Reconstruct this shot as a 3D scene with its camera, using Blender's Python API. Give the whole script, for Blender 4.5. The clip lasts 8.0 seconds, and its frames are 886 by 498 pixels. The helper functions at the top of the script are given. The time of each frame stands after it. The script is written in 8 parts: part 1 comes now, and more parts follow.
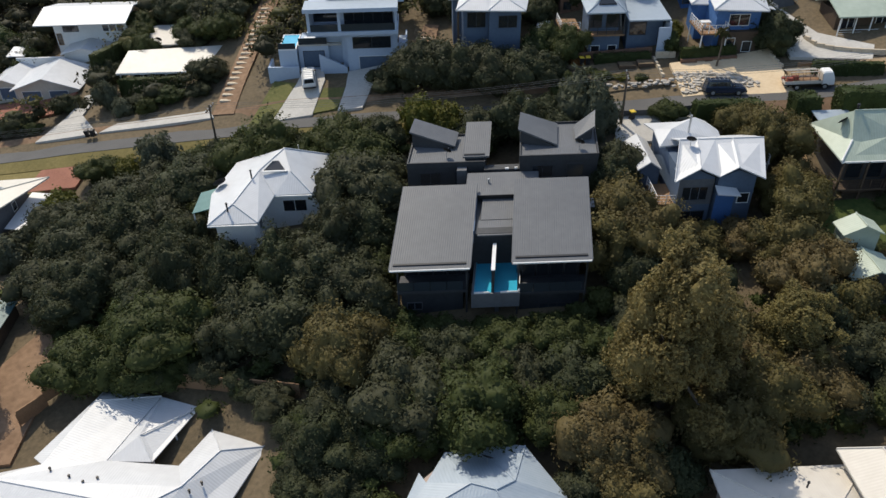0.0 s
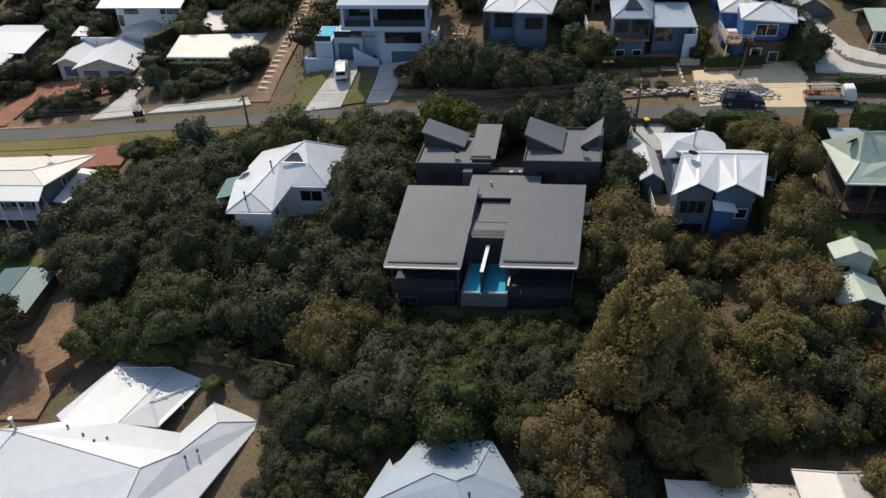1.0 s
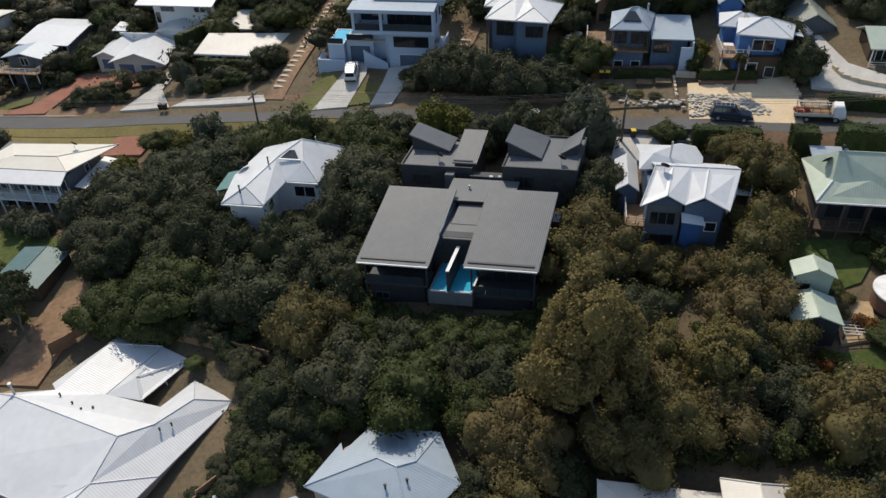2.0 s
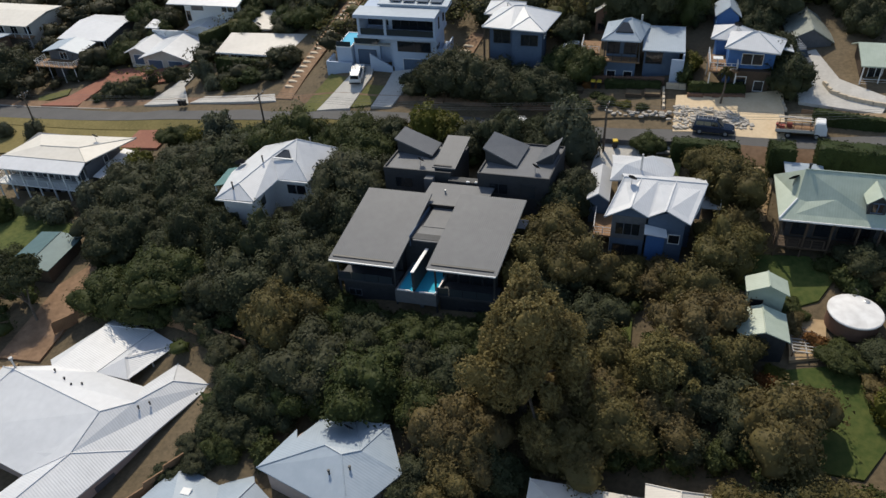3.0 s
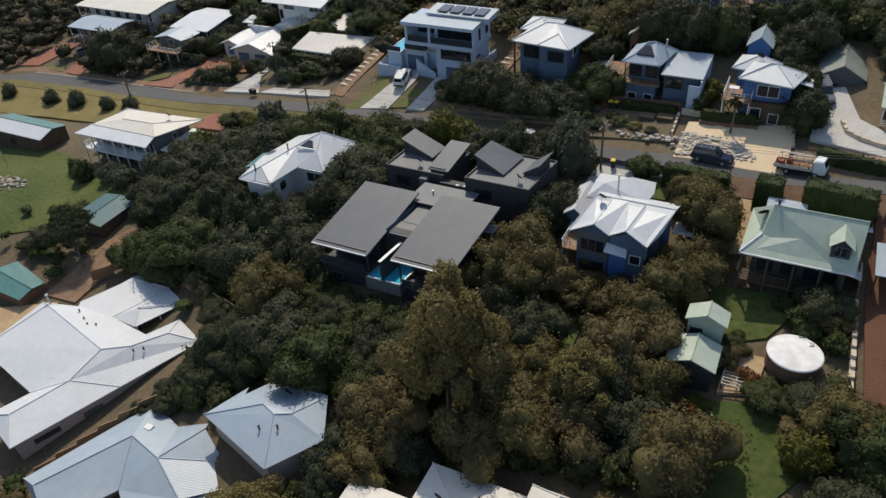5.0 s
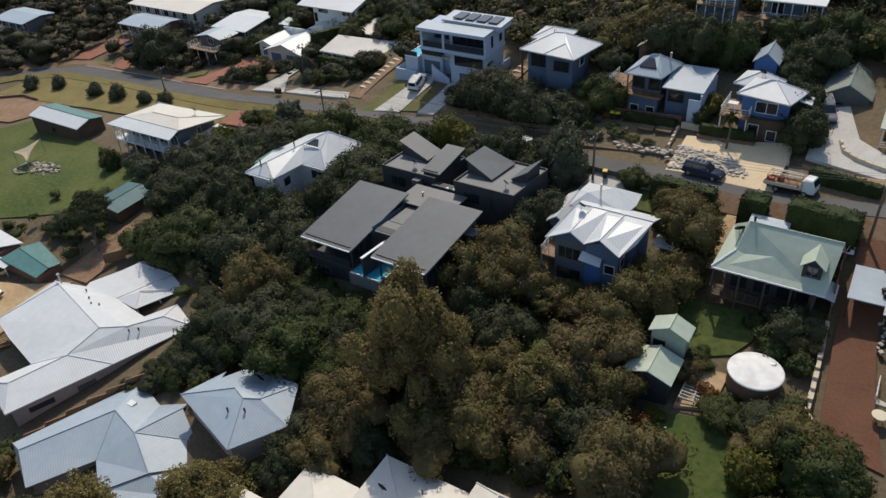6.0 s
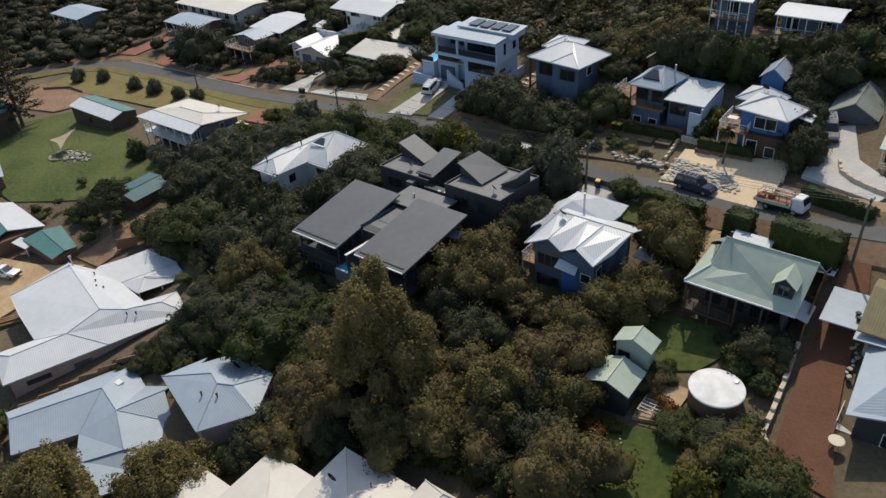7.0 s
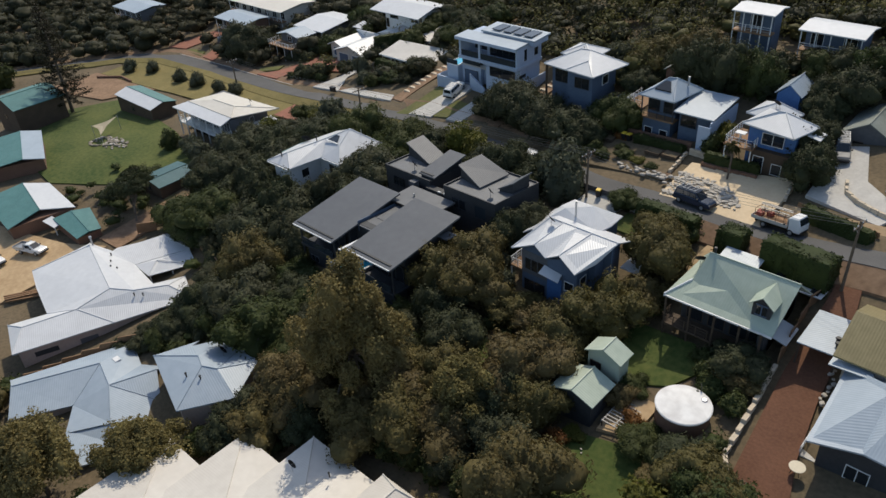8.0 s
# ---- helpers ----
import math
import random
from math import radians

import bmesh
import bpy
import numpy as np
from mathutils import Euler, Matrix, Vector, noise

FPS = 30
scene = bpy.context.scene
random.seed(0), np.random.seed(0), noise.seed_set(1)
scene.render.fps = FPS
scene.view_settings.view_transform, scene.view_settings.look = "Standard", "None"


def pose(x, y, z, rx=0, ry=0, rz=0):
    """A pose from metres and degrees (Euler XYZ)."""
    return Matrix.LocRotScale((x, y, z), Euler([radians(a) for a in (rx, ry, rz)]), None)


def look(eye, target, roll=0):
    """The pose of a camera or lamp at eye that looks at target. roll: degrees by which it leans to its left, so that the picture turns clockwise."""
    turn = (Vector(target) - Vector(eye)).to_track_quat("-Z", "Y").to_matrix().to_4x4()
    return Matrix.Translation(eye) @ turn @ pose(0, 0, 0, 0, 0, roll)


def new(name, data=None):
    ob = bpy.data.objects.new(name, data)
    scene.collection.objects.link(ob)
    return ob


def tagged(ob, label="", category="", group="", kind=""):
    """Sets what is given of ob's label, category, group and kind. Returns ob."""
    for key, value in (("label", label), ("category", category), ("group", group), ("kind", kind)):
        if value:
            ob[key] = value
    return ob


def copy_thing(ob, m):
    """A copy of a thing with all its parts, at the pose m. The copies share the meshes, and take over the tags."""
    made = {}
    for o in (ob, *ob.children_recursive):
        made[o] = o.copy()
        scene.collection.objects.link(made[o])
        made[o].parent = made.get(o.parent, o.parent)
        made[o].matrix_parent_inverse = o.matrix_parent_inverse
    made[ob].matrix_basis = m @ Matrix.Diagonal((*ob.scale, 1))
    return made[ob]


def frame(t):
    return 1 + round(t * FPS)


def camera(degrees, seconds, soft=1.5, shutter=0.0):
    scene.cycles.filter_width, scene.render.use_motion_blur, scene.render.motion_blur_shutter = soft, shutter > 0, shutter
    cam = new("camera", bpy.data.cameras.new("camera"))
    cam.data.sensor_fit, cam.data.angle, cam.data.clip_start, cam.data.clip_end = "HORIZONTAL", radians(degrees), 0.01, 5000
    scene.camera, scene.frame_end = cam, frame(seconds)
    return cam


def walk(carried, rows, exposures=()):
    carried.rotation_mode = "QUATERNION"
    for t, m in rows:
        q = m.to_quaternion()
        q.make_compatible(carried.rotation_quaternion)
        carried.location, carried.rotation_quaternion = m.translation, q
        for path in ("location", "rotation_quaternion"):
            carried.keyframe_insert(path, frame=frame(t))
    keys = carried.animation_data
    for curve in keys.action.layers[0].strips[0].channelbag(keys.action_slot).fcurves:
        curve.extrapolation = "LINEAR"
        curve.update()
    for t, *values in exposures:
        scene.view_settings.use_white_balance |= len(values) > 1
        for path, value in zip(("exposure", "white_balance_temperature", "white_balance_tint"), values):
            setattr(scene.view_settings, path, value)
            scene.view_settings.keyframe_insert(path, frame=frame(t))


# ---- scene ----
# the camera: a drone that slides along a shallow arc south of the houses and turns to keep them in view
cam = camera(60.72, 8.0, soft=1.5)
PATH = [
    (0.0, 3.677, -54.829, 49.449, 54.170, -1.248, -1.389),
    (0.5, 6.907, -55.287, 51.333, 53.174, -1.393, 1.567),
    (1.0, 10.700, -56.252, 53.172, 52.509, -1.738, 5.032),
    (1.5, 14.979, -57.259, 54.081, 52.596, -1.948, 7.851),
    (3.0, 28.948, -58.190, 57.653, 52.193, -3.271, 15.737),
    (3.5, 33.666, -58.212, 58.115, 52.481, -3.556, 18.704),
    (4.0, 38.307, -57.857, 58.054, 52.966, -3.789, 21.903),
    (4.5, 42.971, -57.359, 58.675, 53.127, -4.076, 25.297),
    (6.0, 56.071, -53.997, 58.484, 54.465, -4.350, 33.807),
    (6.5, 60.009, -52.270, 58.288, 54.903, -4.431, 36.174),
    (7.0, 63.711, -50.375, 57.960, 55.375, -4.347, 38.915),
    (7.5, 67.264, -48.280, 57.707, 55.764, -4.254, 41.867),
    (8.0, 70.376, -45.995, 57.337, 56.127, -4.064, 44.353),
]


def gimbal(x, y, z, tilt, roll, yaw):
    return pose(x, y, z, tilt, 0, yaw) @ pose(0, 0, 0, 0, 0, roll)


walk(cam, [(row[0], gimbal(*row[1:])) for row in PATH], exposures=[(0.0, 0.28, 6950, 8), (1.5, 0.18, 6950, 8), (8.0, 0.06, 6950, 8)])

# daylight: a high clear sun behind and to the west of the houses
SUN_TO = Vector((-0.392, 0.775, 1.023)).normalized()
world = bpy.data.worlds.new("sky")
scene.world = world
world.use_nodes = True
wn = world.node_tree.nodes
sky = wn.new("ShaderNodeTexSky")
sky.sky_type = "NISHITA"
sky.sun_disc = False
sky.sun_elevation = math.asin(SUN_TO.z)
sky.sun_rotation = math.atan2(SUN_TO.x, SUN_TO.y)
world.node_tree.links.new(sky.outputs["Color"], wn["Background"].inputs["Color"])
wn["Background"].inputs["Strength"].default_value = 0.145
sun = new("sun", bpy.data.lights.new("sun", "SUN"))
sun.data.energy = 2.95
sun.data.angle = radians(0.5)
sun.data.color = (1.0, 0.93, 0.82)
sun.matrix_world = look(SUN_TO * 120, (0, 0, 0))

# ---------------------------------------------------------------- materials
def material(name, dark, light, rough=0.8, metal=0.0, grain=6.0, patch=0.25, bump=0.0, spread=0.0, ribs=0.0, rib_depth=0.35, spec=0.4):
    """Two colours mixed by a coarse and a fine noise; ribs: pitch in metres of a folded metal sheet, along the sheet's own u."""
    m = bpy.data.materials.new(name)
    m.use_nodes = True
    t = m.node_tree
    n, l = t.nodes, t.links
    p = n["Principled BSDF"]
    p.inputs["Roughness"].default_value = rough
    p.inputs["Metallic"].default_value = metal
    p.inputs["Specular IOR Level"].default_value = spec
    co = n.new("ShaderNodeTexCoord")
    big, fine = n.new("ShaderNodeTexNoise"), n.new("ShaderNodeTexNoise")
    big.inputs["Scale"].default_value, big.inputs["Detail"].default_value = patch, 5
    fine.inputs["Scale"].default_value, fine.inputs["Detail"].default_value = grain, 4
    info = n.new("ShaderNodeNewGeometry") if spread else None
    add = n.new("ShaderNodeMath")
    add.operation = "MULTIPLY_ADD"
    add.inputs[1].default_value, add.inputs[2].default_value = 0.5, 0.0
    half = n.new("ShaderNodeMath")
    half.operation = "MULTIPLY"
    half.inputs[1].default_value = 0.5
    geo = n.new("ShaderNodeNewGeometry")
    l.new(geo.outputs["Position"], big.inputs["Vector"])
    l.new(geo.outputs["Position"], fine.inputs["Vector"])
    l.new(big.outputs["Fac"], half.inputs[0])
    l.new(fine.outputs["Fac"], add.inputs[0])
    l.new(half.outputs[0], add.inputs[2])
    fac = add.outputs[0]
    if spread:
        isl = n.new("ShaderNodeMath")
        isl.operation = "MULTIPLY_ADD"
        isl.inputs[1].default_value = spread
        l.new(info.outputs["Random Per Island"], isl.inputs[0])
        l.new(fac, isl.inputs[2])
        fac = isl.outputs[0]
    ramp = n.new("ShaderNodeValToRGB")
    e = ramp.color_ramp.elements
    e[0].position, e[1].position = 0.3, 0.7 + spread
    e[0].color, e[1].color = (*dark, 1), (*light, 1)
    l.new(fac, ramp.inputs["Fac"])
    l.new(ramp.outputs["Color"], p.inputs["Base Color"])
    height = fine.outputs["Fac"] if bump else None
    if ribs:
        uv = n.new("ShaderNodeUVMap")
        wave = n.new("ShaderNodeTexWave")
        wave.bands_direction = "X"
        wave.inputs["Scale"].default_value = 0.314 / ribs
        l.new(uv.outputs["UV"], wave.inputs["Vector"])
        b = n.new("ShaderNodeBump")
        b.inputs["Strength"].default_value = rib_depth
        b.inputs["Distance"].default_value = 0.04
        l.new(wave.outputs["Fac"], b.inputs["Height"])
        l.new(b.outputs["Normal"], p.inputs["Normal"])
    elif bump:
        b = n.new("ShaderNodeBump")
        b.inputs["Strength"].default_value = bump
        b.inputs["Distance"].default_value = 0.08
        l.new(height, b.inputs["Height"])
        l.new(b.outputs["Normal"], p.inputs["Normal"])
    return m


def leaf_material(name, dark, light, tint):
    """Leaves: each leaf its own shade between two greens, each tree drawn a little towards a third colour."""
    m = bpy.data.materials.new(name)
    m.use_nodes = True
    n, l = m.node_tree.nodes, m.node_tree.links
    p = n["Principled BSDF"]
    p.inputs["Roughness"].default_value = 0.62
    p.inputs["Specular IOR Level"].default_value = 0.15
    geo, ob = n.new("ShaderNodeNewGeometry"), n.new("ShaderNodeObjectInfo")
    ramp = n.new("ShaderNodeValToRGB")
    e = ramp.color_ramp.elements
    e[0].color, e[1].color = (*dark, 1), (*light, 1)
    noise_ = n.new("ShaderNodeTexNoise")
    noise_.inputs["Scale"].default_value = 0.45
    noise_.inputs["Detail"].default_value = 4
    l.new(geo.outputs["Position"], noise_.inputs["Vector"])
    s = n.new("ShaderNodeMath")
    s.operation = "MULTIPLY_ADD"
    s.inputs[1].default_value = 0.22
    l.new(geo.outputs["Random Per Island"], s.inputs[0])
    d = n.new("ShaderNodeMath")
    d.operation = "MULTIPLY_ADD"
    d.inputs[1].default_value, d.inputs[2].default_value = 1.3, -0.32
    l.new(noise_.outputs["Fac"], d.inputs[0])
    l.new(d.outputs[0], s.inputs[2])
    l.new(s.outputs[0], ramp.inputs["Fac"])
    mix = n.new("ShaderNodeMix")
    mix.data_type = "RGBA"
    mix.inputs["B"].default_value = (*tint, 1)
    k = n.new("ShaderNodeMath")
    k.operation = "MULTIPLY"
    k.inputs[1].default_value = 0.45
    l.new(ob.outputs["Random"], k.inputs[0])
    l.new(k.outputs[0], mix.inputs["Factor"])
    l.new(ramp.outputs["Color"], mix.inputs["A"])
    l.new(mix.outputs["Result"], p.inputs["Base Color"])
    thin = n.new("ShaderNodeBsdfTranslucent")
    l.new(mix.outputs["Result"], thin.inputs["Color"])
    both = n.new("ShaderNodeMixShader")
    both.inputs[0].default_value = 0.3
    l.new(p.outputs[0], both.inputs[1])
    l.new(thin.outputs[0], both.inputs[2])
    l.new(both.outputs[0], n["Material Output"].inputs["Surface"])
    return m


def glass_material(name, tint, rough=0.05):
    m = bpy.data.materials.new(name)
    m.use_nodes = True
    p = m.node_tree.nodes["Principled BSDF"]
    p.inputs["Base Color"].default_value = (*tint, 1)
    p.inputs["Roughness"].default_value = rough
    p.inputs["Specular IOR Level"].default_value = 0.8
    return m


M = {}
M["earth"] = material("dry_earth", (0.075, 0.06, 0.035), (0.19, 0.14, 0.085), 0.95, grain=2.2, patch=0.12, bump=0.5)
M["sand"] = material("pale_sand", (0.36, 0.24, 0.13), (0.55, 0.40, 0.24), 0.95, grain=1.5, patch=0.3, bump=0.35)
M["lawn"] = material("green_lawn", (0.026, 0.056, 0.008), (0.118, 0.128, 0.034), 0.95, grain=1.6, patch=0.11, bump=0.6)
M["dry_lawn"] = material("dry_lawn", (0.13, 0.11, 0.035), (0.24, 0.19, 0.07), 0.95, grain=2.5, patch=0.25, bump=0.5)
M["verge_lawn"] = material("olive_lawn", (0.070, 0.085, 0.020), (0.165, 0.150, 0.052), 0.95, grain=2.5, patch=0.25, bump=0.5)
M["asphalt"] = material("asphalt", (0.075, 0.074, 0.074), (0.115, 0.112, 0.11), 0.9, grain=9, patch=0.3, bump=0.2)
M["concrete"] = material("concrete", (0.42, 0.40, 0.37), (0.56, 0.54, 0.50), 0.85, grain=3, patch=0.5, bump=0.15)
M["drive"] = material("cream_paving", (0.62, 0.47, 0.30), (0.74, 0.59, 0.40), 0.9, grain=2.5, patch=0.4, bump=0.15)
M["red_paving"] = material("red_brick_paving", (0.22, 0.085, 0.055), (0.34, 0.15, 0.10), 0.9, grain=5, patch=0.5, bump=0.25)
M["brown_drive"] = material("brown_gravel", (0.105, 0.046, 0.026), (0.175, 0.082, 0.048), 0.95, grain=4, patch=0.3, bump=0.4)
M["rock"] = material("rock", (0.25, 0.225, 0.19), (0.50, 0.46, 0.41), 0.9, grain=4, patch=1.0, bump=0.7, spread=0.3)
M["white_roof"] = material("white_sheet_roof", (0.54, 0.55, 0.565), (0.64, 0.65, 0.665), 0.42, grain=1.2, patch=0.25, ribs=0.25, rib_depth=0.25)
M["pale_roof"] = material("pale_grey_sheet_roof", (0.30, 0.36, 0.42), (0.37, 0.43, 0.49), 0.42, grain=1.2, patch=0.25, ribs=0.25, rib_depth=0.2)
M["whitish_roof"] = material("cream_white_sheet_roof", (0.56, 0.52, 0.465), (0.66, 0.62, 0.56), 0.5, grain=1.2, patch=0.25, ribs=0.25, rib_depth=0.12)
M["cream_roof"] = material("cream_sheet_roof", (0.58, 0.54, 0.47), (0.68, 0.64, 0.57), 0.5, grain=1.2, patch=0.25, ribs=0.25, rib_depth=0.15)
M["grey_roof"] = material("grey_sheet_roof", (0.108, 0.114, 0.124), (0.140, 0.146, 0.156), 0.5, grain=1.2, patch=0.25, ribs=0.21, rib_depth=0.28, spec=0.3)
M["green_roof"] = material("pale_green_sheet_roof", (0.36, 0.42, 0.34), (0.46, 0.52, 0.43), 0.5, grain=1.2, patch=0.3, ribs=0.25, rib_depth=0.2)
M["teal_roof"] = material("teal_sheet_roof", (0.055, 0.155, 0.15), (0.085, 0.21, 0.20), 0.5, grain=1.2, patch=0.3, ribs=0.25, rib_depth=0.25)
M["olive_roof"] = material("olive_sheet_roof", (0.17, 0.14, 0.065), (0.24, 0.20, 0.10), 0.55, grain=1.2, patch=0.3, ribs=0.25, rib_depth=0.25)
M["trim"] = material("white_trim", (0.70, 0.70, 0.69), (0.80, 0.80, 0.79), 0.5, grain=2)
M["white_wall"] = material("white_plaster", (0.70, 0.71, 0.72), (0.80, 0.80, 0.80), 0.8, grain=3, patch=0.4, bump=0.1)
# pale plaster with the blue of its shaded faces put into the colour
M["tower_wall"] = material("pale_blue_grey_plaster", (0.40, 0.48, 0.60), (0.47, 0.55, 0.67), 0.8, grain=3, patch=0.4, bump=0.1)
M["cream_wall"] = material("cream_plaster", (0.50, 0.46, 0.40), (0.62, 0.57, 0.50), 0.85, grain=3, patch=0.4, bump=0.1)
M["pink_wall"] = material("pink_brick_wall", (0.42, 0.33, 0.29), (0.52, 0.42, 0.37), 0.85, grain=3, patch=0.4, bump=0.15)
M["grey_wall"] = material("grey_cladding", (0.10, 0.105, 0.115), (0.15, 0.155, 0.165), 0.7, grain=3, patch=0.4, bump=0.1)
M["charcoal"] = material("charcoal_cladding", (0.030, 0.032, 0.036), (0.055, 0.058, 0.064), 0.65, grain=3, patch=0.4, bump=0.1)
M["blue_wall"] = material("blue_weatherboard", (0.045, 0.12, 0.30), (0.065, 0.17, 0.40), 0.7, grain=3, patch=0.4, bump=0.1)
M["slate_blue"] = material("slate_blue_weatherboard", (0.075, 0.11, 0.17), (0.105, 0.15, 0.22), 0.7, grain=3, patch=0.4, bump=0.1)
M["dark_timber"] = material("dark_timber", (0.055, 0.038, 0.026), (0.11, 0.075, 0.05), 0.8, grain=7, patch=0.6, bump=0.3)
M["timber"] = material("brown_timber", (0.20, 0.115, 0.06), (0.32, 0.19, 0.105), 0.8, grain=7, patch=0.6, bump=0.3)
M["pole"] = material("weathered_pole", (0.09, 0.068, 0.05), (0.16, 0.125, 0.095), 0.9, grain=6, patch=0.8, bump=0.3)
M["brick"] = material("brown_brick", (0.14, 0.075, 0.05), (0.22, 0.125, 0.085), 0.9, grain=6, patch=0.5, bump=0.3)
M["limestone"] = material("limestone_block", (0.46, 0.38, 0.28), (0.62, 0.53, 0.41), 0.9, grain=4, patch=0.8, bump=0.4)
M["metal"] = material("galvanised_steel", (0.35, 0.36, 0.37), (0.5, 0.51, 0.52), 0.4, 0.6, grain=4)
M["black"] = material("black_plastic", (0.012, 0.012, 0.013), (0.025, 0.025, 0.027), 0.5, grain=4)
M["white_paint"] = material("white_enamel", (0.72, 0.72, 0.71), (0.80, 0.80, 0.79), 0.3, grain=2)
M["navy_paint"] = material("navy_enamel", (0.012, 0.022, 0.045), (0.018, 0.032, 0.062), 0.25, grain=2, spec=0.6)
M["red_paint"] = material("red_plastic", (0.22, 0.05, 0.04), (0.30, 0.07, 0.05), 0.6, grain=2)
M["yellow"] = material("yellow_plastic", (0.62, 0.42, 0.03), (0.72, 0.50, 0.05), 0.5, grain=2)
M["rubber"] = material("tyre_rubber", (0.015, 0.015, 0.015), (0.03, 0.03, 0.03), 0.9, grain=8)
M["sail"] = material("cream_shade_cloth", (0.62, 0.55, 0.42), (0.72, 0.64, 0.50), 0.9, grain=4)
M["bark"] = material("grey_bark", (0.07, 0.055, 0.042), (0.17, 0.14, 0.11), 0.95, grain=5, patch=0.9, bump=0.6)
M["tank"] = material("concrete_tank_lid", (0.56, 0.54, 0.52), (0.86, 0.85, 0.83), 0.8, grain=1.2, patch=0.55, bump=0.1)
M["glass"] = glass_material("dark_window_glass", (0.018, 0.022, 0.027))
M["balustrade"] = glass_material("grey_balustrade_glass", (0.035, 0.045, 0.055), 0.08)
M["pool"] = glass_material("pool_water", (0.04, 0.42, 0.62), 0.06)
M["pool_tile"] = material("blue_pool_tile", (0.04, 0.38, 0.55), (0.07, 0.50, 0.68), 0.3, grain=8)
M["solar"] = glass_material("solar_cells", (0.010, 0.014, 0.026), 0.12)
M["leaf_dark"] = leaf_material("dark_scrub_leaves", (0.027, 0.033, 0.017), (0.078, 0.090, 0.042), (0.080, 0.076, 0.045))
M["leaf_green"] = leaf_material("green_leaves", (0.022, 0.034, 0.011), (0.080, 0.102, 0.033), (0.085, 0.086, 0.030))
M["leaf_olive"] = leaf_material("olive_scrub_leaves", (0.056, 0.050, 0.020), (0.185, 0.158, 0.056), (0.170, 0.116, 0.062))
M["leaf_gum"] = leaf_material("olive_gum_leaves", (0.086, 0.073, 0.028), (0.310, 0.258, 0.095), (0.25, 0.19, 0.085))
M["leaf_grey"] = leaf_material("grey_green_leaves", (0.045, 0.054, 0.034), (0.150, 0.162, 0.105), (0.105, 0.105, 0.065))
M["leaf_yellow"] = leaf_material("yellow_green_leaves", (0.045, 0.052, 0.010), (0.165, 0.165, 0.030), (0.13, 0.115, 0.03))
M["leaf_hedge"] = leaf_material("clipped_hedge_leaves", (0.021, 0.034, 0.011), (0.062, 0.084, 0.026), (0.055, 0.066, 0.022))
M["leaf_pine"] = leaf_material("dark_pine_needles", (0.010, 0.012, 0.006), (0.035, 0.036, 0.017), (0.04, 0.03, 0.015))
M["dirt"] = material("brown_dirt", (0.16, 0.095, 0.055), (0.33, 0.21, 0.13), 0.95, grain=1.6, patch=0.35, bump=0.4)
M["kerb"] = material("worn_concrete_kerb", (0.36, 0.34, 0.31), (0.50, 0.47, 0.43), 0.9, grain=4, patch=0.8)
M["grey_paint"] = material("grey_enamel", (0.10, 0.105, 0.11), (0.14, 0.145, 0.15), 0.3, grain=2, spec=0.6)
M["lamp_glass"] = glass_material("headlamp_glass", (0.5, 0.5, 0.48), 0.1)
M["palm"] = leaf_material("palm_fronds", (0.03, 0.035, 0.012), (0.10, 0.10, 0.035), (0.10, 0.085, 0.03))
M["wire"] = material("dull_aluminium_wire", (0.12, 0.12, 0.12), (0.18, 0.18, 0.18), 0.6, grain=4)
M["leaf_rust"] = leaf_material("rusty_shrub_leaves", (0.10, 0.04, 0.015), (0.24, 0.11, 0.035), (0.18, 0.09, 0.03))
M["dark_rock"] = material("dark_fire_rock", (0.10, 0.085, 0.07), (0.30, 0.26, 0.21), 0.9, grain=4, patch=1.0, bump=0.7, spread=0.3)
M["shed_roof"] = material("grey_green_sheet_roof", (0.20, 0.22, 0.19), (0.28, 0.30, 0.27), 0.5, grain=1.2, patch=0.3, ribs=0.25, rib_depth=0.2)
M["slate_roof"] = material("slate_teal_sheet_roof", (0.045, 0.105, 0.11), (0.066, 0.14, 0.145), 0.5, grain=1.2, patch=0.3, ribs=0.25, rib_depth=0.25)
M["leaf_bright"] = leaf_material("sunlit_hill_leaves", (0.050, 0.052, 0.016), (0.165, 0.158, 0.050), (0.13, 0.11, 0.05))
M["leaf_far"] = leaf_material("far_scrub_leaves", (0.022, 0.024, 0.013), (0.074, 0.073, 0.036), (0.080, 0.066, 0.040))
# ---------------------------------------------------------------- building blocks
def part(name, bm, mat, parent, label="", smooth=False):
    """One bmesh as one mesh object under a thing or a part."""
    me = bpy.data.meshes.new(name)
    bm.normal_update()
    bm.to_mesh(me)
    bm.free()
    me.materials.append(mat)
    if smooth:
        for f in me.polygons:
            f.use_smooth = True
    ob = new(name, me)
    if parent is not None:
        ob.parent = parent
        if parent.name in SITES:
            ob.matrix_parent_inverse = SITES[parent.name]
    if label:
        tagged(ob, label)
    return ob


SITES = {}
FIXED = set()


def site(name, x, y, z, label, category, group=""):
    """A thing whose parts are given in the place's own coordinates."""
    ob = thing(name, x, y, z, label, category, group)
    SITES[ob.name] = ob.matrix_basis.inverted()
    return ob


def level_site(name, x, y, z, label, category, group=""):
    """A site whose parts are given in the level world itself, not on the dipping plan."""
    ob = site(name, x, y, z, label, category, group)
    FIXED.add(ob.name)
    return ob


def thing(name, x, y, z, label, category, group="", rz=0.0):
    ob = new(name)
    ob.matrix_basis = pose(x, y, z, 0, 0, rz)
    ob.empty_display_size = 0.3
    return tagged(ob, label, category, group)


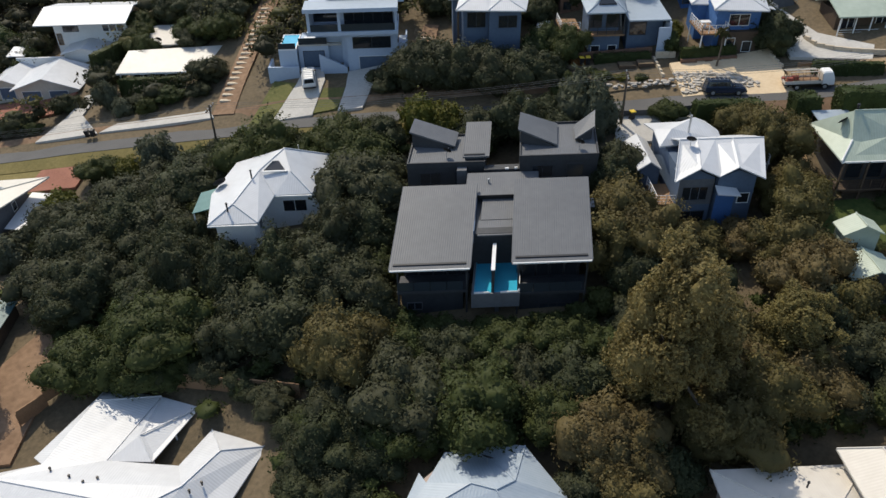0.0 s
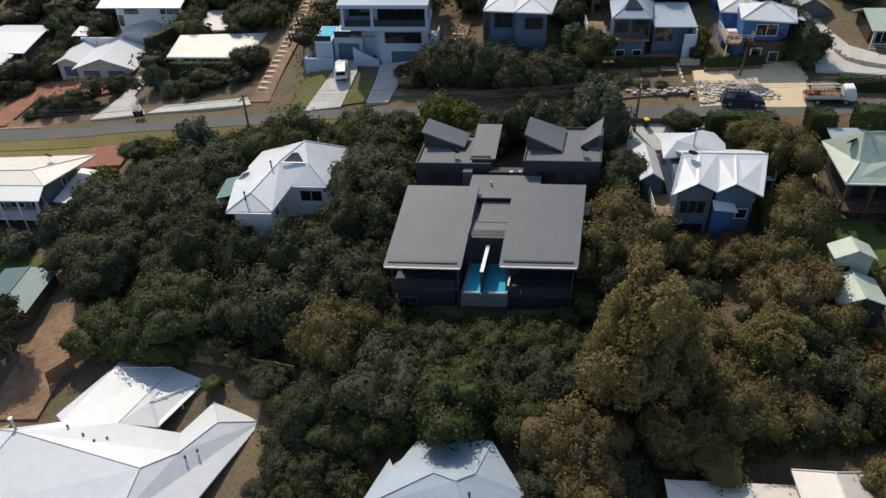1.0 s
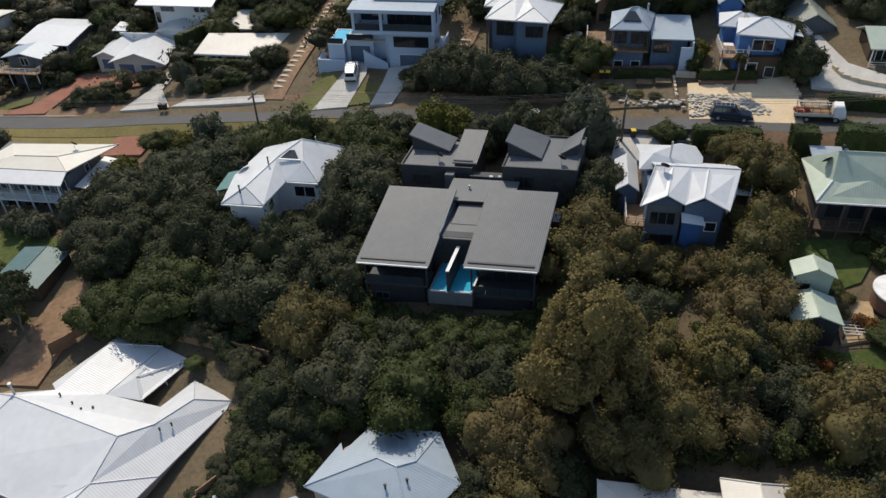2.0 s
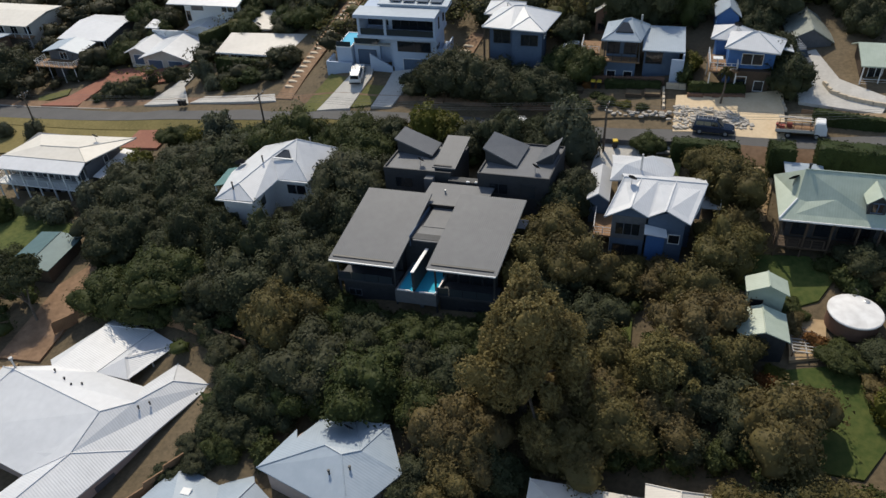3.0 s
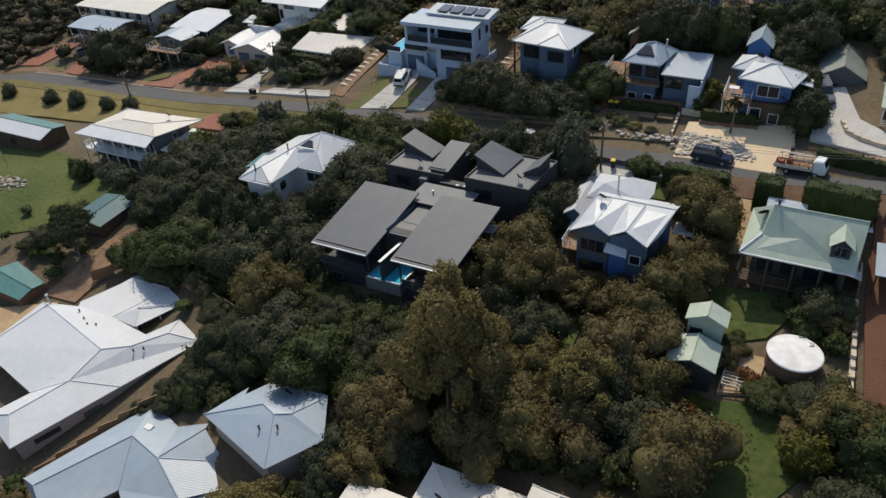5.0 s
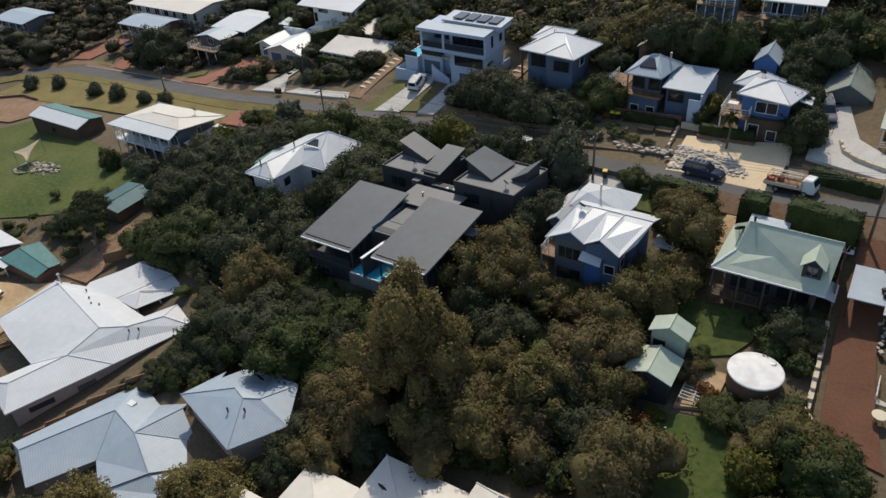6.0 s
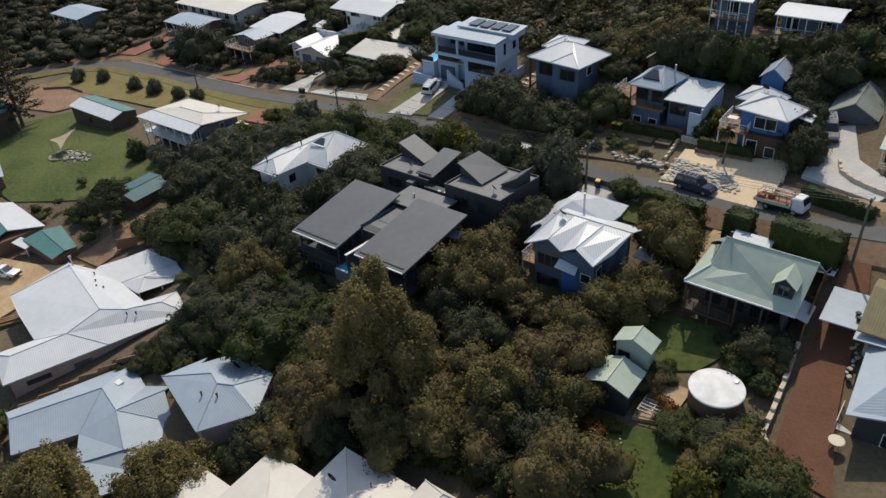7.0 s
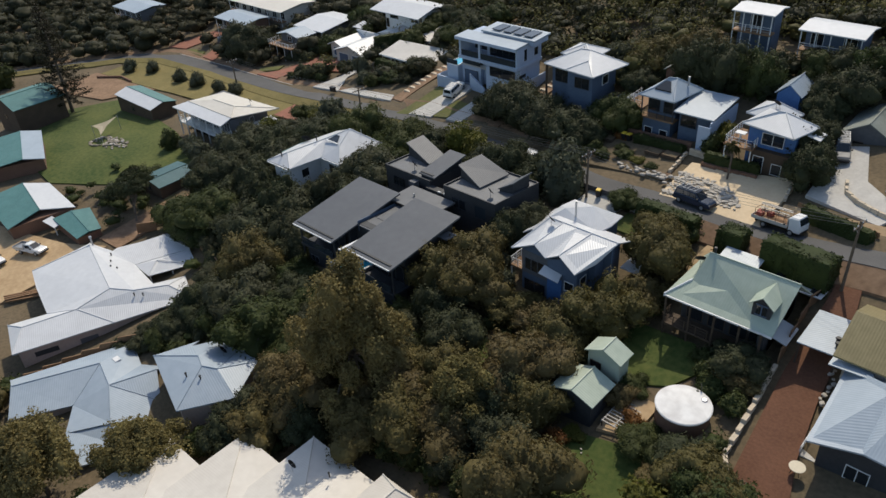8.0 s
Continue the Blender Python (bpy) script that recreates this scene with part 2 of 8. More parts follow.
def box(bm, x0, x1, y0, y1, z0, z1):
    v = [bm.verts.new(p) for p in ((x0, y0, z0), (x1, y0, z0), (x1, y1, z0), (x0, y1, z0), (x0, y0, z1), (x1, y0, z1), (x1, y1, z1), (x0, y1, z1))]
    for i in ((3, 2, 1, 0), (4, 5, 6, 7), (0, 1, 5, 4), (1, 2, 6, 5), (2, 3, 7, 6), (3, 0, 4, 7)):
        bm.faces.new([v[k] for k in i])
    return bm


def boxes(*rows):
    bm = bmesh.new()
    for r in rows:
        box(bm, *r)
    return bm


def rod(bm, a, b, r0, r1=None, sides=8):
    """A tapered round bar from a to b."""
    a, b = Vector(a), Vector(b)
    r1 = r0 if r1 is None else r1
    q = (b - a).to_track_quat("Z", "Y")
    rings = []
    for c, r in ((a, r0), (b, r1)):
        rings.append([bm.verts.new(c + q @ Vector((r * math.cos(2 * math.pi * k / sides), r * math.sin(2 * math.pi * k / sides), 0))) for k in range(sides)])
    for k in range(sides):
        bm.faces.new((rings[0][k], rings[0][(k + 1) % sides], rings[1][(k + 1) % sides], rings[1][k]))
    bm.faces.new(rings[0][::-1])
    bm.faces.new(rings[1])
    return bm


def prism(bm, outline, z0, z1):
    """An upright prism over an outline (anticlockwise), z per corner or one for all."""
    n = len(outline)
    lo = [bm.verts.new((x, y, z0)) for x, y in outline]
    hi = [bm.verts.new((x, y, z1[i] if isinstance(z1, (list, tuple)) else z1)) for i, (x, y) in enumerate(outline)]
    for i in range(n):
        bm.faces.new((lo[i], lo[(i + 1) % n], hi[(i + 1) % n], hi[i]))
    bm.faces.new(lo[::-1])
    bm.faces.new(hi)
    return bm


def sheet_uv(bm):
    """Lays u along the level line of every face and v down its slope, in metres."""
    bm.normal_update()
    uv = bm.loops.layers.uv.verify()
    for f in bm.faces:
        u = f.normal.cross(Vector((0, 0, 1)))
        u = u.normalized() if u.length > 1e-3 else Vector((1, 0, 0))
        v = f.normal.cross(u)
        for lp in f.loops:
            lp[uv].uv = (lp.vert.co.dot(u), lp.vert.co.dot(v))
    return bm


def solid_roof(tops, drop=0.16):
    """A roof from its upper faces: the same faces below, and a fascia round the open edges."""
    bm = bmesh.new()
    at = {}

    def vert(p, low):
        k = (round(p[0], 3), round(p[1], 3), round(p[2], 3), low)
        if k not in at:
            at[k] = bm.verts.new((p[0], p[1], p[2] - (drop if low else 0)))
        return at[k]

    edges = {}
    for t in tops:
        bm.faces.new([vert(p, 0) for p in t])
        bm.faces.new([vert(p, 1) for p in reversed(t)])
        for a, b in zip(t, t[1:] + t[:1]):
            ka, kb = tuple(round(c, 3) for c in a), tuple(round(c, 3) for c in b)
            edges[(ka, kb)] = (a, b)
    for (ka, kb), (a, b) in edges.items():
        if (kb, ka) not in edges:
            bm.faces.new((vert(a, 1), vert(b, 1), vert(b, 0), vert(a, 0)))
    return sheet_uv(bm)


def hip(x0, x1, y0, y1, ze, zr, cut=1.0):
    """Upper faces of a hipped roof over a rectangle; the ridge lies along the longer side."""
    w, d = x1 - x0, y1 - y0
    a, b, c, e = (x0, y0, ze), (x1, y0, ze), (x1, y1, ze), (x0, y1, ze)
    if w >= d:
        r, s = (x0 + d / 2 * cut, (y0 + y1) / 2, zr), (x1 - d / 2 * cut, (y0 + y1) / 2, zr)
        if abs(s[0] - r[0]) < 0.05:
            return [[a, b, r], [b, c, r], [c, e, r], [e, a, r]]
        return [[a, b, s, r], [b, c, s], [c, e, r, s], [e, a, r]]
    r, s = ((x0 + x1) / 2, y0 + w / 2 * cut, zr), ((x0 + x1) / 2, y1 - w / 2 * cut, zr)
    return [[a, b, r], [b, c, s, r], [c, e, s], [e, a, r, s]]


def gable(x0, x1, y0, y1, ze, zr, along="y", ridge=0.5):
    """Upper faces of a gabled roof with its ridge along x or y."""
    if along == "y":
        xm = x0 + (x1 - x0) * ridge
        return [[(x0, y1, ze), (x0, y0, ze), (xm, y0, zr), (xm, y1, zr)], [(x1, y0, ze), (x1, y1, ze), (xm, y1, zr), (xm, y0, zr)]]
    ym = y0 + (y1 - y0) * ridge
    return [[(x0, y0, ze), (x1, y0, ze), (x1, ym, zr), (x0, ym, zr)], [(x1, y1, ze), (x0, y1, ze), (x0, ym, zr), (x1, ym, zr)]]


def skillion(x0, x1, y0, y1, z00, z10, z11, z01):
    return [[(x0, y0, z00), (x1, y0, z10), (x1, y1, z11), (x0, y1, z01)]]


def gable_walls(bm, x0, x1, y0, y1, zb, ze, zr, along="y", ridge=0.5):
    """Walls up to the eaves with the two gable ends carried up to the ridge."""
    if along == "y":
        xm = x0 + (x1 - x0) * ridge
        out = [(x0, zb), (x1, zb), (x1, ze), (xm, zr), (x0, ze)]
        f = [bm.verts.new((x, y0, z)) for x, z in out]
        g = [bm.verts.new((x, y1, z)) for x, z in out]
    else:
        ym = y0 + (y1 - y0) * ridge
        out = [(y1, zb), (y0, zb), (y0, ze), (ym, zr), (y1, ze)]
        f = [bm.verts.new((x0, y, z)) for y, z in out]
        g = [bm.verts.new((x1, y, z)) for y, z in out]
    n = len(out)
    bm.faces.new(f)
    bm.faces.new(g[::-1])
    for i in range(n):
        bm.faces.new((f[(i + 1) % n], f[i], g[i], g[(i + 1) % n]))
    return bm


SIDES = {"s": (0, -1), "n": (0, 1), "e": (1, 0), "w": (-1, 0)}


def window(parent, side, x, y, z, w, h, bars=1, frame_mat=None, name="window", pane_mat=None):
    """A framed window on a wall: x, y, z is the middle of its sill line on the wall's face."""
    dx, dy = SIDES[side]
    tx, ty = -dy, dx
    fm, t = frame_mat or M["trim"], 0.07

    def bar(bm, a0, a1, z0, z1, d0, d1):
        xs = sorted((x + tx * a0 + dx * d0, x + tx * a1 + dx * d1))
        ys = sorted((y + ty * a0 + dy * d0, y + ty * a1 + dy * d1))
        box(bm, xs[0], xs[1], ys[0], ys[1], z0, z1)

    bm = bmesh.new()
    bar(bm, -w / 2, w / 2, z, z + t, -0.05, 0.07)
    bar(bm, -w / 2, w / 2, z + h - t, z + h, -0.05, 0.06)
    for a in (-w / 2, w / 2 - t):
        bar(bm, a, a + t, z + t, z + h - t, -0.05, 0.06)
    ob = part(name, bm, fm, parent)
    for k in range(1, bars):
        bm = bmesh.new()
        a = -w / 2 + (w - t) * k / bars
        bar(bm, a, a + t, z + t, z + h - t, -0.05, 0.06)
        part("mullion", bm, fm, ob)
    for k in range(bars):
        a = -w / 2 + (w - t) * k / bars
        bm = bmesh.new()
        bar(bm, a + t, a + (w - t) / bars, z + t, z + h - t, -0.03, 0.03)
        part("pane", bm, pane_mat or M["glass"], ob)
    return ob


def railing(parent, points, z, h=1.0, gap=1.3, mat=None, wires=3):
    """Posts, a top rail and level bars along a line of (x, y) points."""
    mat = mat or M["trim"]
    bm = bmesh.new()
    for (ax, ay), (bx, by) in zip(points, points[1:]):
        n = max(1, round(math.hypot(bx - ax, by - ay) / gap))
        for k in range(n + 1):
            px, py = ax + (bx - ax) * k / n, ay + (by - ay) * k / n
            box(bm, px - 0.04, px + 0.04, py - 0.04, py + 0.04, z, z + h)
        for k in range(1, wires + 1):
            zz = z + h * k / wires
            rod(bm, (ax, ay, zz), (bx, by, zz), 0.035 if k == wires else 0.02, sides=5)
    return part("railing", bm, mat, parent)


def dish(parent, x, y, z, turn=0.0, size=0.55, mat=None):
    """A dish aerial on a bent arm, a part of the house it is bolted to."""
    bm = bmesh.new()
    aim = Vector((math.sin(turn), math.cos(turn), 0.7)).normalized()
    q = aim.to_track_quat("Z", "Y")
    c = Vector((x, y, z + 0.85))
    rings = []
    for rr, dd in ((0.0, 0.0), (0.5, 0.03), (1.0, 0.13)):
        rings.append([bm.verts.new(c + q @ Vector((size * rr * math.cos(k * math.pi / 7), size * rr * math.sin(k * math.pi / 7), dd))) for k in range(14)] if rr else [bm.verts.new(c)])
    for k in range(14):
        bm.faces.new((rings[0][0], rings[1][k], rings[1][(k + 1) % 14]))
        bm.faces.new((rings[1][k], rings[2][k], rings[2][(k + 1) % 14], rings[1][(k + 1) % 14]))
    bmesh.ops.solidify(bm, geom=bm.faces[:], thickness=0.02)
    d = part("dish_aerial", bm, mat or M["black"], parent, "dark round dish aerial on a roof")
    bm = bmesh.new()
    rod(bm, (x, y, z - 0.1), (x, y, z + 0.75), 0.03, sides=6)
    rod(bm, (x, y, z + 0.75), tuple(c), 0.03, sides=6)
    rod(bm, tuple(c), tuple(c + q @ Vector((0, -0.1, 0.5))), 0.015, sides=5)
    part("arm", bm, M["metal"], d)
    return d


def vent(parent, x, y, z, r=0.07, h=0.5, mat=None):
    bm = bmesh.new()
    rod(bm, (x, y, z - 0.15), (x, y, z + h), r, sides=8)
    rod(bm, (x, y, z + h), (x, y, z + h + 0.12), r * 1.6, r * 1.2, sides=8)
    return part("roof_vent", bm, mat or M["metal"], parent)


# ---------------------------------------------------------------- the lie of the land
PADS = [
    (9, -3, 2.0), (10, 9, 5.0), (9, 21, 8.2), (10, 30, 10.0), (-13, 15, 4.6), (-55, 25, 0.4), (33, 11, 6.2), (50, 13, 7.0), (44, -1, 3.2), (52, 2, 4.5),
    (59, 4, 6.5), (57, 19, 10.6), (-22, -12, -5.2), (3, -24, -3.7), (22, -24, -6.0), (-6, 47, 12.2), (-16.5, 45.1, 12.2), (-10, 43.5, 12.0), (-4, 43, 12.2), (-17, 37.3, 8.9), (-8, 37.0, 9.6), (13, 45, 15.0), (29, 42, 15.2), (43, 40, 14.6),
    (-33, 54, 9.6), (-55, 61, 6.6), (-43, 42, 5.9), (-20, 39, 7.7), (38, 27, 12.8), (62, 23, 14.6), (-90, 60, 2.0), (-40, 6, -1.2), (-68, 5, -1.2), (-88, 32, 0.4), (-56, -8, -4.5), (-75, -20, -5), (30, -50, -8), (0, 110, 29), (90, 110, 33), (40, 60, 22.6), (32, 58, 23.4), (-47, 64, 11.0), (-105, 74, 7.5), (-82, 62, 3.6), (65, 8, 6.6),
]
_px = np.array([p[:2] for p in PADS], float)
_A = np.linalg.norm(_px[:, None] - _px[None], axis=-1)
_n = len(PADS)
_S = np.zeros((_n + 3, _n + 3))
_S[:_n, :_n] = _A + np.eye(_n) * -6.0
_S[:_n, _n], _S[:_n, _n + 1:] = 1, _px
_S[_n, :_n], _S[_n + 1:, :_n] = 1, _px.T
_W = np.linalg.solve(_S, np.r_[[p[2] for p in PADS], 0, 0, 0])


def lie(x, y):
    """The height of the ground, carried smoothly through the house pads and flattened far out."""
    cx, cy = max(-130, min(130, x)), max(-75, min(150, y))
    far = math.hypot(x - cx, y - cy)
    d = np.hypot(_px[:, 0] - cx, _px[:, 1] - cy)
    z = float(d @ _W[:_n] + _W[_n] + _W[_n + 1] * cx + _W[_n + 2] * cy)
    return z + min(far, 300.0) * (0.10 if y > 150 else 0.0)


def drape(name, outline, mat, lift=0.05, step=1.5, label="", kind="structure", thick=0.4):
    """A paved or planted patch laid over the ground inside an outline (anticlockwise, convex), with its own edge."""
    bm = bmesh.new()
    vs = [bm.verts.new((x, y, 0)) for x, y in outline]
    bm.faces.new(vs)
    x0, x1 = min(p[0] for p in outline), max(p[0] for p in outline)
    y0, y1 = min(p[1] for p in outline), max(p[1] for p in outline)
    for axis, a, b in ((0, x0, x1), (1, y0, y1)):
        k = a + step
        while k < b:
            co, no = [0, 0, 0], [0, 0, 0]
            co[axis], no[axis] = k, 1
            bmesh.ops.bisect_plane(bm, geom=bm.verts[:] + bm.edges[:] + bm.faces[:], plane_co=co, plane_no=no)
            k += step
    for v in bm.verts:
        v.co.z = lie(v.co.x, v.co.y) + lift
    edge = [e for e in bm.edges if e.is_boundary]
    out = bmesh.ops.extrude_edge_only(bm, edges=edge)
    for g in out["geom"]:
        if isinstance(g, bmesh.types.BMVert):
            g.co.z -= thick
    bmesh.ops.recalc_face_normals(bm, faces=bm.faces[:])
    ob = part(name, bm, mat, None)
    tagged(ob, label, "", "", kind)
    return ob


bm = bmesh.new()
xs = [-1500, -900, -500, -320, -220, -170] + [-130 + 2.5 * k for k in range(105)] + [170, 220, 320, 500, 900, 1500]
ys = [-700, -400, -220, -140, -100] + [-75 + 2.5 * k for k in range(91)] + [180, 230, 320, 500, 900, 1500]
grid = [[bm.verts.new((x, y, lie(x, y) + (0.25 * noise.noise((x * 0.15, y * 0.15, 0)) if abs(x) < 130 else 0) - 0.1)) for x in xs] for y in ys]
for j in range(len(ys) - 1):
    for i in range(len(xs) - 1):
        bm.faces.new((grid[j][i], grid[j][i + 1], grid[j + 1][i + 1], grid[j + 1][i]))
tagged(part("ground", bm, M["earth"], None, "", True), "dry brown earth on a hillside under scrub", "", "", "structure")

# ---------------------------------------------------------------- street, drives, lawns
def strip(name, mid, half, mat, lift, label, thick=0.3, half_b=None, inner=0.0):
    """A strip along a line of (x, y) points, draped on the ground and level across."""
    bm = bmesh.new()
    pts = []
    for (ax, ay), (bx, by) in zip(mid, mid[1:]):
        n = max(1, int(math.hypot(bx - ax, by - ay) / 2))
        pts += [Vector((ax + (bx - ax) * k / n, ay + (by - ay) * k / n)) for k in range(n)]
    pts.append(Vector(mid[-1]))
    rows = []
    for i, p in enumerate(pts):
        d = (pts[min(i + 2, len(pts) - 1)] - pts[max(i - 2, 0)]).normalized()
        q = Vector((-d.y, d.x))
        a, b = p - q * half, p + q * (half_b if half_b is not None else half)
        za = zb = lie(p.x, p.y) + lift
        if inner > 0:
            za = lie(p.x, p.y - inner) + lift
            zb = lie(b.x, b.y) + lift if half > 0.2 else za
        elif inner < 0:
            za, zb = lie(a.x, a.y) + lift, lie(p.x, p.y - inner) + lift
        rows.append([bm.verts.new((a.x, a.y, za - thick)), bm.verts.new((a.x, a.y, za)), bm.verts.new((b.x, b.y, zb)), bm.verts.new((b.x, b.y, zb - thick))])
    for r, s in zip(rows, rows[1:]):
        for k in range(3):
            bm.faces.new((r[k], s[k], s[k + 1], r[k + 1]))
    for r in (rows[0], rows[-1]):
        bm.faces.new(r)
    bmesh.ops.recalc_face_normals(bm, faces=bm.faces[:])
    return tagged(part(name, bm, mat, None), label, "", "", "structure")


ROAD = [(-176, -4), (-153, 18.5), (-137, 33), (-125, 42), (-113, 46.4), (-91, 46.8), (-73, 44.6), (-43, 40.4), (-15, 36.1), (6, 32.1), (15, 30.4), (31, 27.6), (46, 26.4), (56, 25.4), (80, 22.5), (120, 18)]
strip("road", ROAD, 2.5, M["asphalt"], 0.22, "worn grey asphalt street across the hillside", 0.6)
WEST, EAST = [p for p in ROAD if p[0] < 32] + [(34.0, 27.4)], [(48.2, 26.2)] + [p for p in ROAD if p[0] > 50]
strip("verge_north", [(x, y + 3.5) for x, y in WEST], 1.0, M["dirt"], 0.24, "brown dirt verge along the uphill kerb", 0.6, None, 3.5)
strip("verge_north_2", [(x, y + 3.5) for x, y in EAST], 1.0, M["sand"], 0.24, "sandy verge along the uphill kerb", 0.6, None, 3.5)
strip("verge_south", [(x, y - 3.5) for x, y in ROAD if x < 20], 1.0, M["dry_lawn"], 0.24, "dry grass verge along the downhill kerb", 0.6, None, -3.5)
strip("verge_south_2", [(37.0, 23.7), (46, 22.9), (56, 21.9), (80, 19), (120, 14.5)], 1.0, M["dirt"], 0.24, "brown dirt verge along the downhill kerb", 0.6, None, -3.5)
strip("kerb", [(x, y + 2.62) for x, y in WEST], 0.1, M["kerb"], 0.33, "worn concrete kerb along the street", 0.5, None, 2.62)

for nm, mat, lb, outline in (
    ("driveway_1", "drive", "wide cream paved forecourt beside the street", [(34.9, 27.6), (47.6, 26.0), (48.0, 35.6), (35.2, 35.0)]),
    ("driveway_2", "concrete", "grey concrete drive curving up the hill", [(49.6, 33.0), (58.0, 29.6), (59.5, 32.4), (54.5, 37.0), (52.4, 43.6), (49.6, 43.0)]),
    ("lawn_1", "verge_lawn", "strip of mown lawn beside a concrete drive", [(-20.0, 36.9), (-16.4, 36.7), (-13.6, 43.9), (-16.9, 45.2)]),
    ("driveway_3", "concrete", "pale concrete drive", [(-16.3, 36.7), (-10.9, 36.4), (-9.6, 43.6), (-10.0, 46.6), (-13.0, 46.6), (-13.5, 43.9)]),
    ("lawn_2", "verge_lawn", "narrow tongue of lawn between two drives", [(-10.8, 36.8), (-7.6, 37.0), (-6.7, 41.2), (-9.7, 41.8)]),
    ("driveway_4", "concrete", "pale concrete drive to a garage", [(-7.5, 36.4), (-4.2, 36.0), (-1.6, 45.0), (-6.4, 45.0), (-6.6, 41.3)]),
    ("path_1", "dirt", "sandy path up the hill", [(1.4, 36.2), (3.6, 36.0), (6.6, 52.0), (4.4, 53.0)]),
    ("path_2", "dirt", "stepped sandy path between fences", [(-25.4, 41.6), (-22.2, 40.8), (-19.4, 72.0), (-22.6, 73.0)]),
    ("driveway_5", "red_paving", "red brick paved drive", [(-77.0, 47.9), (-68.0, 46.9), (-66.8, 52.5), (-64.5, 59.8), (-68.2, 59.8), (-72.6, 51.2)]),
    ("parking_2", "red_paving", "broad red brick forecourt before the garage", [(-66.5, 53.3), (-52.0, 52.4), (-50.2, 57.6), (-65.0, 59.7)]),
    ("lawn_9", "verge_lawn", "small lawn under a deck", [(-80.4, 51.6), (-78.6, 49.4), (-73.6, 51.6), (-74.6, 54.2)]),
    ("driveway_6", "concrete", "grey concrete drive beside the garage", [(-52.2, 44.6), (-42.4, 43.2), (-46.6, 49.4), (-49.6, 49.6)]),
    ("driveway_12", "concrete", "upper end of the grey drive", [(-49.5, 49.7), (-46.7, 49.5), (-45.8, 55.0), (-48.2, 55.4)]),
    ("parking", "concrete", "pale paved parking beside the street", [(-42.2, 43.3), (-25.0, 40.9), (-26.0, 42.8), (-40.0, 44.8)]),
    ("driveway_7", "red_paving", "red paved drive climbing the hill", [(-120.5, 50.4), (-113.6, 51.4), (-111.4, 62.4), (-116.4, 62.4)]),
    ("lawn_10", "verge_lawn", "small lawn between red drives", [(-112.6, 50.6), (-104.4, 50.2), (-106.0, 52.6), (-111.2, 52.4)]),
    ("driveway_8", "red_paving", "short red paved drive with a kerb", [(-103.2, 50.0), (-98.0, 49.8), (-102.4, 56.4), (-106.6, 58.4)]),
    ("lawn_3", "lawn", "broad green lawn", [(-108.0, 10.0), (-92.0, -3.0), (-66.0, -6.0), (-50.5, 2.5), (-43.4, 12.9), (-64.0, 18.8), (-95.0, 24.0)]),
    ("lawn_4", "dry_lawn", "dry grass along the street", [(-122.0, 31.5), (-92.0, 31.0), (-45.0, 31.6), (-42.0, 36.4), (-72.0, 41.4), (-92.0, 43.4), (-120.0, 41.2)]),
    ("bare_ground", "dirt", "bare orange sandy ground", [(-128.0, 19.0), (-101.0, 21.5), (-93.0, 30.8), (-124.0, 31.4)]),
    ("driveway_9", "red_paving", "pinkish paved drive", [(-49.0, 32.0), (-41.6, 31.0), (-40.6, 37.0), (-48.0, 38.2)]),
    ("lawn_5", "lawn", "small lawn in a gap between trees", [(29.4, -3.6), (31.8, -3.6), (31.8, 1.0), (29.6, 1.2)]),
    ("lawn_6", "lawn", "green back lawn below the sheds", [(42.4, -13.0), (51.0, -14.0), (56.0, -7.0), (52.5, -2.6), (43.6, -4.2)]),
    ("lawn_7", "lawn", "shaded lawn below the stilted house", [(41.6, 6.0), (45.6, 2.8), (49.4, 4.4), (51.0, 7.0), (49.0, 10.0), (43.0, 10.0)]),
    ("garden_soil", "sand", "orange sandy soil beside the tank", [(46.2, -2.8), (49.4, -2.2), (49.8, 2.0), (46.4, 2.2)]),
    ("driveway_10", "brown_drive", "reddish brown gravel drive", [(58.2, -2.8), (63.4, -4.2), (61.8, 2.0), (61.0, 8.0), (60.6, 16.0), (59.2, 23.4), (57.4, 23.4), (57.3, 10.0)]),
    ("bare_ground_2", "dirt", "bare sandy yard", [(-40.0, -9.6), (-34.2, -9.4), (-33.4, 1.6), (-36.4, 6.6), (-39.4, 2.0)]),
    ("paving", "concrete", "pale paved area behind the gabled house", [(25.6, 21.6), (31.0, 20.8), (32.0, 24.2), (35.6, 23.9), (35.4, 25.1), (26.4, 26.1)]),
    ("lawn_8", "lawn", "small square lawn with a kerb", [(32.6, 20.8), (35.8, 20.4), (36.2, 23.2), (33.2, 23.6)]),
    ("bare_ground_3", "sand", "dry sandy track beside the hedge", [(42.4, 14.4), (45.0, 14.6), (46.4, 22.4), (44.0, 22.8)]),
    ("driveway_11", "red_paving", "orange paved drive between hedges", [(46.9, 18.0), (49.0, 18.0), (49.4, 22.3), (47.6, 22.6)]),
    ("garden_terrace", "earth", "terraced garden bed above the street", [(20.0, 31.0), (33.4, 30.6), (33.4, 37.4), (20.6, 37.6)]),
    ("bare_ground_4", "sand", "dry earth yard among the lodges", [(-66.0, -30.0), (-38.0, -30.0), (-36.6, -10.0), (-44.0, -13.4), (-66.0, -19.0)]),
):
    drape(nm, outline, M[mat], 0.16 if "lawn" in nm or "bare" in nm else 0.22, 2.0, lb)

# ---------------------------------------------------------------- houses
def wall(h, x0, x1, y0, y1, z0, z1, mat, name="wall"):
    return part(name, boxes((x0, x1, y0, y1, z0, z1)), M[mat] if isinstance(mat, str) else mat, h)


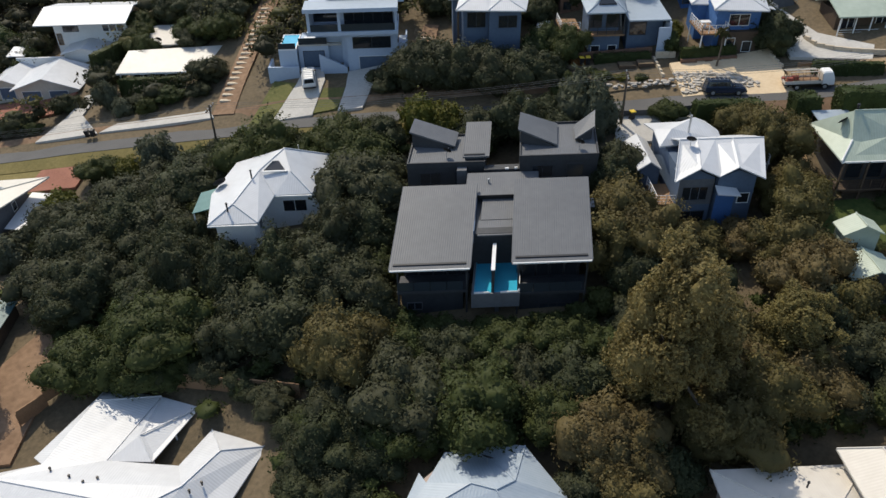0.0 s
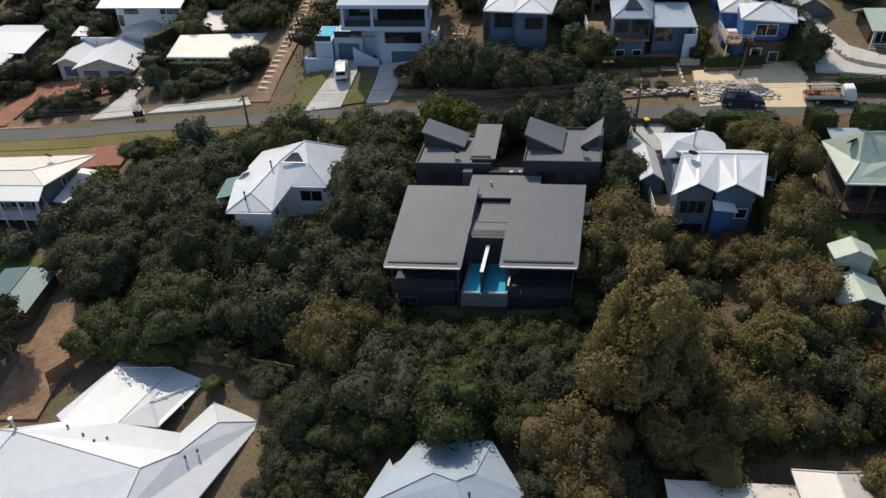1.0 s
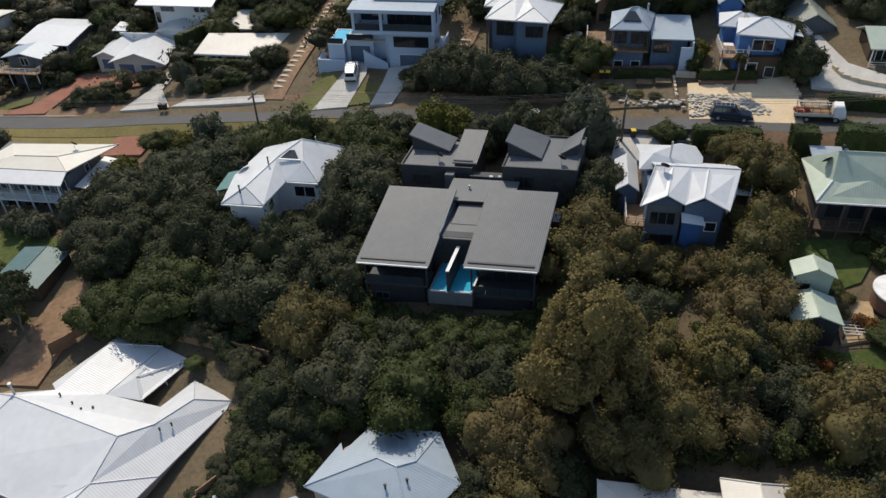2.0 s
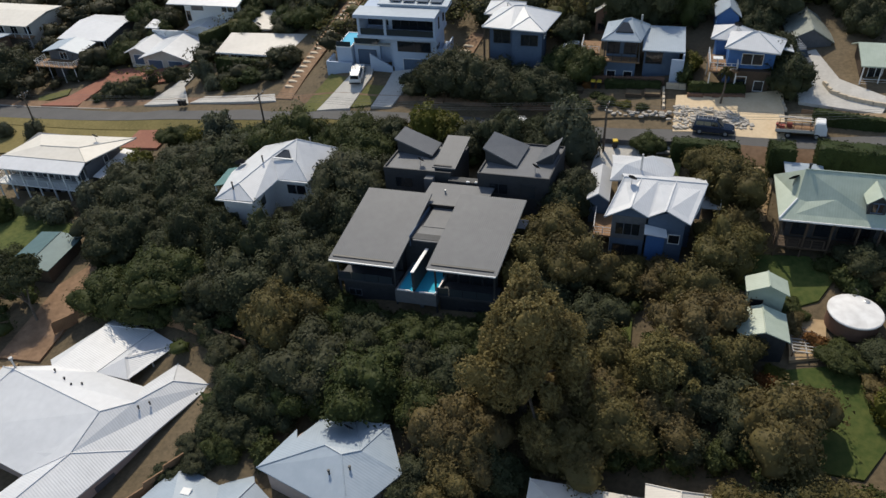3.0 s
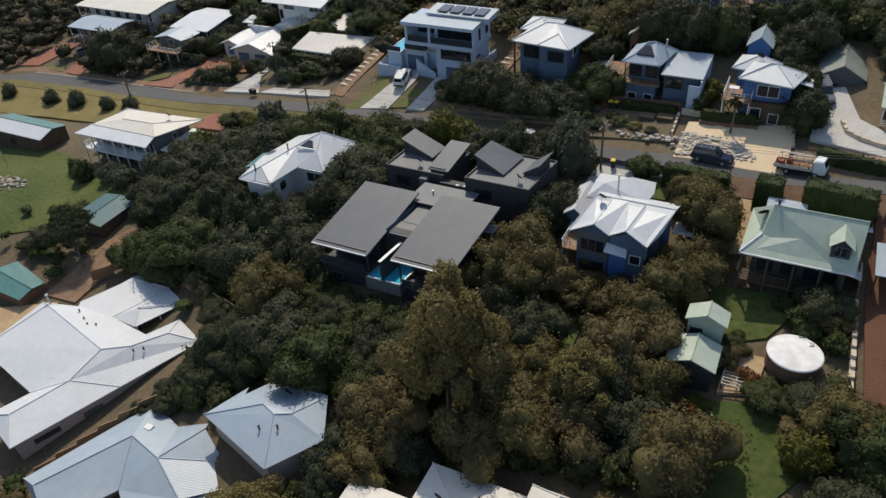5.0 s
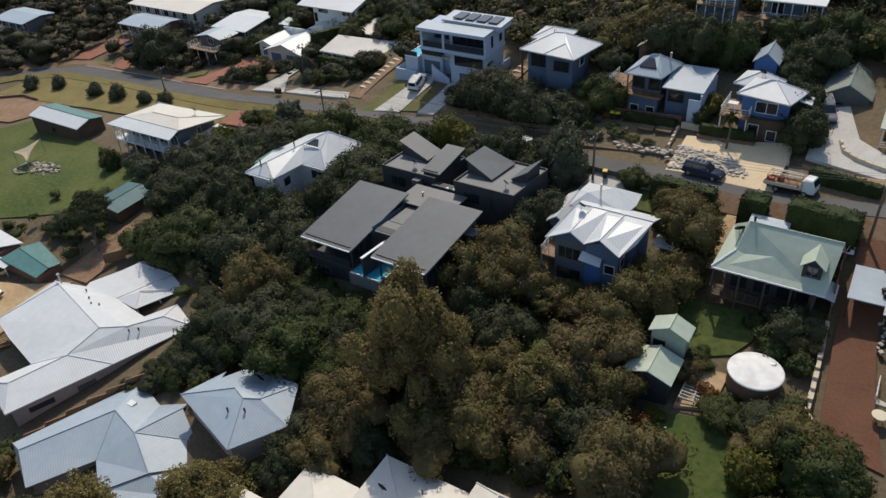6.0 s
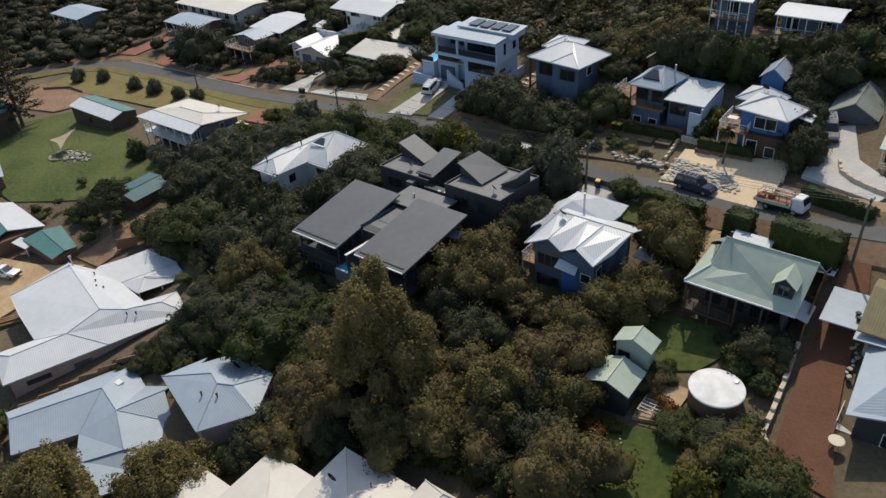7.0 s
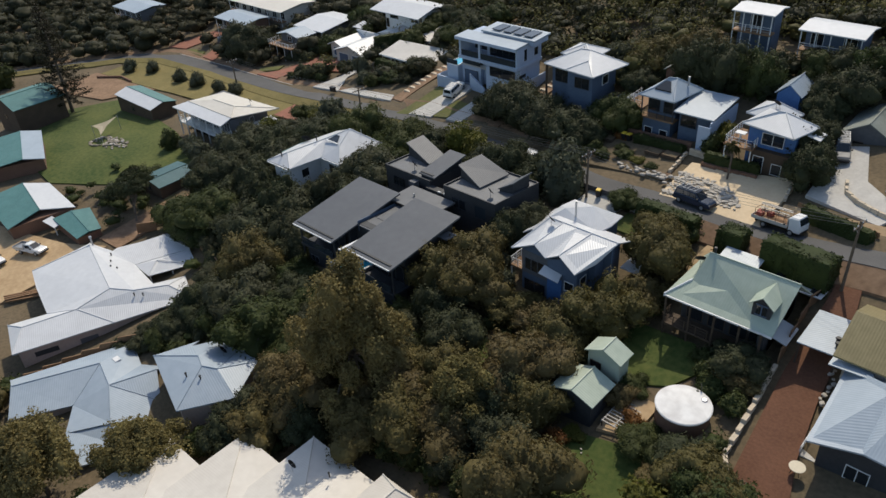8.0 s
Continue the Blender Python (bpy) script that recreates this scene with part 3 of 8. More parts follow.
def roof(h, tops, mat, drop=0.16, name="roof", label=""):
    return part(name, solid_roof(tops, drop), M[mat], h, label)


def capping(h, rows, mat, r=0.07):
    """Ridge and hip cappings as thin rolls along the given lines."""
    for a, b in rows:
        bm = bmesh.new()
        rod(bm, (a[0], a[1], a[2] + 0.03), (b[0], b[1], b[2] + 0.03), r, sides=6)
        part("capping", bm, M[mat], h)


def add_hip(h, x0, x1, y0, y1, ze, zr, roof_mat, cut=1.0, cap=True):
    tops = hip(x0, x1, y0, y1, ze, zr, cut)
    roof(h, tops, roof_mat)
    if cap:
        lines = set()
        for t in tops:
            for a, b in zip(t, t[1:] + t[:1]):
                if a[2] > ze + 0.01 or b[2] > ze + 0.01:
                    lines.add(tuple(sorted((a, b))))
        capping(h, sorted(lines), roof_mat)


def posts(h, pts, z0, z1, mat, s=0.06):
    for x, y in pts:
        part("post", boxes((x - s, x + s, y - s, y + s, z0, z1)), M[mat], h)


# the large charcoal house in the middle: two bays under skillion roofs, a pool court between, two pods behind
h = level_site("main_house", 10, 8, lie(10, 8), "large charcoal two-storey house with twin grey sheet roofs", "house")
wall(h, 1.0, 6.9, 2.4, 9.5, -0.5, 8.1, "charcoal")
wall(h, 12.0, 17.7, 1.5, 8.6, -0.5, 9.1, "charcoal")
wall(h, 6.9, 12.0, 3.4, 12.2, 0.5, 9.0, "charcoal")
for x0, x1, y0, ye, zf, zk in ((0.1, 7.55, -0.65, 9.95, 8.15, 10.5), (11.2, 18.5, -1.35, 9.1, 9.1, 11.45)):
    tops = skillion(x0, x1, y0, ye, zf, zf, zk, zk)
    roof(h, tops, "grey_roof", 0.22)
    k = (zk - zf) / (ye - y0)
    part("roof_slot", sheet_uv(boxes((x0 + 0.35, x1 - 0.45, y0 + 0.42, y0 + 0.66, zf + 0.42 * k - 0.05, zf + 0.66 * k + 0.05))), M["black"], h, "dark gutter slot along the roof's lower edge")
    # white enamel puts the glare along the gutter into its colour
    part("gutter", boxes((x0 + 0.1, x1 - 0.1, y0 - 0.14, y0 - 0.003, zf - 0.16, zf - 0.02)), M["white_paint"], h, "metal gutter with its glare painted white")
    # side walls run up under the slope
    part("wall", prism(bmesh.new(), [(x0 + 0.9, y0 + 2.6), (x1 - 0.8, y0 + 2.6), (x1 - 0.8, ye - 0.5), (x0 + 0.9, ye - 0.5)], 7.9, [zf + 2.6 * k - 0.25] * 2 + [zk - 0.4] * 2), M["charcoal"], h)
    # glazed upper front, slab, glass balustrade, dark lower front
    part("slab", boxes((x0 + 0.6, x1 - 0.3, y0 + 0.3, y0 + 2.7, 5.05, 5.35)), M["charcoal"], h)
    w = (x1 - x0 - 2.0) / 4
    for i in range(4):
        window(h, "s", x0 + 1.0 + w * (i + 0.5), y0 + 2.6, 5.4, w - 0.06, 2.3, 1, M["charcoal"])
        part("balustrade_panel", boxes((x0 + 0.65 + w * i * 1.12, x0 + 0.65 + w * i * 1.12 + w * 1.08, y0 + 0.36, y0 + 0.40, 5.35, 6.35)), M["balustrade"], h)
    posts(h, [(x0 + 0.7, y0 + 0.5), (x1 - 0.4, y0 + 0.5)], 0.0, zf - 0.15, "charcoal", 0.08)
    wall(h, x0 + 0.9, x1 - 0.8, y0 + 0.9, y0 + 2.59, -0.5, 5.04, "charcoal")
window(h, "s", 2.2, 0.25, 2.7, 1.5, 0.9, 2, M["grey_wall"])
window(h, "s", 15.7, -0.45, 2.7, 3.4, 0.8, 4, M["charcoal"], pane_mat=M["balustrade"])
window(h, "e", 17.7, 4.2, 5.6, 2.4, 1.6, 2, M["grey_wall"])
window(h, "e", 17.7, 7.2, 5.6, 1.2, 1.6, 1, M["grey_wall"])
part("awning", boxes((17.7, 19.1, 6.3, 7.9, 9.6, 9.7)), M["grey_roof"], h)
roof(h, skillion(6.35, 13.7, 9.0, 13.0, 9.75, 9.75, 10.0, 10.0), "grey_roof", 0.2)
roof(h, skillion(8.1, 11.25, 5.6, 8.99, 9.1, 9.1, 9.3, 9.3), "grey_roof", 0.15)
roof(h, skillion(7.9, 11.25, 3.2, 5.59, 8.95, 8.95, 9.05, 9.05), "grey_roof", 0.15)
part("step_flashing", boxes((7.6, 11.2, 8.94, 9.02, 9.4, 9.76)), M["black"], h)
# slate blue here is the wall's shade, put into its colour
part("court_wall", boxes((7.5, 7.6, 3.3, 9.6, 8.0, 9.4)), M["slate_blue"], h, "wall beside the court roof with blue shade in its colour")
vent(h, 8.6, 11.2, 9.85, 0.09, 0.35)
# pool box that hangs out between the bays
part("pool_box", boxes((7.65, 12.1, -1.5, -1.3, 4.1, 5.7), (7.65, 7.85, -1.3, 3.39, 4.1, 5.7), (11.9, 12.1, -1.3, 3.39, 4.1, 5.7), (7.85, 11.9, -1.3, 3.39, 4.1, 4.6)), M["grey_wall"], h, "grey rendered pool box hung between the bays")
part("pool_lining", boxes((7.851, 11.899, -1.299, 3.38, 4.601, 4.7), (7.851, 7.91, -1.299, 3.38, 4.7, 5.65), (11.84, 11.899, -1.299, 3.38, 4.7, 5.65), (7.91, 11.84, -1.299, -1.24, 4.7, 5.65)), M["pool_tile"], h, "blue tiled pool lining")
part("pool_water", boxes((7.92, 11.83, -1.23, 3.37, 4.71, 5.5)), M["pool"], h, "bright blue pool water")
part("pool_column", boxes((9.8, 10.2, -0.4, 0.0, 0.0, 4.09)), M["grey_wall"], h)
part("blade_wall", boxes((9.45, 9.7, -1.15, 2.9, 5.55, 8.1)), M["charcoal"], h)
part("blade_cap", boxes((9.4, 9.75, -1.2, 2.95, 8.101, 8.2)), M["white_paint"], h, "white capping on the blade wall")
part("pool_rail", boxes((7.9, 9.3, -1.45, -1.36, 5.701, 5.86)), M["white_paint"], h)
part("pool_rail", boxes((10.3, 11.9, -1.45, -1.36, 5.701, 5.86)), M["white_paint"], h)
part("pool_rail", boxes((11.92, 12.08, -1.3, 1.1, 5.701, 5.84)), M["white_paint"], h)
part("pool_glass", boxes((11.75, 11.83, 1.5, 3.3, 5.701, 6.7)), M["balustrade"], h)
# two pods towards the street, flat parapet roofs with butterfly wings
for x, z, right in ((-0.05, 10.65, 0), (11.7, 11.75, 1)):
    y0 = 14.3 if not right else 13.2
    w = 8.1
    d = 6.3 if not right else 7.4
    wall(h, x, x + w, y0, y0 + d, 3.0, z - 0.35, "charcoal")
    part("flat_roof", sheet_uv(boxes((x + 0.12, x + w - 0.12, y0 + 0.12, y0 + d - 0.1, z - 0.34, z - 0.22))), M["grey_roof"], h)
    part("parapet", boxes((x - 0.05, x + w + 0.05, y0 - 0.05, y0 + 0.1, z - 0.6, z), (x - 0.05, x + 0.1, y0 + 0.1, y0 + d - 0.05, z - 0.6, z), (x + w - 0.1, x + w + 0.05, y0 + 0.1, y0 + d - 0.05, z - 0.6, z), (x + 0.1, x + w - 0.1, y0 + d - 0.1, y0 + d, z - 0.6, z)), M["charcoal"], h)
    if not right:
        wing = [(x - 0.2, 18.2, z + 1.65), (x + 4.75, 17.4, z + 0.2), (x + 4.95, 20.1, z + 0.45), (x + 0.05, 20.9, z + 1.9)]
    else:
        wing = [(x - 0.3, 16.0, z + 1.6), (x + 3.9, 15.2, z + 0.05), (x + 4.05, 20.0, z + 0.1), (x - 0.1, 19.7, z + 1.75)]
    roof(h, [wing], "grey_roof", 0.18)
    part("wing_wall", prism(bmesh.new(), [(wing[0][0] + 0.25, wing[0][1] + 0.12), (wing[1][0] - 0.3, wing[1][1] + 0.12), (wing[2][0] - 0.3, wing[2][1] - 0.12), (wing[3][0] + 0.25, wing[3][1] - 0.12)], z - 0.3, [p[2] - 0.24 for p in wing]), M["charcoal"], h)
    if not right:
        roof(h, skillion(5.75, 8.5, 14.7, 20.1, z + 0.35, z + 0.35, z + 1.65, z + 1.65), "grey_roof", 0.18)
        part("wing_wall", prism(bmesh.new(), [(5.95, 14.9), (7.9, 14.9), (7.9, 19.9), (5.95, 19.9)], z - 0.3, [z + 0.15, z + 0.15, z + 1.4, z + 1.4]), M["charcoal"], h)
        part("roof_slot", boxes((5.85, 8.0, 14.9, 15.12, z + 0.38, z + 0.5)), M["black"], h)
    else:
        roof(h, [[(17.5, 16.2, z + 0.15), (19.5, 16.6, z + 1.35), (19.7, 19.6, z + 1.8), (17.5, 19.2, z + 0.2)]], "grey_roof", 0.16)
        part("wing_wall", prism(bmesh.new(), [(17.6, 16.35), (19.3, 16.75), (19.4, 19.4), (17.6, 19.05)], z - 0.3, [z + 0.03, z + 1.05, z + 1.4, z + 0.05]), M["charcoal"], h)
    dish(h, x + (4.0 if not right else 6.2), y0 + 1.3, z - 0.25, 0.5, 0.5, M["black"])
    window(h, "s", x + 2.4, y0, z - 2.6, 2.2, 1.4, 2, M["charcoal"])
    window(h, "s", x + 5.8, y0, z - 2.9, 1.8, 1.8, 1, M["charcoal"], pane_mat=M["balustrade"])
part("screen", boxes((5.2, 6.2, 13.4, 14.2, 7.0, 10.1)), M["grey_wall"], h)
wall(h, 8.0, 11.7, 13.6, 14.6, 5.0, 10.0, "charcoal")
# two small white blocks on top of the linking wall
part("parapet_light", boxes((10.2, 10.6, 13.5, 13.7, 10.001, 10.15)), M["white_paint"], h)
part("parapet_light", boxes((11.2, 11.5, 13.5, 13.7, 10.001, 10.2)), M["white_paint"], h)
# its plan is skewed: side walls lean to the east as they run up the hill
skew = Matrix(((1, 0.13, 0, 0), (0, 1, 0, 0), (0, 0, 1, 0), (0, 0, 0, 1)))
for o in h.children_recursive:
    if o.type == "MESH":
        o.data.transform(skew)

# white cottage among the trees, west of the large house
h = level_site("white_cottage", -13.5, 16, 2.0, "white rendered cottage with a white hipped sheet roof", "house")
tip, ses, val, se = (-18.4, 9.0, 7.3), (-13.4, 9.2, 7.3), (-12.45, 14.4, 7.3), (-8.5, 14.5, 7.3)
ne, nw, wl, apex = (-6.7, 22.8, 7.3), (-17.9, 22.2, 7.1), (-19.4, 15.4, 7.0), (-11.8, 20.0, 9.9)
sr, gl, gr = (-16.1, 11.2, 8.35), (-14.3, 17.3, 8.75), (-10.8, 16.8, 8.75)
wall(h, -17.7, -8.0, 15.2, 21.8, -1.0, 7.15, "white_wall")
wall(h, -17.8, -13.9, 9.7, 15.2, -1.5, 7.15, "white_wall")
roof(h, [[tip, ses, sr], [ses, val, gl, sr], [wl, tip, sr, gl], [val, se, gr, gl], [se, ne, apex, gr], [gl, gr, apex], [ne, nw, apex], [nw, wl, gl, apex]], "white_roof", 0.2)
bm = bmesh.new()
prism(bm, [(gl[0] + 0.5, gl[1] - 0.12), (gr[0] - 0.5, gr[1] - 0.05), (-12.25, 18.25), (-12.9, 18.2)], 8.4, [8.8, 8.8, 9.35, 9.35])
part("gablet", bm, M["glass"], h, "dark glazed gablet in the roof")
part("gablet_sill", boxes((gl[0] + 0.4, gr[0] - 0.4, 16.75, 16.95, 8.78, 8.88)), M["trim"], h)
capping(h, [(tip, sr), (ses, sr), (sr, gl), (se, gr), (gl, apex), (gr, apex), (ne, apex), (val, gl)], "white_roof")
for x0, x1, y in ((-18.4, -13.4, 8.86), (val[0], se[0], 14.28)):
    part("gutter", boxes((x0, x1, y, y + 0.12, 7.1, 7.24)), M["trim"], h)
roof(h, skillion(-21.2, -19.3, 13.4, 17.6, 6.0, 6.5, 6.5, 6.0), "teal_roof", 0.1)
posts(h, [(-21.1, 13.6), (-21.1, 17.4)], 0.5, 6.0, "trim")
dish(h, -18.6, 16.6, 6.9, -0.6, 0.75)
for x, y, z in ((-14.9, 15.9, 8.5), (-16.5, 10.4, 7.9)):
    vent(h, x, y, z, 0.09, 1.0, M["black"])
vent(h, -10.4, 20.9, 9.0, 0.05, 0.7)
window(h, "e", -13.9, 12.2, 4.6, 1.4, 1.4, 1)
window(h, "s", -10.6, 15.2, 4.7, 2.6, 1.5, 2)
window(h, "e", -8.0, 18.4, 4.8, 1.6, 1.4, 1)

# weatherboard house with two street-side gables and a white roof, east of the large house
h = level_site("gabled_house", 33, 13, lie(33, 13), "slate-blue weatherboard house with a white multi-gabled roof", "house")
wall(h, 29.0, 37.0, 10.6, 15.5, 4.0, 11.2, "slate_blue")
wall(h, 29.0, 34.2, 15.5, 19.6, 5.5, 11.1, "slate_blue")
part("wall", gable_walls(bmesh.new(), 28.8, 32.3, 8.9, 11.0, 3.0, 10.95, 11.8), M["slate_blue"], h)
part("wall", gable_walls(bmesh.new(), 32.5, 36.2, 8.4, 11.0, 3.0, 11.2, 12.0), M["slate_blue"], h)
part("cladding", boxes((28.8, 32.3, 8.85, 8.9, 7.9, 10.8)), M["grey_wall"], h, "grey fibre-cement sheets on the lower gable")
part("cladding", boxes((32.55, 34.4, 8.34, 8.4, 5.5, 9.2)), M["blue_wall"], h, "bright blue lower wall")
A, p1, v1, p2, se, st = (28.0, 8.0, 11.1), (30.6, 8.6, 12.2), (32.4, 8.1, 11.5), (34.1, 8.1, 12.5), (36.6, 7.3, 11.6), (37.5, 10.0, 11.9)
ne, rw, rm, rn = (38.2, 12.9, 13.1), (29.6, 12.9, 13.1), (31.4, 12.9, 13.1), (35.0, 12.9, 13.1)
roof(h, [[A, p1, rm, rw], [p1, v1, (33.2, 12.9, 13.1), rm], [v1, p2, rn, (33.2, 12.9, 13.1)], [p2, se, st, ne, rn], [ne, (38.2, 16.0, 11.8), (29.2, 16.0, 11.8), rw, rm, (33.2, 12.9, 13.1), rn]], "white_roof", 0.12)
capping(h, [(rw, ne), (p1, rm), (p2, rn), (A, rw)], "white_roof", 0.06)
bs, bn, ba, be = (28.1, 14.2, 11.7), (28.2, 17.2, 12.1), (32.4, 17.3, 13.4), (35.0, 16.9, 12.0)
roof(h, [[bs, (34.6, 14.6, 12.1), be, ba, (29.6, 15.8, 12.9)], [be, (34.6, 20.0, 11.6), (28.0, 20.2, 11.4), bn, ba], [bn, bs, (29.6, 15.8, 12.9), ba]], "white_roof")
part("wall", boxes((29.8, 37.9, 12.2, 12.6, 9.0, 12.8)), M["slate_blue"], h)
roof(h, gable(25.8, 28.3, 13.0, 19.4, 9.7, 10.6, "y"), "white_roof")
part("wall", gable_walls(bmesh.new(), 26.1, 28.2, 13.4, 19.0, 5.0, 9.6, 10.4), M["slate_blue"], h)
roof(h, [[(32.2, 7.2, 10.0), (34.6, 7.3, 9.7), (34.4, 8.35, 10.0), (32.2, 8.35, 10.4)]], "white_roof", 0.1, "awning")
part("deck", boxes((26.9, 29.0, 9.2, 13.2, 7.6, 7.8)), M["timber"], h)
railing(h, [(28.9, 9.25), (26.95, 9.25), (26.95, 13.1)], 7.8, 1.0, 1.0)
posts(h, [(27.0, 9.3), (28.8, 9.3), (27.0, 13.0)], 3.5, 7.6, "trim")
part("deck", boxes((37.9, 40.2, 14.2, 18.4, 9.1, 9.25)), M["trim"], h)
railing(h, [(40.1, 14.3), (40.1, 18.3)], 9.25, 0.9, 1.0)
posts(h, [(40.1, 14.4), (40.1, 18.2)], 6.0, 9.1, "trim")
dish(h, 30.4, 12.0, 12.7, 0.4, 0.5)
bm = bmesh.new()
rod(bm, (31.3, 15.4, 12.6), (31.3, 15.4, 14.6), 0.11, sides=10)
part("flue", bm, M["metal"], h)
window(h, "s", 30.5, 8.85, 8.4, 2.6, 1.6, 3, M["grey_wall"])
window(h, "s", 35.3, 8.4, 8.2, 1.2, 1.2, 1)
window(h, "e", 36.2, 9.6, 8.6, 1.2, 1.3, 1)
window(h, "s", 30.5, 8.9, 4.9, 2.8, 2.2, 2, M["charcoal"])

# house with the pale green roof and dormer
h = level_site("green_roof_house", 51, 13, lie(51, 13), "dark stilted house under a pale green steep roof with a dormer", "house")
wall(h, 46.4, 55.0, 11.6, 17.4, 4.5, 11.9, "charcoal")
wall(h, 47.0, 54.8, 11.0, 11.6, 4.0, 8.0, "dark_timber")
part("wall", gable_walls(bmesh.new(), 54.4, 55.0, 10.2, 17.6, 8.0, 11.8, 14.9, "x"), M["charcoal"], h)
SW, SE, RE, RW, HP, NW, NE = (45.2, 9.9, 11.7), (55.7, 9.9, 11.7), (56.0, 14.0, 15.2), (47.4, 14.0, 15.2), (46.9, 12.0, 12.9), (45.4, 18.0, 11.9), (56.2, 18.0, 11.9)
roof(h, [[SW, SE, RE, RW, HP], [SW, HP, RW, NW], [NE, NW, RW, RE]], "green_roof")
capping(h, [(SW, HP)], "trim", 0.1)
capping(h, [(RW, RE)], "green_roof")
part("gutter", boxes((45.2, 55.7, 9.76, 9.89, 11.52, 11.68)), M["trim"], h)
d = part("dormer", gable_walls(bmesh.new(), 53.2, 54.9, 10.9, 13.2, 12.3, 13.9, 14.7), M["charcoal"], h, "small gabled dormer")
part("dormer_roof", solid_roof(gable(52.9, 55.2, 10.6, 13.6, 13.85, 14.85), 0.1), M["green_roof"], d)
part("pane", boxes((53.6, 54.5, 10.84, 10.89, 12.8, 13.8)), M["glass"], d)
part("dormer_frame", boxes((53.5, 54.6, 10.8, 10.87, 12.7, 12.8), (53.5, 54.6, 10.8, 10.87, 13.8, 13.9), (54.0, 54.1, 10.8, 10.87, 12.8, 13.8)), M["slate_blue"], d)
part("deck", boxes((45.3, 55.0, 9.7, 11.59, 8.3, 8.5)), M["dark_timber"], h)
railing(h, [(45.35, 11.5), (45.35, 9.75), (50.0, 9.75)], 8.5, 1.0, 1.1, M["dark_timber"])
posts(h, [(45.5, 9.85), (48.0, 9.85), (50.4, 9.85), (52.8, 9.85), (54.8, 9.85)], 3.5, 11.6, "dark_timber", 0.09)
for x in (47.8, 50.0, 52.2, 54.0):
    window(h, "s", x, 11.6, 8.7, 1.7, 2.1, 1, M["dark_timber"])
window(h, "e", 55.0, 13.8, 9.0, 1.4, 1.4, 1)
vent(h, 47.8, 14.2, 14.9, 0.12, 0.8, M["black"])
dish(h, 46.6, 14.0, 13.2, -0.5, 0.55, M["black"])
part("entry_roof", solid_roof(skillion(46.6, 50.6, 18.01, 20.4, 11.9, 11.9, 12.2, 12.2), 0.1), M["pale_roof"], h, "pale low roof over the entry")
posts(h, [(46.8, 20.2), (50.4, 20.2)], 8.0, 12.0, "dark_timber")
p = part("patio_roof", solid_roof(skillion(51.6, 57.0, 18.01, 20.2, 11.6, 11.6, 11.2, 11.2), 0.08), M["white_roof"], h, "white patio roof with clear panels")
for x in (52.2, 54.0, 55.8):
    part("clear_panel", boxes((x, x + 0.8, 18.3, 20.0, 11.48, 11.6)), M["glass"], p)
posts(h, [(51.8, 20.0), (54.4, 20.0), (56.8, 20.0)], 8.0, 11.1, "trim")
part("side_awning", solid_roof(skillion(55.01, 56.6, 11.6, 14.6, 10.4, 10.0, 10.0, 10.4), 0.08), M["white_roof"], h)

# long cream-roofed house with a two-level verandah, far to the west
h = level_site("verandah_house", -56, 25, lie(-56, 25), "grey two-storey house with white verandahs and a cream roof", "house")
wall(h, -60.6, -46.6, 20.4, 28.6, -6.0, 1.9, "grey_wall")
SW, SE, NE, NW = (-61.9, 17.7, 2.0), (-46.0, 18.0, 2.0), (-43.6, 29.4, 2.0), (-59.6, 28.0, 2.0)
A1, A2, B1, B2 = (-56.0, 23.4, 2.9), (-49.6, 23.8, 2.9), (-60.6, 20.6, 2.45), (-46.6, 20.8, 2.45)
roof(h, [[SW, SE, B2, B1]], "white_roof")
roof(h, [[B1, B2, A2, A1], [B2, NE, A2], [NE, NW, A1, A2], [NW, B1, A1]], "cream_roof")
capping(h, [(B1, B2), (A1, A2), (A2, B2), (A2, NE)], "cream_roof")
part("verandah_floor", boxes((-61.4, -46.6, 18.2, 20.4, -1.1, -0.9)), M["trim"], h)
railing(h, [(-46.7, 20.3), (-46.7, 18.3), (-61.3, 18.2), (-61.3, 20.3)], -0.9, 1.0, 1.9, M["trim"], 5)
posts(h, [(-61.2 + 2.42 * k, 18.3) for k in range(7)], -6.0, 1.9, "trim", 0.09)
for k in range(5):
    window(h, "s", -59.2 + 2.8 * k, 20.4, -0.7, 2.0, 2.1, 2)
    window(h, "s", -59.2 + 2.8 * k, 20.4, -3.8, 2.0, 2.1, 2, M["charcoal"])
window(h, "e", -46.6, 25.0, 0.0, 1.0, 1.2, 1)
roof(h, skillion(-46.2, -43.4, 20.8, 29.0, 0.1, -0.3, -0.3, 0.1), "white_roof", 0.1, "awning")
posts(h, [(-43.5, 21.0), (-43.5, 25.0), (-43.5, 28.8)], -5.0, -0.35, "trim")
dish(h, -48.6, 26.6, 2.5, 0.2, 0.5, M["black"])

# white house with many hips in the near south-west
def inset(outline, d):
    """An outline (anticlockwise) drawn in by d."""
    out = []
    n = len(outline)
    for k in range(n):
        p, a, b = Vector(outline[k]), Vector(outline[k - 1]), Vector(outline[(k + 1) % n])
        u, v = (p - a).normalized(), (b - p).normalized()
        m = Vector((-u.y - v.y, u.x + v.x))
        m = m / max(0.35, m.length_squared / 2) * d
        out.append((p.x + m.x, p.y + m.y))
    return out


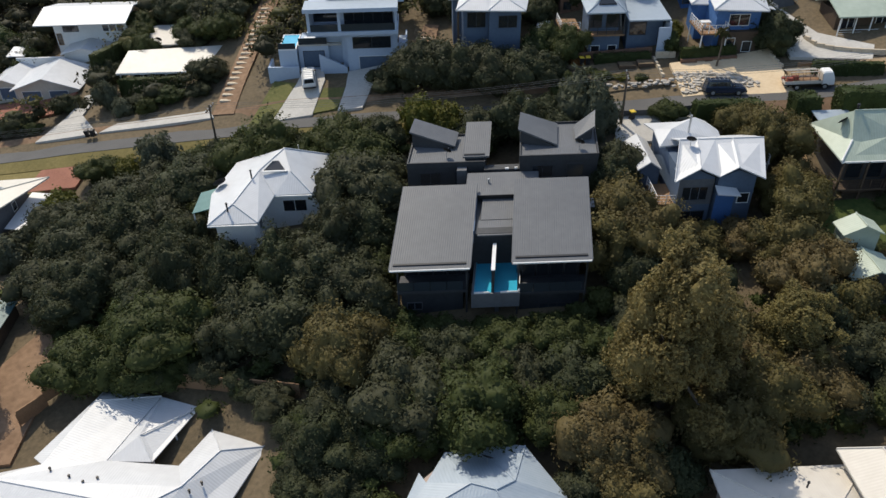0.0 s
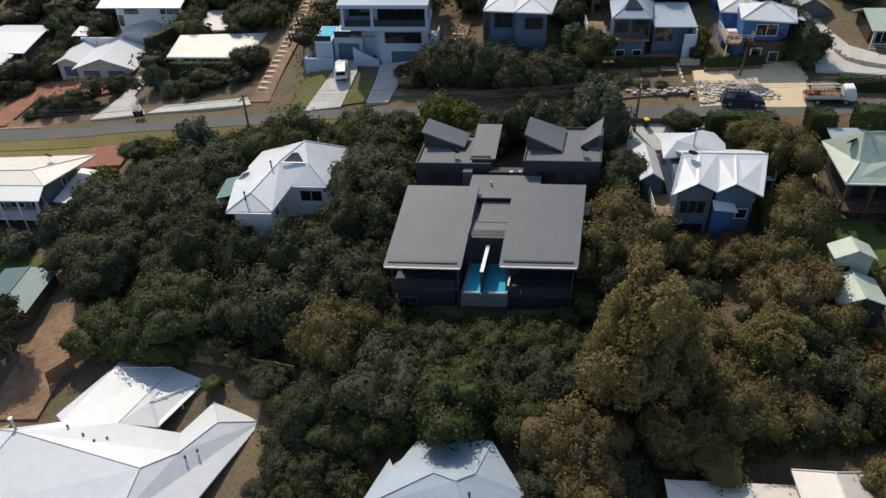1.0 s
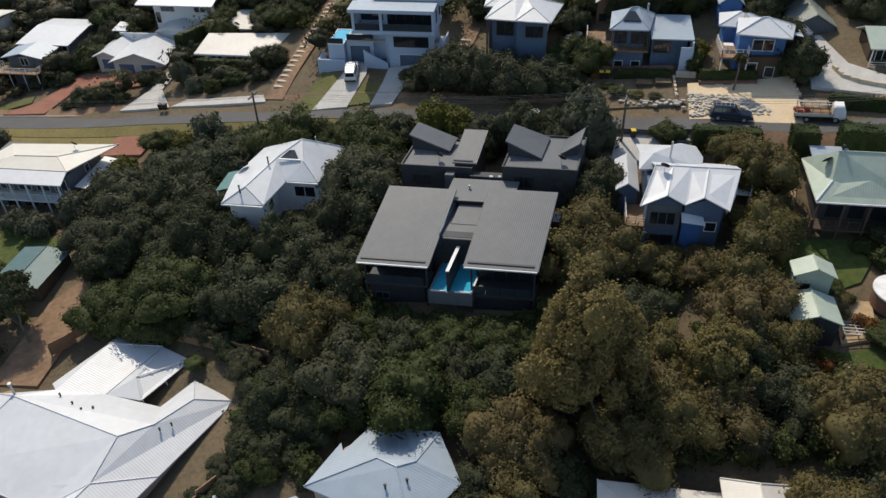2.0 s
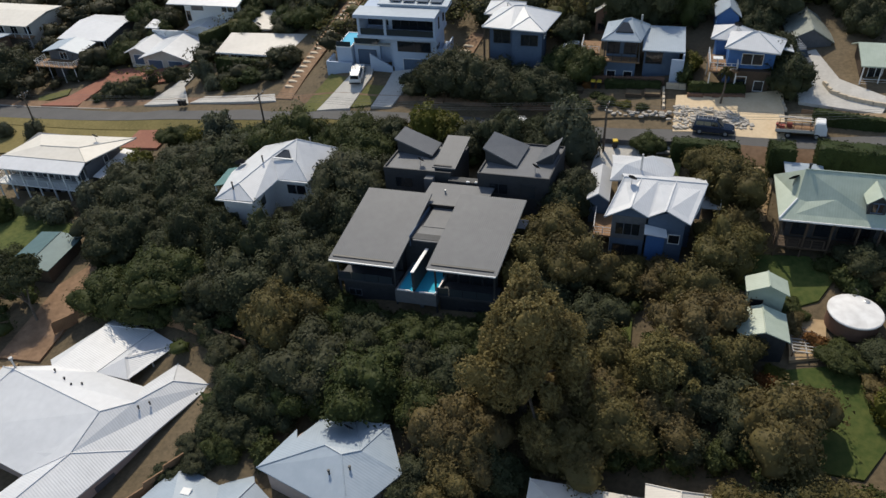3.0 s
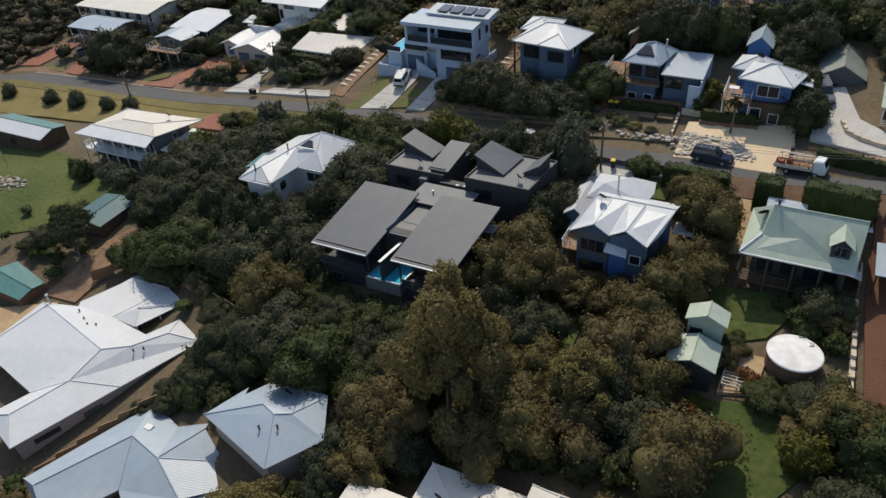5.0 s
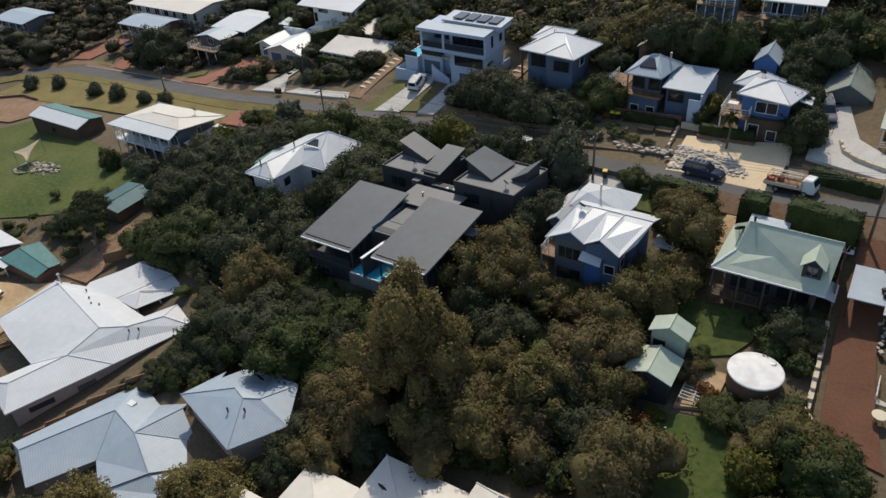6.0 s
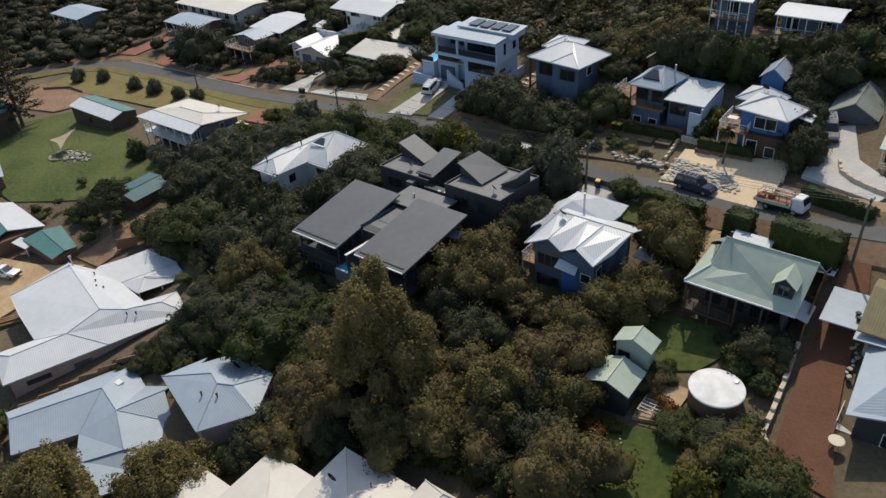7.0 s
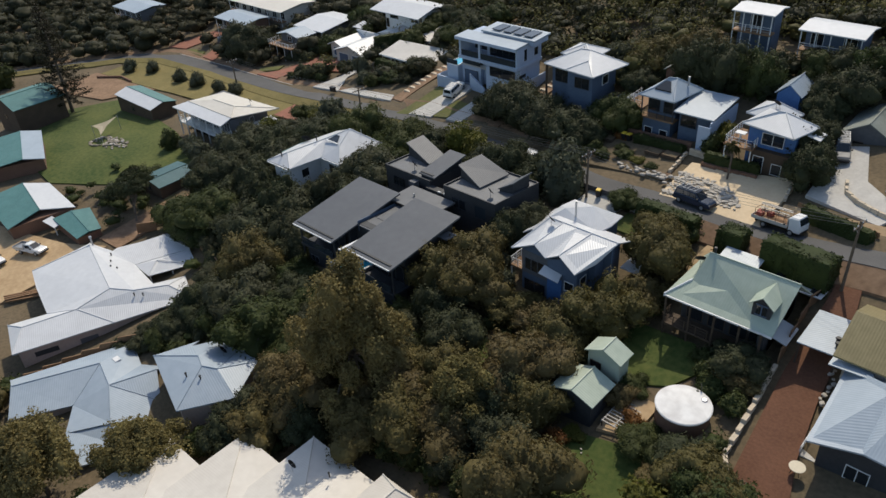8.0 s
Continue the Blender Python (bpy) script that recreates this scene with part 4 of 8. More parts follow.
h = level_site("white_hip_house", -22, -14, -6.0, "pale brick house with a broad white many-hipped sheet roof", "house")
A, B, c, en = (-32.6, -14.6, -1.0), (-19.3, -18.2, -0.6), (-16.7, -16.2, -0.9), (-14.4, -12.5, -1.2)
W, w2, w3, w4, NW = (-35.4, -22.4, -2.4), (-30.8, -23.8, -2.4), (-23.5, -25.5, -2.4), (-25.5, -29.9, -2.5), (-35.3, -13.6, -2.2)
m, ee, ic, t = (-16.0, -9.2, -2.3), (-10.8, -11.3, -2.3), (-18.0, -13.0, -2.3), (-14.5, -20.7, -2.4)
v, p, o = (-19.7, -22.9, -1.4), (-22.1, -29.1, -1.6), (-19.0, -32.0, -2.5)
g, l, r1, nwn, nen = (-29.2, -12.9, -1.5), (-24.2, -12.3, -2.1), (-27.0, -6.0, -1.45), (-27.0, -3.9, -2.2), (-21.5, -5.0, -2.2)
roof(h, [[A, W, w2, w3, v, B], [NW, W, A], [NW, A, B, c, ic, l, g], [c, en, m, ic], [en, ee, m], [B, v, t, ee, en, c]], "white_roof")
roof(h, [[v, p, o, t], [v, w3, w4, p], [p, w4, o]], "white_roof")
roof(h, [[g, l, nen, r1], [nen, nwn, r1], [nwn, (-30.6, -11.6, -2.2), g, r1]], "white_roof", 0.16, "wing_roof")
pa, ps, pe = (-22.0, -10.0, -1.75), (-20.4, -12.4, -2.4), (-17.7, -6.4, -2.4)
roof(h, [[(-24.15, -12.32, -2.16), ps, pa], [ps, pe, (-21.47, -5.05, -2.24), pa], [(-21.47, -5.05, -2.24), (-24.15, -12.32, -2.16), pa]], "white_roof", 0.1, "patio_roof")
capping(h, [(A, B), (B, c), (c, en), (B, v), (v, t), (v, p), (en, ee), (en, m), (W, A), (NW, A), (p, o), (p, w4), (v, w3), (r1, nen), (r1, nwn), (pa, ps), (pa, pe)], "white_roof", 0.06)
part("wall", prism(bmesh.new(), inset([W[:2], w2[:2], w3[:2], w4[:2], o[:2], t[:2], ee[:2], m[:2], ic[:2], l[:2], g[:2], NW[:2]], 0.6), -9.0, -2.75), M["pink_wall"], h)
part("wall", prism(bmesh.new(), inset([(-30.4, -12.2), (-24.6, -12.0), (-21.9, -5.2), (-27.0, -4.2)], 0.5), -8.0, -2.4), M["pink_wall"], h)
posts(h, [(-17.9, -6.6), (-19.2, -9.4), (-20.4, -12.2)], -6.5, -2.5, "trim")
for x, y, z in ((-28.2, -13.6, -1.4), (-26.2, -14.6, -1.2), (-24.8, -15.3, -1.1), (-23.8, -14.9, -1.2), (-16.0, -16.6, -1.1), (-15.2, -15.8, -1.2)):
    vent(h, x, y, z, 0.08, 0.2, M["black"])
bm = bmesh.new()
rod(bm, (-33.0, -14.0, -1.6), (-33.0, -14.0, -0.1), 0.12, sides=10)
rod(bm, (-33.0, -14.0, -0.1), (-33.0, -14.0, 0.1), 0.26, 0.2, sides=10)
part("flue", bm, M["metal"], h)
# doors and a slot window in the long side facing the fence
side = (Vector(t) - Vector(o)).normalized()
out = Vector((side.y, -side.x, 0))
for k, w, z0, z1, mt in ((0.72, 1.1, -6.0, -3.7, "grey_wall"), (0.30, 1.4, -4.3, -3.6, "charcoal")):
    mid = Vector(o).lerp(Vector(t), k) - out * 0.62
    bm = bmesh.new()
    u = Vector((side.x, side.y, 0)).normalized() * w
    prism(bm, [((mid + s_ * u + d_ * out).x, (mid + s_ * u + d_ * out).y) for s_, d_ in ((-1, 0.02), (-1, 0.08), (1, 0.08), (1, 0.02))], z0, z1)
    bmesh.ops.recalc_face_normals(bm, faces=bm.faces[:])
    part("garage_door" if w < 1.4 else "slot_window", bm, M[mt], h)

# pale grey house with crossing hips in the near foreground
h = level_site("pale_grey_house", 3, -24, -6.0, "pink brick house under pale grey crossing hip roofs", "house")
C, gn, ga, gs = (-6.9, -26.1, -1.2), (-2.3, -27.3, -1.05), (-0.35, -22.4, -1.1), (3.4, -24.4, -2.2)
wN, wv, gt, we, wr = (-9.0, -21.1, -2.4), (-4.2, -22.6, -2.4), (-1.3, -21.0, -2.1), (-14.5, -34.0, -2.6), (-11.8, -34.6, -1.5)
sw, n_in, s2, sr, es = (-7.9, -36.9, -2.6), (-4.4, -31.1, -2.6), (-0.9, -33.6, -2.6), (2.6, -29.9, -1.75), (5.9, -26.4, -2.5)
roof(h, [[we, wr, C, wN], [wr, sw, n_in, C], [we, sw, wr], [wN, C, gn, wv], [C, n_in, s2, sr, gn], [gn, sr, es, gs]], "pale_roof")
roof(h, [[sr, s2, (4.6, -35.0, -2.6), (7.6, -30.2, -2.6), es]], "pale_roof")
roof(h, [[wv, gn, ga, gt], [gn, gs, ga]], "pale_roof")
capping(h, [(C, wr), (C, gn), (C, n_in), (gn, ga), (gn, sr), (wr, we), (wr, sw), (gn, gs), (sr, es)], "pale_roof", 0.06)
l, g, n, nn, n2 = (0.4, -22.5, 1.5), (2.35, -17.7, 1.5), (4.4, -15.9, 1.6), (7.5, -16.0, 1.6), (8.1, -15.1, 1.6)
e2, u, t, q, r, z = (10.8, -15.6, 1.6), (13.4, -20.4, 1.4), (10.1, -25.5, 1.4), (6.2, -19.9, 2.9), (8.0, -20.6, 2.95), (9.5, -19.7, 2.75)
roof(h, [[l, t, r, q], [t, u, e2, z, r], [l, q, (2.9, -18.9, 1.85), g], [(2.9, -18.9, 1.85), q, r, z, nn, n], [z, e2, n2, nn]], "pale_roof")
capping(h, [(l, q), (q, r), (r, z), (r, t), (z, e2), (z, nn)], "pale_roof", 0.06)
part("wall", prism(bmesh.new(), inset([we[:2], sw[:2], n_in[:2], s2[:2], es[:2], gs[:2], gt[:2], wv[:2], wN[:2]], 0.5), -9.0, -2.7), M["pink_wall"], h)
part("wall", prism(bmesh.new(), inset([l[:2], t[:2], u[:2], e2[:2], n2[:2], nn[:2], n[:2], g[:2]], 0.5), -8.0, 1.25), M["pink_wall"], h)
dish(h, 7.6, -17.7, 2.1, 0.4, 0.55)
for x, y, zv in ((7.4, -22.3, 2.4), (9.1, -21.6, 2.5)):
    vent(h, x, y, zv, 0.09, 0.35, M["black"])
part("skylight", boxes((-6.9, -6.0, -24.7, -24.0, -1.75, -1.5)), M["white_paint"], h, "white roof hatch")

# cream-white house in the immediate foreground, half under the trees
h = site("cream_hip_house", 26, -26, lie(26, -26), "house with a cream-white hipped sheet roof under trees", "house")
for x0, x1, y0, y1, zt in ((12.4, 23.4, -41.0, -27.4, -2.55), (18.6, 32.0, -37.0, -22.5, -2.05), (24.8, 35.0, -33.0, -18.5, -1.65), (34.2, 38.4, -33.2, -18.1, -0.15)):
    wall(h, x0, x1, y0, y1, -12.0, zt, "cream_wall")
add_hip(h, 11.6, 24.0, -42.0, -26.7, -2.6, -1.8, "whitish_roof")
add_hip(h, 17.9, 33.0, -38.0, -21.8, -2.1, -1.1, "whitish_roof")
add_hip(h, 24.1, 36.0, -34.0, -17.8, -1.6, -0.4, "whitish_roof")
add_hip(h, 33.6, 39.0, -34.2, -17.4, -0.2, 0.9, "whitish_roof", 0.35)
dish(h, 27.0, -22.4, -0.15, 0.4, 0.5)
vent(h, 30.0, -20.6, -0.2, 0.07, 0.4, M["black"])

# three-storey white house above the street
h = level_site("white_tower_house", -6, 47, 8.0, "pale three-storey modern house tinted shade-blue, with rooftop solar panels", "house")
part("wall", boxes((-11.4, -11.0, 44.8, 51.2, 14.0, 17.0)), M["tower_wall"], h)
wall(h, -7.2, 0.3, 47.0, 51.2, 7.0, 17.0, "tower_wall")
wall(h, -11.0, -7.2, 48.4, 51.2, 7.0, 17.0, "tower_wall")
part("wall", boxes((0.3, 0.6, 44.8, 51.2, 14.0, 17.0)), M["tower_wall"], h)
part("slab", boxes((-11.5, 0.7, 44.6, 51.3, 13.5, 14.0)), M["tower_wall"], h)
roof(h, skillion(-11.7, 0.8, 44.2, 47.6, 17.25, 17.25, 17.35, 17.35), "pale_roof", 0.3)
wall(h, -8.6, 1.6, 47.8, 51.6, 16.8, 17.7, "tower_wall", "parapet")
roof(h, skillion(-8.9, 1.9, 47.61, 51.9, 17.75, 17.75, 17.95, 17.95), "pale_roof", 0.25)
for k in range(4):
    part("solar_panel", boxes((-7.2 + 2.1 * k, -5.5 + 2.1 * k, 48.3, 51.2, 17.98, 18.08)), M["solar"], h, "dark solar panel")
part("fascia", boxes((-11.7, 0.8, 44.12, 44.19, 16.75, 17.26)), M["tower_wall"], h)
window(h, "s", -3.3, 47.0, 14.2, 6.6, 2.5, 5, M["charcoal"])
window(h, "s", -9.2, 48.4, 14.2, 3.4, 2.5, 2, M["charcoal"])
part("balustrade", boxes((-11.0, 0.3, 44.85, 44.91, 14.0, 14.95)), M["balustrade"], h)
part("column", boxes((-7.3, -6.9, 44.8, 45.2, 14.0, 16.9)), M["tower_wall"], h)
wall(h, -6.4, 0.6, 45.6, 47.0, 7.0, 13.5, "tower_wall")
window(h, "s", -3.0, 45.6, 11.3, 5.2, 1.6, 2, M["charcoal"])
window(h, "s", -2.6, 45.6, 8.0, 4.6, 2.2, 1, M["trim"], "garage_door", M["slate_blue"])
window(h, "e", 0.6, 47.0, 14.6, 0.6, 1.8, 1, M["charcoal"])
window(h, "e", 0.6, 49.8, 14.8, 0.9, 1.2, 1, M["charcoal"])
window(h, "e", 0.6, 46.2, 12.0, 1.6, 0.5, 1, M["charcoal"])
part("side_terrace", boxes((0.61, 1.8, 46.0, 51.0, 6.5, 11.0), (1.6, 1.8, 46.0, 51.0, 11.0, 11.8), (0.61, 1.6, 46.0, 46.2, 11.0, 11.8)), M["tower_wall"], h, "walled side terrace in pale plaster")
wall(h, -13.4, -9.2, 47.6, 53.0, 7.0, 11.1, "tower_wall", "terrace_wall")
part("terrace", boxes((-13.5, -7.4, 47.5, 49.39, 11.1, 11.3)), M["concrete"], h)
part("balustrade", boxes((-13.3, -9.4, 47.62, 47.68, 11.3, 12.2)), M["balustrade"], h)
part("lounge", boxes((-12.6, -11.0, 48.2, 49.2, 11.3, 11.9)), M["white_paint"], h, "white outdoor lounge on the terrace")
part("lounge", boxes((-10.6, -9.4, 48.4, 49.2, 11.3, 11.8)), M["white_paint"], h, "white outdoor lounge on the terrace")
window(h, "s", -11.3, 47.6, 8.0, 3.0, 2.4, 1, M["charcoal"], "garage_door", M["slate_blue"])
# pool wall takes the shade-blue plaster, its sunlit rim stays white
part("pool_wall", boxes((-16.0, -13.52, 46.6, 52.4, 7.0, 10.9)), M["tower_wall"], h)
part("pool_rim", boxes((-16.0, -13.52, 46.6, 46.75, 10.9, 11.1), (-16.0, -15.85, 46.75, 52.4, 10.9, 11.1), (-13.67, -13.52, 46.75, 52.4, 10.9, 11.1), (-15.85, -13.67, 52.25, 52.4, 10.9, 11.1)), M["white_wall"], h)
part("pool_water", boxes((-15.84, -13.68, 46.76, 52.24, 10.901, 11.04)), M["pool"], h, "blue raised lap pool")
part("pool_glass", boxes((-15.95, -13.6, 46.62, 46.66, 11.1, 11.9)), M["balustrade"], h)
part("retaining_wall", boxes((-17.6, -13.3, 45.6, 45.9, 6.5, 8.9), (-17.6, -17.3, 45.9, 49.0, 6.5, 8.9)), M["tower_wall"], h)
part("stair_wall", prism(bmesh.new(), [(-10.4, 46.0), (-6.6, 45.2), (-6.6, 45.5), (-10.4, 46.3)], 6.8, [10.4, 8.8, 8.8, 10.4]), M["tower_wall"], h)

# slate house with a white hipped roof, uphill
h = level_site("slate_house", 13, 44, 12.0, "slate-blue house with a white hipped sheet roof", "house")
wall(h, 9.3, 16.6, 42.0, 47.4, 10.0, 17.5, "slate_blue")
wall(h, 12.6, 16.7, 41.0, 42.0, 10.0, 17.5, "slate_blue")
SW, V, SE, NE, NW = (8.3, 41.2, 17.6), (12.4, 40.7, 17.6), (17.2, 40.2, 17.6), (18.6, 47.4, 17.6), (9.4, 48.6, 17.6)
A1, A2, P2 = (12.2, 45.0, 19.3), (13.6, 45.2, 19.3), (14.7, 43.0, 18.6)
roof(h, [[SW, V, P2, A2, A1], [V, SE, P2], [SE, NE, A2, P2], [NE, NW, A1, A2], [NW, SW, A1]], "white_roof")
capping(h, [(SW, A1), (A1, A2), (A2, P2), (P2, SE), (A2, NE), (V, P2)], "white_roof")
add_hip(h, 7.6, 13.0, 46.4, 51.6, 17.4, 18.5, "white_roof")
wall(h, 8.2, 12.4, 47.0, 51.0, 11.0, 17.3, "slate_blue")
posts(h, [(8.6, 41.5), (8.8, 44.5)], 10.0, 17.5, "dark_timber", 0.12)
window(h, "s", 15.0, 41.0, 15.2, 2.4, 1.6, 2, M["charcoal"])
window(h, "s", 11.0, 42.0, 15.0, 2.4, 2.0, 2, M["charcoal"])
window(h, "e", 16.7, 44.4, 15.2, 1.6, 1.4, 1)
vent(h, 10.8, 47.8, 18.0, 0.08, 0.5)

# grey-blue house with a gablet, flat-roofed wing and deck
h = level_site("gablet_house", 28.5, 41, 11.0, "grey-blue house with a pale hipped roof, gablet and side wing", "house")
wall(h, 25.5, 29.5, 41.0, 45.0, 9.5, 17.2, "slate_blue")
wall(h, 25.5, 29.5, 39.9, 41.0, 9.5, 14.2, "slate_blue")
SW, SE, NE, NW = (24.8, 39.4, 17.30), (29.9, 39.4, 17.30), (30.9, 45.4, 17.30), (25.2, 45.8, 17.30)
A1, A2, gl, gr = (27.4, 42.4, 19.10), (28.4, 42.8, 19.10), (26.3, 40.7, 18.05), (29.0, 40.7, 18.05)
roof(h, [[SW, SE, gr, gl], [gl, gr, A2, A1], [SE, NE, A2, gr], [NE, NW, A1, A2], [NW, SW, gl, A1]], "pale_roof")
capping(h, [(SW, gl), (gl, A1), (SE, gr), (gr, A2), (A1, A2), (A2, NE)], "pale_roof")
part("gablet", prism(bmesh.new(), [(26.5, 40.5), (28.8, 40.5), (28.0, 41.9), (27.3, 41.9)], 17.8, [18.1, 18.1, 18.85, 18.85]), M["glass"], h, "dark gablet vent in the roof")
part("balcony", boxes((25.2, 30.0, 39.5, 40.99, 14.2, 14.4)), M["timber"], h)
railing(h, [(25.3, 39.6), (29.9, 39.6)], 14.4, 1.0, 1.2, M["charcoal"])
posts(h, [(25.3, 39.65), (29.8, 39.65)], 14.4, 17.2, "charcoal", 0.07)
for x in (26.4, 28.6):
    window(h, "s", x, 41.0, 14.8, 1.7, 2.1, 1, M["charcoal"])
    window(h, "s", x, 39.9, 11.6, 1.2, 1.3, 1)
wall(h, 30.5, 35.0, 40.2, 45.6, 9.5, 16.3, "slate_blue")
roof(h, skillion(30.2, 35.6, 38.9, 46.0, 16.40, 16.40, 17.00, 17.00), "pale_roof")
window(h, "s", 31.8, 40.2, 14.0, 2.2, 1.9, 1, M["charcoal"])
# white courtyard wall: its blue shade is in the plaster colour
part("courtyard_wall", boxes((34.0, 35.6, 38.2, 38.4, 10.5, 15.6), (35.4, 35.6, 38.4, 46.0, 10.5, 16.2)), M["tower_wall"], h)
part("terrace_wall", boxes((24.2, 33.0, 37.4, 37.7, 9.0, 11.0)), M["cream_wall"], h, "low cream terrace wall before the house")
part("deck", boxes((22.0, 24.6, 41.2, 45.4, 14.4, 14.6)), M["timber"], h)
railing(h, [(24.5, 41.3), (22.1, 41.3), (22.1, 45.3)], 14.6, 0.9, 1.0)
posts(h, [(22.2, 41.4), (24.4, 41.4), (22.2, 45.2)], 10.0, 14.4, "dark_timber")
bm = bmesh.new()
rod(bm, (29.7, 43.4, 18.2), (29.7, 43.4, 19.4), 0.14, sides=8)
part("flue", bm, M["metal"], h)

# bright blue cottage with two white hipped roofs, one behind the other
h = level_site("blue_cottage", 43, 39, 12.5, "bright blue timber cottage with a white hipped roof", "house")
wall(h, 40.7, 46.2, 37.2, 41.0, 11.0, 18.2, "blue_wall")
wall(h, 39.5, 44.0, 41.0, 44.4, 11.0, 17.6, "blue_wall")
W, SE, E, N = (40.0, 36.5, 18.3), (46.4, 35.4, 18.3), (47.6, 39.9, 18.3), (41.0, 42.0, 18.3)
A1, A2 = (43.2, 38.8, 19.6), (43.9, 38.9, 19.6)
roof(h, [[W, SE, A2, A1], [SE, E, A2], [E, N, A1, A2], [N, W, A1]], "white_roof")
capping(h, [(W, A1), (A1, A2), (SE, A2), (E, A2)], "white_roof")
W, SE, E, N, P = (38.6, 41.0, 17.6), (43.4, 40.2, 17.6), (44.4, 44.0, 17.6), (39.2, 45.6, 17.6), (41.6, 42.9, 18.9)
roof(h, [[W, SE, P], [SE, E, P], [E, N, P], [N, W, P]], "white_roof")
capping(h, [(W, P), (E, P), (SE, P)], "white_roof")
wall(h, 41.4, 46.0, 36.4, 37.2, 11.0, 15.4, "dark_timber")
window(h, "s", 42.6, 36.4, 12.6, 1.3, 2.1, 1, M["trim"])
window(h, "s", 44.8, 36.4, 12.8, 1.2, 1.4, 1)
window(h, "s", 43.6, 37.2, 15.9, 2.6, 1.5, 2)
window(h, "e", 46.2, 39.0, 15.8, 1.3, 1.3, 1)
part("deck", boxes((38.5, 42.0, 35.6, 37.19, 15.4, 15.6), (38.5, 40.69, 37.2, 40.6, 15.4, 15.6)), M["timber"], h)
railing(h, [(41.9, 37.1), (41.9, 35.7), (38.6, 35.7), (38.6, 40.5)], 15.6, 1.0, 0.8, M["trim"], 3)
posts(h, [(38.7, 35.8), (41.8, 35.8), (38.7, 40.4)], 11.0, 15.4, "trim")
part("deck_table", boxes((39.0, 40.2, 37.4, 38.3, 16.3, 16.4)), M["white_paint"], h)
part("table_leg", boxes((39.5, 39.7, 37.7, 37.9, 15.6, 16.3)), M["white_paint"], h)
dish(h, 41.7, 41.9, 18.3, 0.3, 0.5, M["black"])
roof(h, skillion(46.6, 48.4, 38.2, 40.4, 17.9, 17.5, 17.5, 17.9), "white_roof", 0.1, "awning")

# long low house with a cream roof and its back room
h = site("long_low_house", -34, 58, lie(-34, 58), "long low white house with a cream sheet roof", "house")
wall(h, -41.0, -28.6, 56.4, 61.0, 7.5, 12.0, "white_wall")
roof(h, [[(-42.5, 55.0, 11.8), (-28.1, 55.0, 11.8), (-26.9, 61.6, 13.2), (-41.8, 60.4, 13.2)]], "whitish_roof")
part("gutter", boxes((-42.5, -28.1, 54.86, 54.99, 11.5, 11.78)), M["trim"], h)
for k in range(4):
    window(h, "s", -39.4 + 2.9 * k, 56.4, 9.0, 2.2, 2.1, 2)
posts(h, [(-42.0 + 3.4 * k, 55.3) for k in range(5)], 8.0, 11.6, "trim")
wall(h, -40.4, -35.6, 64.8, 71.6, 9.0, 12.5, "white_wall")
roof(h, skillion(-41.2, -35.0, 64.2, 72.4, 12.6, 12.6, 13.0, 13.0), "whitish_roof")
dish(h, -38.0, 63.9, 12.7, 0.3, 0.5)

# tall white house far behind, with a lower gabled wing and a terrace wall
h = site("tall_white_house", -51, 72, lie(-51, 72), "tall white house with a white gabled roof", "house")
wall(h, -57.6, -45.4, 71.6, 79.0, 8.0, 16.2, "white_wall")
roof(h, gable(-59.4, -44.4, 68.6, 80.0, 16.2, 17.4, "x"), "white_roof")
for x, w in ((-54.8, 2.6), (-49.0, 0.9), (-47.8, 0.9), (-46.6, 0.9)):
    window(h, "s", x, 71.6, 14.0, w, 1.3, 2 if w > 1 else 1, M["charcoal"])
window(h, "s", -57.0, 71.6, 11.8, 0.9, 2.0, 1, M["timber"])
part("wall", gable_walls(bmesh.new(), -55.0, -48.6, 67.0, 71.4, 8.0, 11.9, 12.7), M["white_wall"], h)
roof(h, gable(-55.5, -48.1, 66.5, 71.5, 12.0, 12.95), "white_roof")
window(h, "s", -50.4, 67.0, 10.0, 1.0, 1.1, 1, M["charcoal"])
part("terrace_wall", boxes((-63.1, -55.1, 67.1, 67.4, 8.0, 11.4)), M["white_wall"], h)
roof(h, skillion(-64.8, -61.8, 67.5, 71.0, 11.6, 11.6, 12.0, 12.0), "white_roof", 0.1, "awning")

# double garage with two white gabled roofs
h = site("garage", -55, 62, lie(-55, 62), "pale double garage with white gabled sheet roofs", "garage")
part("wall", gable_walls(bmesh.new(), -60.0, -50.3, 58.2, 66.0, 4.5, 9.0, 10.7), M["cream_wall"], h)
roof(h, gable(-60.6, -49.7, 57.5, 66.4, 9.1, 10.95), "white_roof")
part("wall", gable_walls(bmesh.new(), -64.6, -60.7, 60.6, 67.8, 4.0, 8.9, 9.8), M["cream_wall"], h)
roof(h, gable(-65.2, -60.0, 60.0, 68.3, 8.9, 9.95), "white_roof")
for x in (-57.6, -53.4):
    window(h, "s", x, 58.2, 6.6, 3.0, 2.1, 1, M["trim"], "garage_door", M["slate_blue"])
window(h, "s", -62.6, 60.6, 6.4, 2.4, 2.0, 1, M["trim"], "garage_door", M["slate_blue"])

